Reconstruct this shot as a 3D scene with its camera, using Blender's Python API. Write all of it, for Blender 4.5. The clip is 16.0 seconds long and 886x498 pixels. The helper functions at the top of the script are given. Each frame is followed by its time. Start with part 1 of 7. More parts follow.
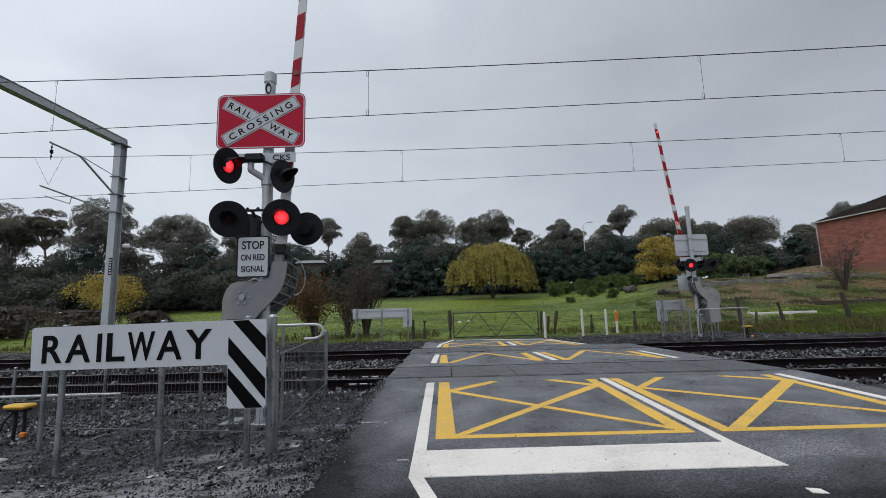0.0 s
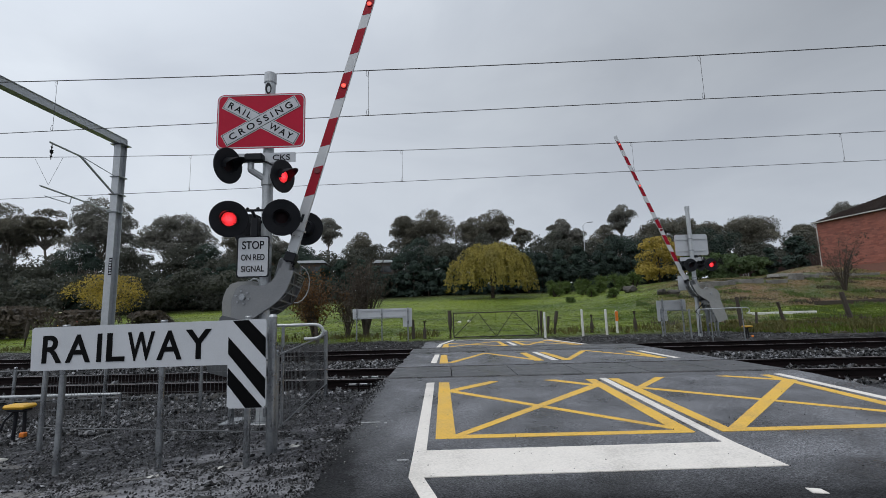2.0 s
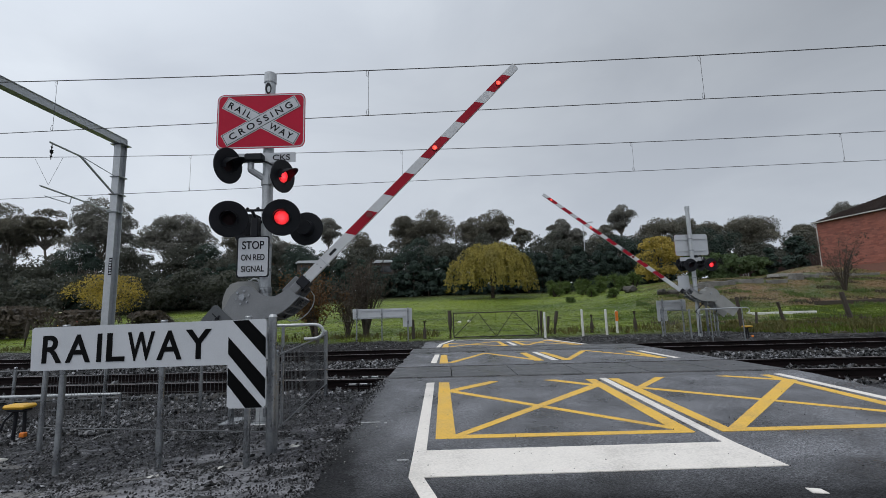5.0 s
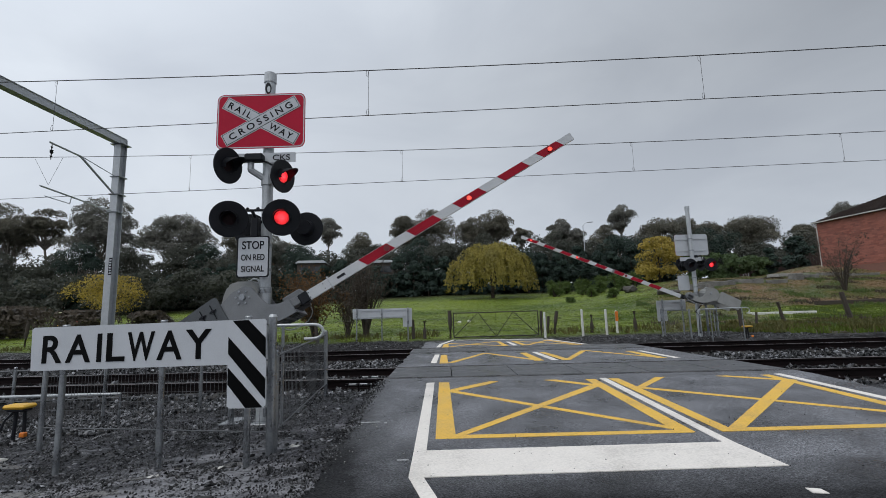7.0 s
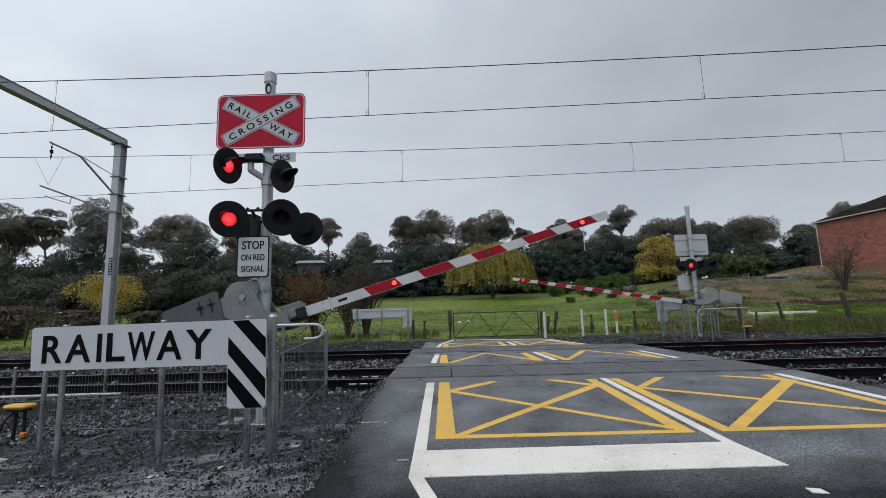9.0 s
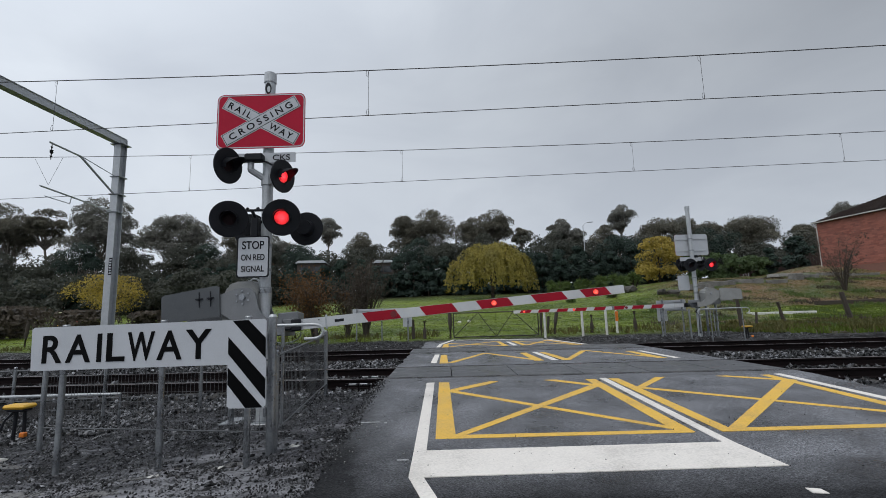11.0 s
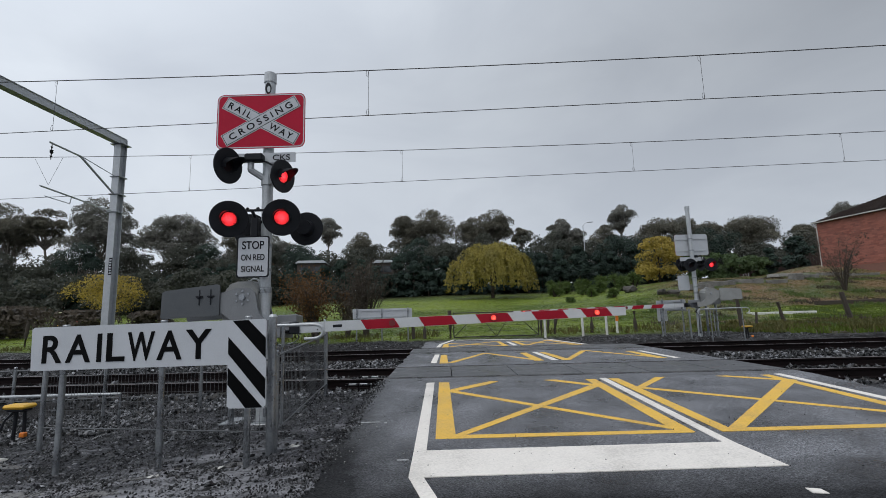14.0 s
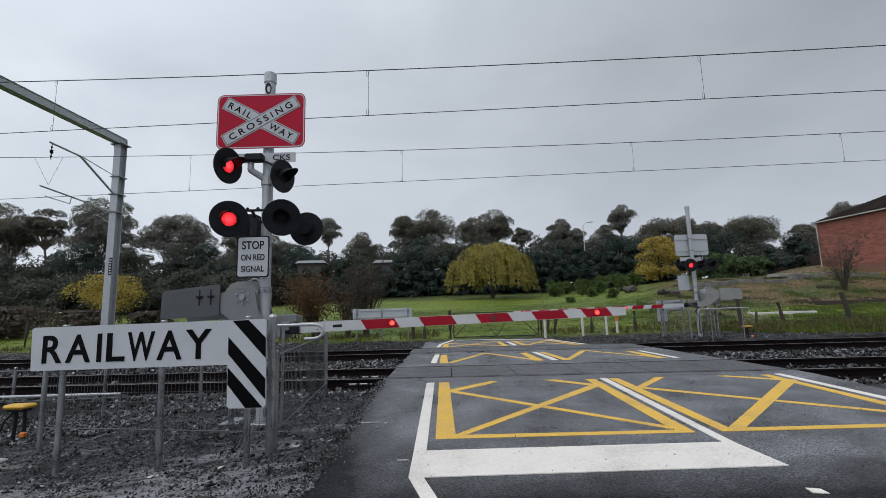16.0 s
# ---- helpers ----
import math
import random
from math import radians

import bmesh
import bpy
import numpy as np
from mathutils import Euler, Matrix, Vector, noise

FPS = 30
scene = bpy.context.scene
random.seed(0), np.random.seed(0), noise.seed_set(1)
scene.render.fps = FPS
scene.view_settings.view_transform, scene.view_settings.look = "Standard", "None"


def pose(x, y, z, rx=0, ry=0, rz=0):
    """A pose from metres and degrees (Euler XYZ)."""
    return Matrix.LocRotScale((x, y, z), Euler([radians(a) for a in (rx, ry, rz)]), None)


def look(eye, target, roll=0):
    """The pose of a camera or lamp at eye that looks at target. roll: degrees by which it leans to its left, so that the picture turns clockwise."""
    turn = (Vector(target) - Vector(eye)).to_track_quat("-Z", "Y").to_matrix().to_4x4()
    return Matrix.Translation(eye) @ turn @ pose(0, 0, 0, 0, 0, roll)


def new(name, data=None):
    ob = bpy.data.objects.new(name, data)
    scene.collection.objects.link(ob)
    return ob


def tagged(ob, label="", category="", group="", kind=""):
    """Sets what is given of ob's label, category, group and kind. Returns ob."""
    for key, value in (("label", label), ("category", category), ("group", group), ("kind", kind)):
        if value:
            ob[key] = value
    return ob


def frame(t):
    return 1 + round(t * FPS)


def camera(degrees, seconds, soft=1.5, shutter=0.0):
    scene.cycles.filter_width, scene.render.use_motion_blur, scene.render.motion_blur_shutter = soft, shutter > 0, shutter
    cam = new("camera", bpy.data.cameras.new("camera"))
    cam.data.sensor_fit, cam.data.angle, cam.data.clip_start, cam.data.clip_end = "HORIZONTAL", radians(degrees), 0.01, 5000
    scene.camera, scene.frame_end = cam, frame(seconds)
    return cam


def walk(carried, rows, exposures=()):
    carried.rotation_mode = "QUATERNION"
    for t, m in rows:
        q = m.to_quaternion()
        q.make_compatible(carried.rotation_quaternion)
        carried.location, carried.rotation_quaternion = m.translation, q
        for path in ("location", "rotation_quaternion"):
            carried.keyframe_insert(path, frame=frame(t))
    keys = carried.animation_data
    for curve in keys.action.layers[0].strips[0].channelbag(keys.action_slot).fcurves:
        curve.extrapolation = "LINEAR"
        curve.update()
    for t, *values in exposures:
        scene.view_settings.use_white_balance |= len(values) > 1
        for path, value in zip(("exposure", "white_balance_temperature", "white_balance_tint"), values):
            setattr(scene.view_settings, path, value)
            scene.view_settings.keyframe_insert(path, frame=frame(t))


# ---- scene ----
# ---------------------------------------------------------------- camera
EYE = (0.0, 0.0, 1.12)
cam = camera(88.84, 16.0, soft=0.8)
CAM_POSE = look(EYE, (0.0, 8.0, 1.12 + 8.0 * 0.14375), roll=-1.7)
walk(cam, [(0.0, CAM_POSE), (16.0, CAM_POSE)], exposures=[(0.0, 0.0, 6500, 10), (16.0, 0.0, 6500, 10)])

# ---------------------------------------------------------------- world and sun
SUN_ELEV, SUN_ROT = 62.0, 211.0
world = bpy.data.worlds.new("overcast_sky")
scene.world = world
world.use_nodes = True
wn = world.node_tree
wn.nodes.clear()


def wnode(kind, **kw):
    n = wn.nodes.new(kind)
    for k, v in kw.items():
        n.inputs[k].default_value = v
    return n


w_out = wnode("ShaderNodeOutputWorld")
w_bg = wnode("ShaderNodeBackground")
w_sky = wn.nodes.new("ShaderNodeTexSky")
w_sky.sky_type = "NISHITA"
w_sky.sun_disc = False
w_sky.sun_elevation, w_sky.sun_rotation = radians(SUN_ELEV), radians(SUN_ROT)
w_skyk = wnode("ShaderNodeVectorMath")
w_skyk.operation = "SCALE"
w_skyk.inputs["Scale"].default_value = 0.05
w_tc = wn.nodes.new("ShaderNodeTexCoord")
w_sep = wn.nodes.new("ShaderNodeSeparateXYZ")
w_map = wn.nodes.new("ShaderNodeMapping")
w_map.inputs["Scale"].default_value = (1.2, 1.2, 2.6)
w_map.inputs["Location"].default_value = (0.35, 0.1, 0.2)
w_n1 = wnode("ShaderNodeTexNoise", Scale=1.5, Detail=6.0, Roughness=0.5, Distortion=0.5)
w_ramp = wn.nodes.new("ShaderNodeValToRGB")
w_ramp.color_ramp.elements[0].position = 0.34
w_ramp.color_ramp.elements[0].color = (0.555, 0.605, 0.68, 1)
w_ramp.color_ramp.elements[1].position = 0.66
w_ramp.color_ramp.elements[1].color = (0.69, 0.745, 0.815, 1)
# an overcast sky is brighter overhead than low down
w_zen = wn.nodes.new("ShaderNodeMapRange")
w_zen.inputs["From Min"].default_value, w_zen.inputs["From Max"].default_value = 0.45, 1.0
w_zen.inputs["To Min"].default_value, w_zen.inputs["To Max"].default_value = 1.0, 1.5
w_mul = wn.nodes.new("ShaderNodeVectorMath")
w_mul.operation = "SCALE"
w_mix = wn.nodes.new("ShaderNodeMix")
w_mix.data_type = "RGBA"
w_mix.inputs[0].default_value = 0.93
L = wn.links.new
L(w_tc.outputs["Generated"], w_map.inputs["Vector"])
L(w_map.outputs["Vector"], w_n1.inputs["Vector"])
L(w_n1.outputs["Fac"], w_ramp.inputs["Fac"])
L(w_tc.outputs["Generated"], w_sep.inputs[0])
L(w_sep.outputs["Z"], w_zen.inputs["Value"])
L(w_ramp.outputs["Color"], w_mul.inputs[0])
# the cloud thins towards the hidden sun's side
w_side = wn.nodes.new("ShaderNodeMapRange")
w_side.inputs["From Min"].default_value, w_side.inputs["From Max"].default_value = -0.9, 0.9
w_side.inputs["To Min"].default_value, w_side.inputs["To Max"].default_value = 1.32, 0.47
w_sm = wn.nodes.new("ShaderNodeMath")
w_sm.operation = "MULTIPLY"
L(w_sep.outputs["X"], w_side.inputs["Value"])
# near the horizon the cloud is more even all round
w_high = wn.nodes.new("ShaderNodeMapRange")
w_high.inputs["From Min"].default_value, w_high.inputs["From Max"].default_value = 0.14, 0.48
w_high.inputs["To Min"].default_value, w_high.inputs["To Max"].default_value = 0.25, 1.0
w_even = wn.nodes.new("ShaderNodeMix")
w_even.inputs[2].default_value = 1.0
L(w_sep.outputs["Z"], w_high.inputs["Value"])
L(w_high.outputs["Result"], w_even.inputs[0])
L(w_side.outputs["Result"], w_even.inputs[3])
L(w_even.outputs[0], w_sm.inputs[0])
L(w_zen.outputs["Result"], w_sm.inputs[1])
L(w_sm.outputs[0], w_mul.inputs["Scale"])
L(w_sky.outputs["Color"], w_skyk.inputs[0])
L(w_skyk.outputs[0], w_mix.inputs[6])
L(w_mul.outputs[0], w_mix.inputs[7])
L(w_mix.outputs[2], w_bg.inputs["Color"])
w_bg.inputs["Strength"].default_value = 1.0
L(w_bg.outputs[0], w_out.inputs["Surface"])

sun_data = bpy.data.lights.new("veiled_sun", "SUN")
sun_data.energy, sun_data.angle, sun_data.color = 1.0, radians(40), (1.0, 0.97, 0.92)
sun_ob = new("veiled_sun", sun_data)
sun_ob.matrix_world = look((0, 0, 30), (6.5, 11.0, 30 - 24.0))

# ---------------------------------------------------------------- materials


def material(name, base, base2=None, rough=0.6, metal=0.0, scale=8.0, fine=90.0, bump=0.15, dist=0.01,
             rough_var=0.12, island=0.0, obj=0.0, spec=0.5, lo=0.35, hi=0.65, coat=0.0, speckle=0.0, grain=110.0, skew=1.0):
    """A surface with broad stains and fine grain in its colour, its gloss and its relief."""
    m = bpy.data.materials.new(name)
    m.use_nodes = True
    nt = m.node_tree
    b = nt.nodes["Principled BSDF"]
    lk = nt.links.new
    geo = nt.nodes.new("ShaderNodeNewGeometry")
    n1 = nt.nodes.new("ShaderNodeTexNoise")
    n1.inputs["Scale"].default_value, n1.inputs["Detail"].default_value = scale, 5.0
    n2 = nt.nodes.new("ShaderNodeTexNoise")
    n2.inputs["Scale"].default_value, n2.inputs["Detail"].default_value = fine, 3.0
    lk(geo.outputs["Position"], n1.inputs["Vector"])
    lk(geo.outputs["Position"], n2.inputs["Vector"])
    mx = nt.nodes.new("ShaderNodeMix")
    mx.data_type = "RGBA"
    ad = nt.nodes.new("ShaderNodeMath")
    ad.operation = "MULTIPLY_ADD"
    ad.inputs[1].default_value = 0.45
    lk(n2.outputs["Fac"], ad.inputs[0])
    sc = nt.nodes.new("ShaderNodeMath")
    sc.operation = "MULTIPLY"
    sc.inputs[1].default_value = 0.55
    lk(n1.outputs["Fac"], sc.inputs[0])
    lk(sc.outputs[0], ad.inputs[2])
    rg = nt.nodes.new("ShaderNodeMapRange")
    rg.inputs["From Min"].default_value, rg.inputs["From Max"].default_value = lo, hi
    lk(ad.outputs[0], rg.inputs["Value"])
    lk(rg.outputs["Result"], mx.inputs[0])
    c2 = base2 or tuple(v * 0.72 for v in base)
    mx.inputs[6].default_value, mx.inputs[7].default_value = (*c2, 1), (*base, 1)
    last = mx.outputs[2]
    if speckle:
        # single pale and dark grains of aggregate
        vo = nt.nodes.new("ShaderNodeTexVoronoi")
        vo.inputs["Scale"].default_value = grain
        lk(geo.outputs["Position"], vo.inputs["Vector"])
        sp = nt.nodes.new("ShaderNodeSeparateColor")
        lk(vo.outputs["Color"], sp.inputs[0])
        mr = nt.nodes.new("ShaderNodeMapRange")
        mr.inputs["To Min"].default_value, mr.inputs["To Max"].default_value = 1 - speckle, 1 + speckle
        lk(sp.outputs[0], mr.inputs["Value"])
        vm = nt.nodes.new("ShaderNodeVectorMath")
        vm.operation = "SCALE"
        lk(last, vm.inputs[0])
        lk(mr.outputs["Result"], vm.inputs["Scale"])
        last = vm.outputs[0]
    for amount, src in ((island, ("ShaderNodeNewGeometry", "Random Per Island")), (obj, ("ShaderNodeObjectInfo", "Random"))):
        if amount:
            rn = nt.nodes.new(src[0])
            mr = nt.nodes.new("ShaderNodeMapRange")
            mr.inputs["To Min"].default_value, mr.inputs["To Max"].default_value = 1 - amount, 1 + amount
            pw = nt.nodes.new("ShaderNodeMath")
            pw.operation = "POWER"
            pw.inputs[1].default_value = skew
            lk(rn.outputs[src[1]], pw.inputs[0])
            lk(pw.outputs[0], mr.inputs["Value"])
            vm = nt.nodes.new("ShaderNodeVectorMath")
            vm.operation = "SCALE"
            lk(last, vm.inputs[0])
            lk(mr.outputs["Result"], vm.inputs["Scale"])
            last = vm.outputs[0]
    lk(last, b.inputs["Base Color"])
    rr = nt.nodes.new("ShaderNodeMapRange")
    rr.inputs["To Min"].default_value, rr.inputs["To Max"].default_value = max(0.02, rough - rough_var), min(1, rough + rough_var)
    rr.inputs["From Min"].default_value, rr.inputs["From Max"].default_value = 0.38, 0.62
    lk(n1.outputs["Fac"], rr.inputs["Value"])
    lk(rr.outputs["Result"], b.inputs["Roughness"])
    b.inputs["Metallic"].default_value = metal
    b.inputs["Specular IOR Level"].default_value = spec
    b.inputs["Coat Weight"].default_value = coat
    if bump:
        bp = nt.nodes.new("ShaderNodeBump")
        bp.inputs["Strength"].default_value, bp.inputs["Distance"].default_value = bump, dist
        lk(ad.outputs[0], bp.inputs["Height"])
        lk(bp.outputs[0], b.inputs["Normal"])
    return m


def glow(name, col, strength):
    """A lamp's red light source with its cells of light-emitting diodes."""
    m = bpy.data.materials.new(name)
    m.use_nodes = True
    nt = m.node_tree
    b = nt.nodes["Principled BSDF"]
    v = nt.nodes.new("ShaderNodeTexVoronoi")
    v.inputs["Scale"].default_value = 55.0
    geo = nt.nodes.new("ShaderNodeTexCoord")
    nt.links.new(geo.outputs["Object"], v.inputs["Vector"])
    mr = nt.nodes.new("ShaderNodeMapRange")
    mr.inputs["From Max"].default_value = 0.8
    mr.inputs["To Min"].default_value, mr.inputs["To Max"].default_value = strength * 1.5, strength * 0.35
    nt.links.new(v.outputs["Distance"], mr.inputs["Value"])
    b.inputs["Base Color"].default_value = (0.3, 0.01, 0.01, 1)
    fl = nt.nodes.new("ShaderNodeVectorMath")
    fl.operation = "MULTIPLY_ADD"
    fl.inputs[1].default_value, fl.inputs[2].default_value = (2, 0, 2), (-1, 0, -1)
    nt.links.new(geo.outputs["Generated"], fl.inputs[0])
    ln = nt.nodes.new("ShaderNodeVectorMath")
    ln.operation = "LENGTH"
    nt.links.new(fl.outputs[0], ln.inputs[0])
    hot = nt.nodes.new("ShaderNodeMapRange")
    hot.interpolation_type = "SMOOTHSTEP"
    hot.inputs["From Min"].default_value, hot.inputs["From Max"].default_value = 0.1, 1.0
    hot.inputs["To Min"].default_value, hot.inputs["To Max"].default_value = 1.9, 0.45
    nt.links.new(ln.outputs["Value"], hot.inputs["Value"])
    core = nt.nodes.new("ShaderNodeMath")
    core.operation = "MULTIPLY"
    nt.links.new(mr.outputs["Result"], core.inputs[0])
    nt.links.new(hot.outputs["Result"], core.inputs[1])
    b.inputs["Emission Color"].default_value = (*col, 1)
    nt.links.new(core.outputs[0], b.inputs["Emission Strength"])
    return m


def foliage(name, base, base2, trans=0.25, rough=0.6):
    m = material(name, base, base2, rough=rough, scale=0.6, fine=5.0, bump=0.0, island=0.25, spec=0.25)
    nt = m.node_tree
    b = nt.nodes["Principled BSDF"]
    t = nt.nodes.new("ShaderNodeBsdfTranslucent")
    t.inputs["Color"].default_value = (*[v * 1.1 for v in base], 1)
    mix = nt.nodes.new("ShaderNodeMixShader")
    mix.inputs[0].default_value = trans
    nt.links.new(b.outputs[0], mix.inputs[1])
    nt.links.new(t.outputs[0], mix.inputs[2])
    nt.links.new(mix.outputs[0], nt.nodes["Material Output"].inputs["Surface"])
    return m


M_ASPHALT = material("wet_asphalt", (0.20, 0.206, 0.225), (0.042, 0.044, 0.050), rough=0.52, scale=1.3, fine=60.0, bump=1.0, dist=0.02, rough_var=0.25, lo=0.41, hi=0.61, spec=0.40, speckle=0.62, grain=105.0)


def wet_edges(m):
    """The newer asphalt before the hold line and along the verge is black with water."""
    nt = m.node_tree
    b = nt.nodes["Principled BSDF"]
    lk = nt.links.new
    geo = nt.nodes.new("ShaderNodeNewGeometry")
    sep = nt.nodes.new("ShaderNodeSeparateXYZ")
    lk(geo.outputs["Position"], sep.inputs[0])
    nz = nt.nodes.new("ShaderNodeTexNoise")
    nz.inputs["Scale"].default_value, nz.inputs["Detail"].default_value = 2.2, 6.0
    lk(geo.outputs["Position"], nz.inputs["Vector"])
    masks = []
    slant = nt.nodes.new("ShaderNodeMath")
    slant.operation = "MULTIPLY_ADD"
    slant.inputs[1].default_value = 0.35
    lk(sep.outputs["Y"], slant.inputs[0])
    lk(sep.outputs["X"], slant.inputs[2])
    for sock, a, c in ((slant.outputs[0], 1.25, 0.60), (sep.outputs["Y"], 4.2, 3.4)):
        ad = nt.nodes.new("ShaderNodeMath")
        ad.operation = "MULTIPLY_ADD"
        ad.inputs[1].default_value = 0.7
        lk(nz.outputs["Fac"], ad.inputs[0])
        lk(sock, ad.inputs[2])
        mr = nt.nodes.new("ShaderNodeMapRange")
        mr.inputs["From Min"].default_value, mr.inputs["From Max"].default_value = a + 0.35, c + 0.35
        lk(ad.outputs[0], mr.inputs["Value"])
        masks.append(mr.outputs["Result"])
    mx = nt.nodes.new("ShaderNodeMath")
    mx.operation = "MAXIMUM"
    lk(masks[0], mx.inputs[0])
    lk(masks[1], mx.inputs[1])
    k = nt.nodes.new("ShaderNodeMapRange")
    k.inputs["To Min"].default_value, k.inputs["To Max"].default_value = 1.0, 0.17
    lk(mx.outputs[0], k.inputs["Value"])
    # mud trodden over the broken edge
    mud = nt.nodes.new("ShaderNodeMath")
    mud.operation = "MULTIPLY_ADD"
    mud.inputs[1].default_value = 0.55
    lk(nz.outputs["Fac"], mud.inputs[0])
    lk(sep.outputs["X"], mud.inputs[2])
    mm = nt.nodes.new("ShaderNodeMapRange")
    mm.inputs["From Min"].default_value, mm.inputs["From Max"].default_value = -0.48, -0.78
    mm.inputs["To Min"].default_value, mm.inputs["To Max"].default_value = 1.0, 0.6
    lk(mud.outputs[0], mm.inputs["Value"])
    km = nt.nodes.new("ShaderNodeMath")
    km.operation = "MULTIPLY"
    lk(k.outputs["Result"], km.inputs[0])
    lk(mm.outputs["Result"], km.inputs[1])
    vm = nt.nodes.new("ShaderNodeVectorMath")
    vm.operation = "SCALE"
    lk(b.inputs["Base Color"].links[0].from_socket, vm.inputs[0])
    lk(km.outputs[0], vm.inputs["Scale"])
    lk(vm.outputs[0], b.inputs["Base Color"])
    sp = nt.nodes.new("ShaderNodeMapRange")
    sp.inputs["To Min"].default_value, sp.inputs["To Max"].default_value = 0.42, 0.10
    lk(mx.outputs[0], sp.inputs["Value"])
    lk(sp.outputs["Result"], b.inputs["Specular IOR Level"])


wet_edges(M_ASPHALT)
M_PANEL = material("crossing_panel", (0.11, 0.114, 0.122), (0.05, 0.052, 0.056), rough=0.5, scale=1.8, fine=50.0, bump=0.6, dist=0.01, rough_var=0.22, spec=0.4, obj=0.12)
M_RUBBER = material("black_rubber", (0.018, 0.018, 0.019), rough=0.6, bump=0.2)
M_WHITE_LINE = material("white_road_paint", (0.78, 0.74, 0.69), (0.62, 0.585, 0.54), rough=0.6, scale=2.6, fine=45.0, bump=0.6, dist=0.006, lo=0.33, hi=0.50, spec=0.3, speckle=0.05, grain=60.0)
M_FAINT = material("worn_white_paint", (0.42, 0.43, 0.44), (0.14, 0.145, 0.155), rough=0.6, scale=9.0, fine=60.0, bump=0.6, dist=0.006, lo=0.42, hi=0.58, spec=0.3)
M_YELLOW_LINE = material("yellow_road_paint", (0.76, 0.47, 0.085), (0.52, 0.32, 0.07), rough=0.6, scale=2.2, fine=60.0, bump=0.6, dist=0.006, lo=0.33, hi=0.50, spec=0.3, speckle=0.10, grain=70.0)
# skewed stone tones: the few bright ones stand in for wet highlights
M_STONE = material("ballast_stone", (0.28, 0.284, 0.30), (0.014, 0.014, 0.016), rough=0.34, scale=10.0, fine=60.0, bump=0.4, island=0.97, spec=0.25, skew=3.4)
M_SOILROCK = material("muddy_stone", (0.22, 0.222, 0.233), (0.008, 0.008, 0.009), rough=0.32, scale=9.0, fine=60.0, bump=0.5, island=0.96, spec=0.2, skew=2.9)
M_PALEROCK = material("pale_stone", (0.5, 0.49, 0.46), (0.3, 0.29, 0.27), rough=0.6, scale=9.0, fine=60.0, bump=0.4, island=0.3)
M_RAIL = material("rusty_rail", (0.013, 0.0085, 0.009), (0.006, 0.0045, 0.005), rough=0.75, metal=0.0, spec=0.08, scale=6.0, bump=0.3)
M_RAILTOP = material("polished_rail_head", (0.20, 0.18, 0.18), (0.05, 0.042, 0.042), rough=0.35, metal=0.8, scale=3.0, bump=0.05)
M_SLEEPER = material("concrete_sleeper", (0.075, 0.072, 0.068), (0.03, 0.028, 0.027), spec=0.2, rough=0.7, scale=6.0, bump=0.3, obj=0.15)
M_GALV = material("galvanised_steel", (0.52, 0.54, 0.56), (0.38, 0.40, 0.42), rough=0.45, metal=0.4, scale=5.0, fine=45.0, bump=0.06, dist=0.003)
M_DARKGALV = material("dull_dark_galvanised_wire", (0.15, 0.157, 0.165), (0.10, 0.105, 0.11), rough=0.55, metal=0.3, scale=4.0, bump=0.03)
M_DULLGALV = material("weathered_galvanised_steel", (0.36, 0.375, 0.39), (0.22, 0.23, 0.245), rough=0.34, metal=0.85, scale=4.0, fine=45.0, bump=0.06, dist=0.003)
M_GREYPAINT = material("grey_painted_steel", (0.22, 0.228, 0.24), (0.15, 0.157, 0.167), rough=0.5, metal=0.25, scale=5.0, bump=0.05)
M_PLATE = material("dark_grey_plate", (0.10, 0.107, 0.115), (0.07, 0.075, 0.082), rough=0.5, metal=0.3, scale=5.0, bump=0.05)
M_BLACK = material("black_paint", (0.020, 0.0215, 0.026), (0.012, 0.013, 0.016), rough=0.42, scale=7.0, bump=0.03, dist=0.002, spec=0.16)
M_SIGNBLACK = material("black_sign_sheeting", (0.003, 0.0032, 0.0036), rough=0.5, scale=7.0, bump=0.02, dist=0.002, spec=0.06)
M_LENS = material("unlit_red_lens", (0.020, 0.006, 0.008), (0.012, 0.004, 0.006), rough=0.4, scale=30.0, bump=0.1, spec=0.2)
M_GLOW = glow("lit_red_diodes", (1.0, 0.034, 0.045), 1.7)
M_BOOMGLOW = glow("lit_boom_lamp", (1.0, 0.06, 0.04), 2.2)
M_BOOMLENS = material("red_boom_lens", (0.16, 0.010, 0.014), (0.12, 0.008, 0.011), rough=0.4, bump=0.03)
M_SIGNRED = material("red_sign_sheeting", (0.46, 0.016, 0.044), (0.38, 0.013, 0.036), rough=0.5, scale=4.0, bump=0.03, spec=0.12)
M_SIGNWHITE = material("white_sign_sheeting", (0.50, 0.52, 0.555), (0.44, 0.46, 0.49), rough=0.4, scale=3.0, bump=0.03, lo=0.3, hi=0.55)
M_SIGNBACK = material("aluminium_sign_back", (0.55, 0.57, 0.60), (0.44, 0.46, 0.48), rough=0.42, metal=0.35, scale=3.0, bump=0.04)
M_BOOMWHITE = material("white_boom_sheeting", (0.56, 0.58, 0.60), (0.46, 0.475, 0.495), rough=0.4, scale=3.0, bump=0.03)
M_BOOMRED = material("red_boom_sheeting", (0.34, 0.010, 0.026), (0.26, 0.008, 0.020), rough=0.45, scale=3.0, bump=0.03, spec=0.15)
M_YELLOWCAP = material("yellow_plastic", (0.72, 0.42, 0.04), (0.6, 0.34, 0.03), rough=0.45, scale=6.0, bump=0.05)
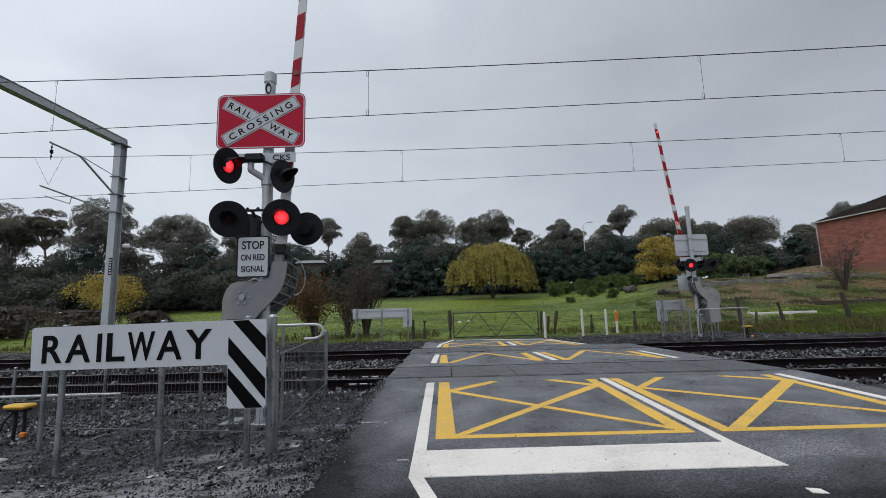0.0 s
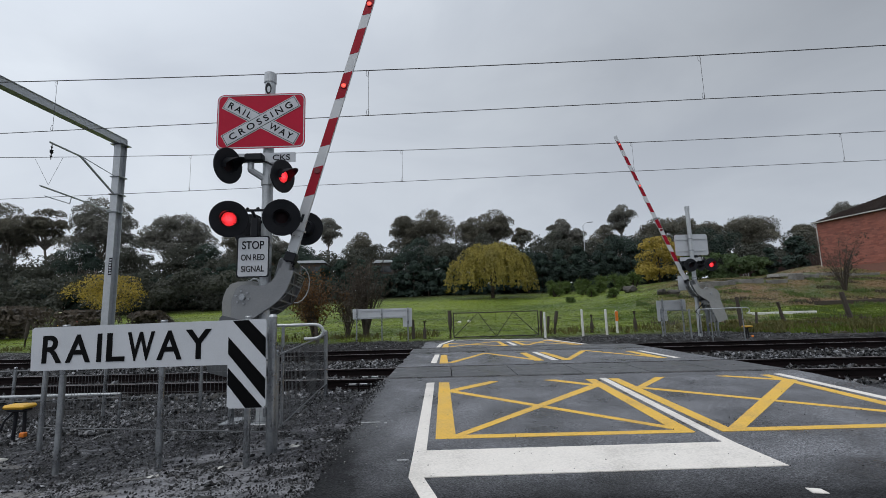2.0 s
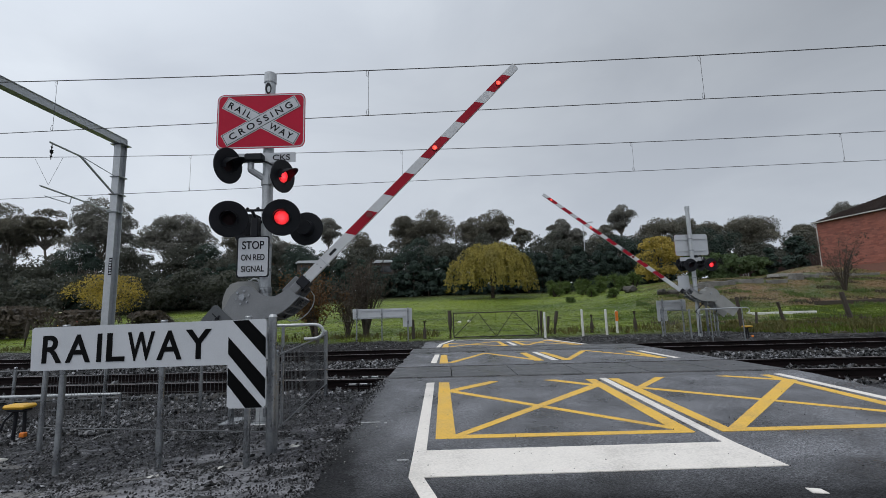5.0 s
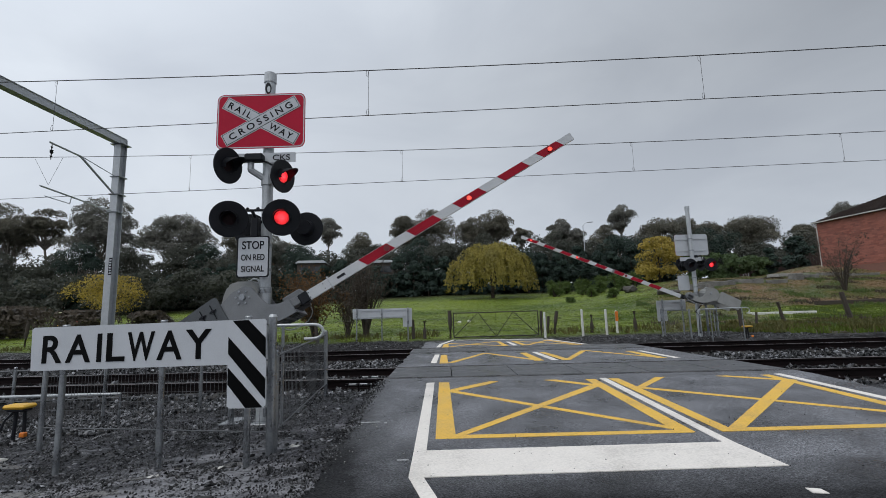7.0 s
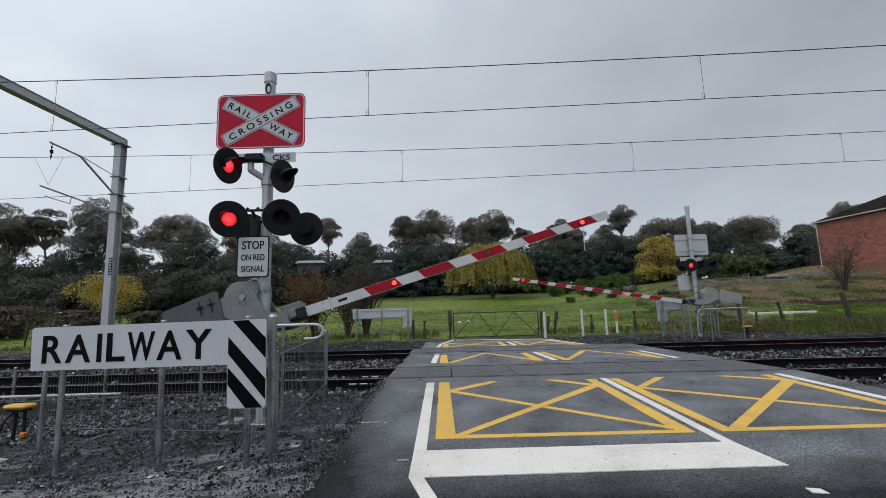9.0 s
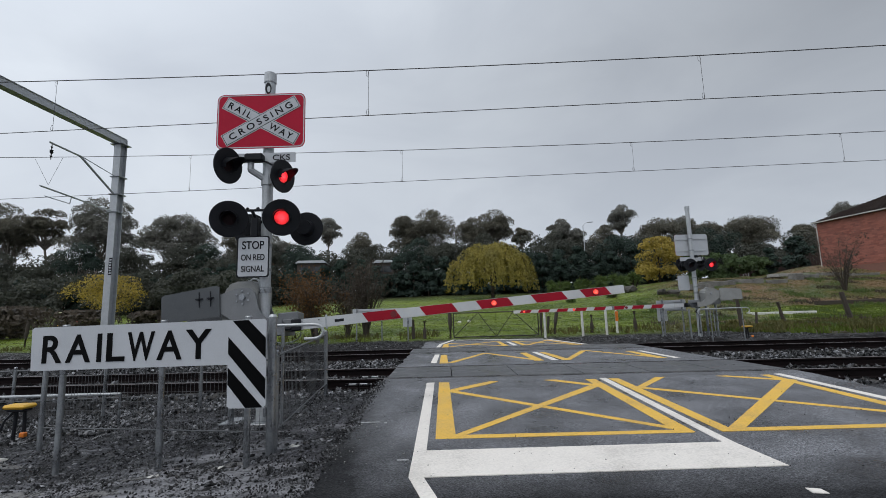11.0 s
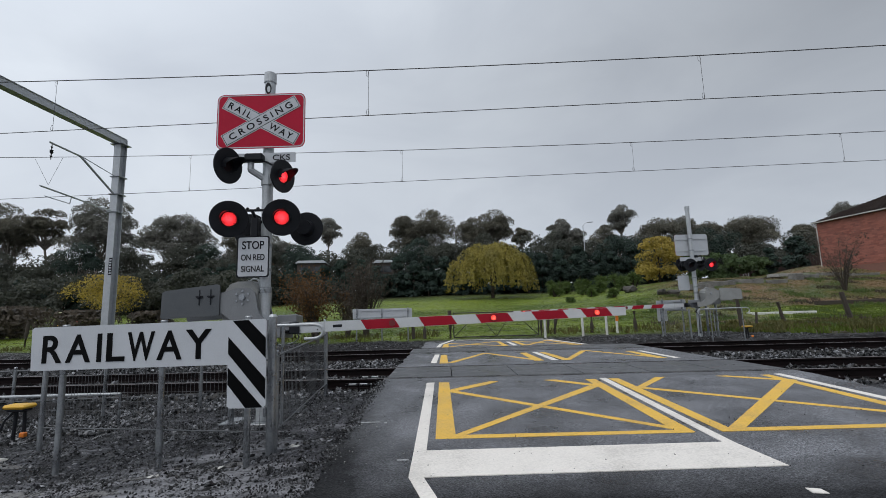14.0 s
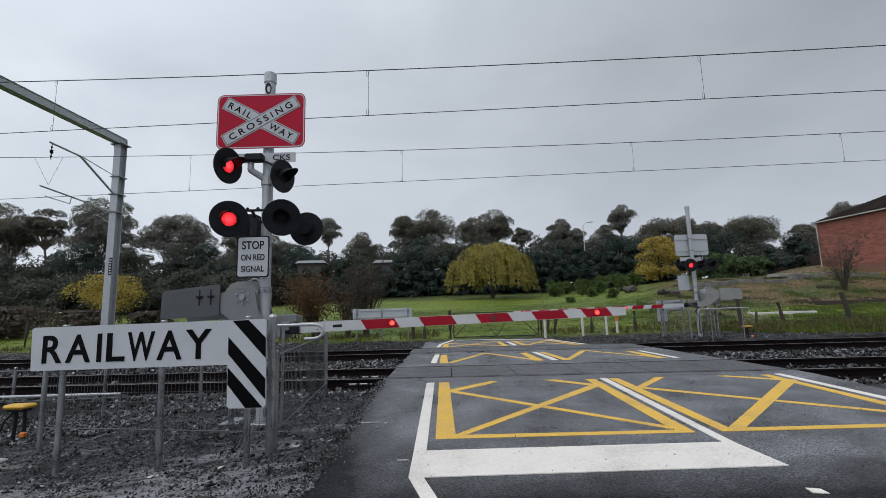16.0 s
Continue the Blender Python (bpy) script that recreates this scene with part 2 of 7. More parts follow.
M_ORANGE = material("orange_plastic", (0.75, 0.2, 0.02), rough=0.45, bump=0.05)
M_WHITEPOST = material("white_post_paint", (0.74, 0.74, 0.72), (0.55, 0.55, 0.53), rough=0.6, scale=6.0, bump=0.08)
M_WIRE = material("overhead_wire", (0.06, 0.055, 0.055), (0.04, 0.038, 0.038), rough=0.5, metal=0.6, bump=0.0)
M_PALING = material("red_brown_palings", (0.045, 0.024, 0.021), (0.024, 0.014, 0.0125), rough=0.85, scale=2.0, fine=20.0, bump=0.3, obj=0.25)
M_TIMBER = material("grey_fence_timber", (0.075, 0.060, 0.049), (0.038, 0.031, 0.026), rough=0.85, scale=5.0, fine=60.0, bump=0.5)
M_BARK = material("gum_bark", (0.23, 0.20, 0.175), (0.10, 0.085, 0.072), rough=0.85, scale=0.8, fine=8.0, bump=0.4, dist=0.05)
M_DARKBARK = material("dark_bark", (0.075, 0.058, 0.045), (0.04, 0.032, 0.026), rough=0.9, scale=2.0, fine=20.0, bump=0.4, dist=0.03)
# both gum leaf colours are lightened to carry the distance haze, the second more
M_GUM = foliage("gum_leaves", (0.185, 0.173, 0.132), (0.058, 0.058, 0.048))
M_GUM2 = foliage("hazy_grey_gum_leaves", (0.235, 0.230, 0.200), (0.098, 0.100, 0.090))
M_CYPRESS = foliage("dark_cypress_leaves", (0.050, 0.078, 0.060), (0.014, 0.026, 0.023), trans=0.12)
M_WILLOW = foliage("yellowing_willow_leaves", (0.36, 0.295, 0.065), (0.16, 0.145, 0.038))
M_GOLD = foliage("golden_autumn_leaves", (0.46, 0.35, 0.07), (0.24, 0.19, 0.045))
M_RUST = foliage("brown_autumn_leaves", (0.17, 0.088, 0.034), (0.085, 0.050, 0.026))
M_SHRUB = foliage("green_shrub_leaves", (0.135, 0.19, 0.058), (0.055, 0.088, 0.030))
M_BANK = foliage("dark_bank_leaves", (0.105, 0.155, 0.060), (0.042, 0.068, 0.030))
M_SCRUB = foliage("brown_scrub", (0.11, 0.088, 0.067), (0.048, 0.041, 0.033))
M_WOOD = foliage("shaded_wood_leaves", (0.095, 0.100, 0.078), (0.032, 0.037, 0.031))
M_GRASS = foliage("grass_blades", (0.115, 0.16, 0.022), (0.065, 0.10, 0.016))
M_DRYGRASS = foliage("dry_grass_blades", (0.14, 0.125, 0.045), (0.065, 0.075, 0.025))
M_BRICK = material("red_brick", (0.25, 0.072, 0.056), (0.175, 0.052, 0.042), rough=0.85, scale=1.2, fine=14.0, bump=0.2, obj=0.16)
M_MORTAR = material("brick_mortar", (0.26, 0.13, 0.10), rough=0.9, scale=4.0, bump=0.2)
M_ROOF = material("brown_roof_tiles", (0.125, 0.092, 0.082), (0.08, 0.062, 0.057), rough=0.75, scale=2.0, bump=0.3)
M_TRIM = material("white_trim_paint", (0.70, 0.69, 0.66), rough=0.6, bump=0.05)
M_GLASS = material("dark_window_glass", (0.03, 0.035, 0.04), rough=0.08, bump=0.0)
M_CREAM = material("cream_canopy", (0.62, 0.58, 0.40), rough=0.6, bump=0.05)
M_TRACTOR = material("red_vehicle_paint", (0.22, 0.04, 0.03), rough=0.5, bump=0.05)
M_CONCRETE = material("pale_concrete", (0.36, 0.35, 0.33), (0.22, 0.215, 0.205), rough=0.85, scale=3.0, bump=0.25)

# ---------------------------------------------------------------- mesh helpers
UNIT = Matrix()


def part(name, bm, mat, parent=None, label="", smooth=False):
    """Links a bmesh as one mesh object under a thing or under a part."""
    me = bpy.data.meshes.new(name)
    bm.to_mesh(me)
    bm.free()
    me.materials.append(mat)
    if smooth:
        for p in me.polygons:
            p.use_smooth = True
    ob = new(name, me)
    if parent:
        ob.parent = parent
    if label:
        ob["label"] = label
    return ob


def raw(name, verts, faces, mat, parent=None, label="", smooth=False):
    me = bpy.data.meshes.new(name)
    me.from_pydata(verts, [], faces)
    me.materials.append(mat)
    if smooth:
        me.polygons.foreach_set("use_smooth", [True] * len(me.polygons))
    ob = new(name, me)
    if parent:
        ob.parent = parent
    if label:
        ob["label"] = label
    return ob


def box(bm, c, s, m=UNIT, bevel=0.0):
    r = bmesh.ops.create_cube(bm, size=1.0, matrix=m @ Matrix.Translation(c) @ Matrix.Diagonal((*s, 1)))
    if bevel:
        es = list({e for v in r["verts"] for e in v.link_edges})
        bmesh.ops.bevel(bm, geom=es, offset=bevel, segments=1, affect="EDGES", profile=0.5)
    return bm


def tube(bm, p0, p1, r0, r1=None, seg=10, cap=True):
    p0, p1 = Vector(p0), Vector(p1)
    d = p1 - p0
    m = Matrix.Translation((p0 + p1) / 2) @ d.to_track_quat("Z", "Y").to_matrix().to_4x4()
    bmesh.ops.create_cone(bm, cap_ends=cap, segments=seg, radius1=r0, radius2=r0 if r1 is None else r1, depth=d.length, matrix=m)
    return bm


def pipe(bm, pts, r, seg=8):
    for a, b in zip(pts[:-1], pts[1:]):
        tube(bm, a, b, r, seg=seg)
    for p in pts[1:-1]:
        bmesh.ops.create_icosphere(bm, subdivisions=1, radius=r * 1.02, matrix=Matrix.Translation(p))
    return bm


def slab(bm, outline, y0, y1, m=UNIT):
    """An outline in x and z, given a thickness from y0 to y1."""
    a = [bm.verts.new(m @ Vector((x, y0, z))) for x, z in outline]
    b = [bm.verts.new(m @ Vector((x, y1, z))) for x, z in outline]
    n = len(a)
    bm.faces.new(a)
    bm.faces.new(b[::-1])
    for i in range(n):
        bm.faces.new((a[i], b[i], b[(i + 1) % n], a[(i + 1) % n]))
    bmesh.ops.recalc_face_normals(bm, faces=bm.faces[:])
    return bm


def rounded(x0, z0, x1, z1, r, n=4):
    pts = []
    for cx, cz, a0 in ((x1 - r, z1 - r, 0), (x0 + r, z1 - r, 90), (x0 + r, z0 + r, 180), (x1 - r, z0 + r, 270)):
        for i in range(n + 1):
            a = radians(a0 + 90 * i / n)
            pts.append((cx + r * math.cos(a), cz + r * math.sin(a)))
    return pts


def lettering(name, body, height, mat, m, parent, width=None, weight=0.0, spacing=1.0, label=""):
    """Writing in the built-in font, centred on the origin of m, in its x and z plane and facing its -y."""
    cu = bpy.data.curves.new(name, "FONT")
    cu.body, cu.size, cu.align_x, cu.align_y = body, 1.0, "LEFT", "BOTTOM"
    cu.extrude, cu.offset, cu.space_character = 0.004, weight, spacing
    tmp = bpy.data.objects.new(name, cu)
    scene.collection.objects.link(tmp)
    bpy.context.view_layer.update()
    me = bpy.data.meshes.new_from_object(tmp.evaluated_get(bpy.context.evaluated_depsgraph_get()))
    bpy.data.objects.remove(tmp)
    co = np.empty(len(me.vertices) * 3)
    me.vertices.foreach_get("co", co)
    co = co.reshape(-1, 3)
    lo, hi = co.min(0), co.max(0)
    sz = height / (hi[1] - lo[1])
    sx = sz if width is None else width / (hi[0] - lo[0])
    mid = (lo + hi) / 2
    out = np.empty_like(co)
    out[:, 0] = (co[:, 0] - mid[0]) * sx
    out[:, 1] = -(co[:, 2] - mid[2]) * 0.5
    out[:, 2] = (co[:, 1] - mid[1]) * sz
    me.vertices.foreach_set("co", out.reshape(-1))
    me.transform(m)
    me.materials.clear()
    me.materials.append(mat)
    ob = new(name, me)
    ob.parent = parent
    if label:
        ob["label"] = label
    return ob


def thing(name, m, label, category, group="", kind=""):
    e = new(name)
    e.empty_display_size = 0.2
    e.matrix_world = m
    return tagged(e, label, category, group, kind)


def smoothstep(a, b, v):
    t = min(1.0, max(0.0, (v - a) / (b - a)))
    return t * t * (3 - 2 * t)


def lerp_table(v, table):
    if v <= table[0][0]:
        return table[0][1]
    for (a, za), (b, zb) in zip(table[:-1], table[1:]):
        if v <= b:
            t = (v - a) / (b - a)
            return za + (zb - za) * t
    return table[-1][1]


# ---------------------------------------------------------------- lie of the land
LEAN = -0.05                    # the tracks run a little askew to the road
ROAD_L, ROAD_R = -1.12, 5.95    # edges of the asphalt


def road_z(y):
    return lerp_table(y, [(-40, -1.0), (0, -0.30), (4.4, -0.17), (7.7, 0.0), (16.2, 0.0), (21, 0.0)])


HILL_L = [(-60, -1.2), (0, -0.6), (16, -0.25), (20, -0.1), (40, 0.8), (62, 1.9), (75, 2.7), (105, 5.0), (140, 6.0), (400, 6.0)]
HILL_C = [(-60, -1.2), (0, -0.6), (16, -0.2), (20, 0.0), (30, 0.55), (45, 1.75), (60, 3.0), (75, 4.1), (105, 7.0), (140, 8.0), (400, 8.0)]
HILL_R = [(-60, -1.2), (0, -0.6), (16, -0.2), (20, 0.0), (28, 0.35), (35, 1.75), (42, 3.3), (52, 4.2), (62, 5.0), (75, 5.6), (105, 7.5), (140, 8.5), (400, 8.5)]
HILL_H = [(-60, -1.2), (0, -0.6), (16, -0.2), (20, 0.0), (28, 0.35), (35, 1.8), (42, 3.4), (52, 5.3), (75, 7.4), (105, 9.0), (140, 10.0), (400, 10.0)]


def hill(x, y):
    a = x / max(y, 12.0)
    l, c, r, h = (lerp_table(y, t) for t in (HILL_L, HILL_C, HILL_R, HILL_H))
    r = r + (h - r) * smoothstep(0.68, 0.82, a)
    k = smoothstep(-0.75, 0.05, a)
    z = l + (c - l) * k
    return z + (r - z) * smoothstep(0.2, 0.62, a)


def ground_z(x, y):
    z = hill(x, y)
    yt = y - LEAN * x
    if y < 22:
        side = road_z(y) - 0.035 - 0.075 * max(0.0, ROAD_L - x - 0.2)
        side = max(side, -0.42) if x < ROAD_L else side
        bed = -0.225
        near = side + (bed - side) * smoothstep(7.2, 7.9, yt) if not ROAD_L + 0.1 < x < ROAD_R - 0.1 else side
        near = near + (0.0 - near) * smoothstep(16.2, 17.2, yt)
        if ROAD_L - 0.05 < x < ROAD_R + 0.05:
            near = min(near, road_z(y) - 0.05)
        z = near + (z - near) * smoothstep(19.0, 22.0, y)
    if not (ROAD_L - 0.2 < x < ROAD_R + 0.2 and y < 22):
        amp = 0.075 if y < 7.5 else 0.04 if y < 17 else 0.10
        z += amp * noise.noise((x * 0.9, y * 0.9, 3.1)) + 0.5 * amp * noise.noise((x * 3.1, y * 3.1, 7.7)) * (1 if y < 24 else 0.3)
    return z


def build_ground():
    def steps(lo, hi, fine_lo, fine_hi, fine, coarse):
        v, out = lo, []
        while v < hi:
            out.append(v)
            d = max(fine_lo - v, v - fine_hi, 0.0)
            v += fine + coarse * d
        return out + [hi]
    xs = steps(-1600, 1600, -9, 12, 0.16, 0.07)
    ys = steps(-300, 2600, 2.0, 22, 0.16, 0.06)
    verts = [(x, y, ground_z(x, y)) for y in ys for x in xs]
    n = len(xs)
    faces = [(j * n + i, j * n + i + 1, (j + 1) * n + i + 1, (j + 1) * n + i) for j in range(len(ys) - 1) for i in range(n - 1)]
    # the near-black tone sits in the relief's hollows and paints shade between clods
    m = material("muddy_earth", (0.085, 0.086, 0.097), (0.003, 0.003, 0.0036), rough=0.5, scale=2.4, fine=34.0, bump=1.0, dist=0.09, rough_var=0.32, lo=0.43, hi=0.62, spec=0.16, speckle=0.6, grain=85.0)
    nt = m.node_tree
    b = nt.nodes["Principled BSDF"]
    lk = nt.links.new
    old = b.inputs["Base Color"].links[0].from_socket
    geo = nt.nodes.new("ShaderNodeNewGeometry")
    # pale clay smeared through the dark mud, its colour also standing for wet sheen
    cl = nt.nodes.new("ShaderNodeTexNoise")
    cl.inputs["Scale"].default_value, cl.inputs["Detail"].default_value, cl.inputs["Roughness"].default_value = 1.2, 12.0, 0.72
    cmap = nt.nodes.new("ShaderNodeMapping")
    cmap.inputs["Scale"].default_value = (0.6, 2.0, 1.0)
    lk(geo.outputs["Position"], cmap.inputs["Vector"])
    lk(cmap.outputs["Vector"], cl.inputs["Vector"])
    cr = nt.nodes.new("ShaderNodeMapRange")
    cr.inputs["From Min"].default_value, cr.inputs["From Max"].default_value = 0.50, 0.63
    gpos = nt.nodes.new("ShaderNodeSeparateXYZ")
    lk(geo.outputs["Position"], gpos.inputs[0])
    low = nt.nodes.new("ShaderNodeMapRange")
    low.inputs["From Min"].default_value, low.inputs["From Max"].default_value = 4.2, 5.6
    low.inputs["To Min"].default_value, low.inputs["To Max"].default_value = 0.075, -0.06
    lk(gpos.outputs["Y"], low.inputs["Value"])
    cadd = nt.nodes.new("ShaderNodeMath")
    lk(cl.outputs["Fac"], cadd.inputs[0])
    lk(low.outputs["Result"], cadd.inputs[1])
    lk(cadd.outputs[0], cr.inputs["Value"])
    cm = nt.nodes.new("ShaderNodeMix")
    cm.data_type = "RGBA"
    lk(cr.outputs["Result"], cm.inputs[0])
    lk(old, cm.inputs[6])
    cm.inputs[7].default_value = (0.27, 0.272, 0.29, 1)
    # near-black between the bed's stones: dark fines, with the gaps' shade painted in
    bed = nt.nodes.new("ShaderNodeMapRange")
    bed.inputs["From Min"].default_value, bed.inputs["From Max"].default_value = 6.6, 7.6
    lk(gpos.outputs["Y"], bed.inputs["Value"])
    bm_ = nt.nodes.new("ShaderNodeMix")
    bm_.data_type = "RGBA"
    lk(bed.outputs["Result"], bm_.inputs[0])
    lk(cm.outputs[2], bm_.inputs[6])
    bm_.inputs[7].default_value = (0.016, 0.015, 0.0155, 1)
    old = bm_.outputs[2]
    sep = nt.nodes.new("ShaderNodeSeparateXYZ")
    lk(geo.outputs["Position"], sep.inputs[0])
    nz = nt.nodes.new("ShaderNodeTexNoise")
    nz.inputs["Scale"].default_value, nz.inputs["Detail"].default_value = 0.45, 6.0
    lk(geo.outputs["Position"], nz.inputs["Vector"])

    def ramp(sock, a, b_, wob):
        ad = nt.nodes.new("ShaderNodeMath")
        ad.operation = "MULTIPLY_ADD"
        ad.inputs[1].default_value = wob
        lk(nz.outputs["Fac"], ad.inputs[0])
        lk(sock, ad.inputs[2])
        mr = nt.nodes.new("ShaderNodeMapRange")
        mr.inputs["From Min"].default_value, mr.inputs["From Max"].default_value = a + wob * 0.5, b_ + wob * 0.5
        lk(ad.outputs[0], mr.inputs["Value"])
        return mr.outputs["Result"]

    def blend(f, c1, c2):
        mx = nt.nodes.new("ShaderNodeMix")
        mx.data_type = "RGBA"
        lk(f, mx.inputs[0])
        lk(c1, mx.inputs[6])
        lk(c2, mx.inputs[7])
        return mx.outputs[2]

    def patches(c1, c2, scale, stretch=(1, 1, 1)):
        mp = nt.nodes.new("ShaderNodeMapping")
        mp.inputs["Scale"].default_value = stretch
        lk(geo.outputs["Position"], mp.inputs["Vector"])
        n2 = nt.nodes.new("ShaderNodeTexNoise")
        n2.inputs["Scale"].default_value, n2.inputs["Detail"].default_value = scale, 8.0
        lk(mp.outputs["Vector"], n2.inputs["Vector"])
        cr = nt.nodes.new("ShaderNodeValToRGB")
        cr.color_ramp.elements[0].position, cr.color_ramp.elements[0].color = 0.36, (*c1, 1)
        cr.color_ramp.elements[1].position, cr.color_ramp.elements[1].color = 0.64, (*c2, 1)
        lk(n2.outputs["Fac"], cr.inputs["Fac"])
        return cr.outputs["Color"]
    grass = patches((0.070, 0.108, 0.016), (0.165, 0.215, 0.030), 0.22, (0.5, 1.0, 1.0))
    dry = patches((0.050, 0.085, 0.018), (0.175, 0.110, 0.060), 0.30, (0.8, 1.0, 1.0))
    # the rough slope lies beside the mown paddock
    ratio = nt.nodes.new("ShaderNodeMath")
    ratio.operation = "MULTIPLY_ADD"
    ratio.inputs[1].default_value = -0.42
    lk(sep.outputs["Y"], ratio.inputs[0])
    lk(sep.outputs["X"], ratio.inputs[2])
    col = blend(ramp(ratio.outputs[0], 0.0, 5.0, 6.0), grass, dry)
    # a level strip of mown grass below the slope
    strip = ramp(sep.outputs["X"], 18.0, 20.5, 2.0)
    for lo_y, hi_y in ((24.6, 25.6), (31.2, 30.6)):
        both = nt.nodes.new("ShaderNodeMath")
        both.operation = "MULTIPLY"
        lk(strip, both.inputs[0])
        lk(ramp(sep.outputs["Y"], lo_y, hi_y, 0.8), both.inputs[1])
        strip = both.outputs[0]
    col = blend(strip, col, grass)
    # dark brown ground at the hedge's foot, with the trees' shade in its colour
    shaded_litter = nt.nodes.new("ShaderNodeRGB")
    shaded_litter.outputs[0].default_value = (0.035, 0.04, 0.02, 1)
    col = blend(ramp(sep.outputs["Y"], 60.0, 75.0, 10.0), col, shaded_litter.outputs[0])
    # grass comes closer to the rails away from the road
    east = nt.nodes.new("ShaderNodeMapRange")
    east.inputs["From Min"].default_value, east.inputs["From Max"].default_value = 10.5, 14.0
    east.inputs["To Min"].default_value, east.inputs["To Max"].default_value = 0.0, 2.6
    lk(sep.outputs["X"], east.inputs["Value"])
    edge = nt.nodes.new("ShaderNodeMath")
    lk(sep.outputs["Y"], edge.inputs[0])
    lk(east.outputs["Result"], edge.inputs[1])
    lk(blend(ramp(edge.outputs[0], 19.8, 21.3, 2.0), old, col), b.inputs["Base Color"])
    lk(ramp(sep.outputs["Y"], 18.0, 21.0, 3.0), b.inputs["Specular IOR Level"])
    inv = nt.nodes.new("ShaderNodeMapRange")
    inv.inputs["To Min"].default_value, inv.inputs["To Max"].default_value = 0.14, 0.10
    lk(ramp(sep.outputs["Y"], 18.0, 21.0, 3.0), inv.inputs["Value"])
    lk(inv.outputs["Result"], b.inputs["Specular IOR Level"])
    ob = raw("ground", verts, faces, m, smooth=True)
    tagged(ob, "dark muddy earth rising to a green grass paddock and scrubby slope", "ground", kind="structure")


build_ground()

# ---------------------------------------------------------------- road and markings


def strip_faces(poly, lift, thick=0.004):
    """A painted patch: a convex outline in plan that follows the road, with its own small thickness."""
    bm = bmesh.new()
    top = [bm.verts.new((x, y, road_z(y) + lift)) for x, y in poly]
    f = bm.faces.new(top)
    f.normal_update()
    if f.normal.z < 0:
        f.normal_flip()
    for y in (4.4, 7.7):
        bmesh.ops.bisect_plane(bm, geom=bm.verts[:] + bm.edges[:] + bm.faces[:], plane_co=(0, y, 0), plane_no=(0, 1, 0))
    for v in bm.verts:
        v.co.z = road_z(v.co.y) + lift
    r = bmesh.ops.extrude_face_region(bm, geom=bm.faces[:])
    for v in (g for g in r["geom"] if isinstance(g, bmesh.types.BMVert)):
        v.co.z -= thick
    bmesh.ops.recalc_face_normals(bm, faces=bm.faces[:])
    return bm


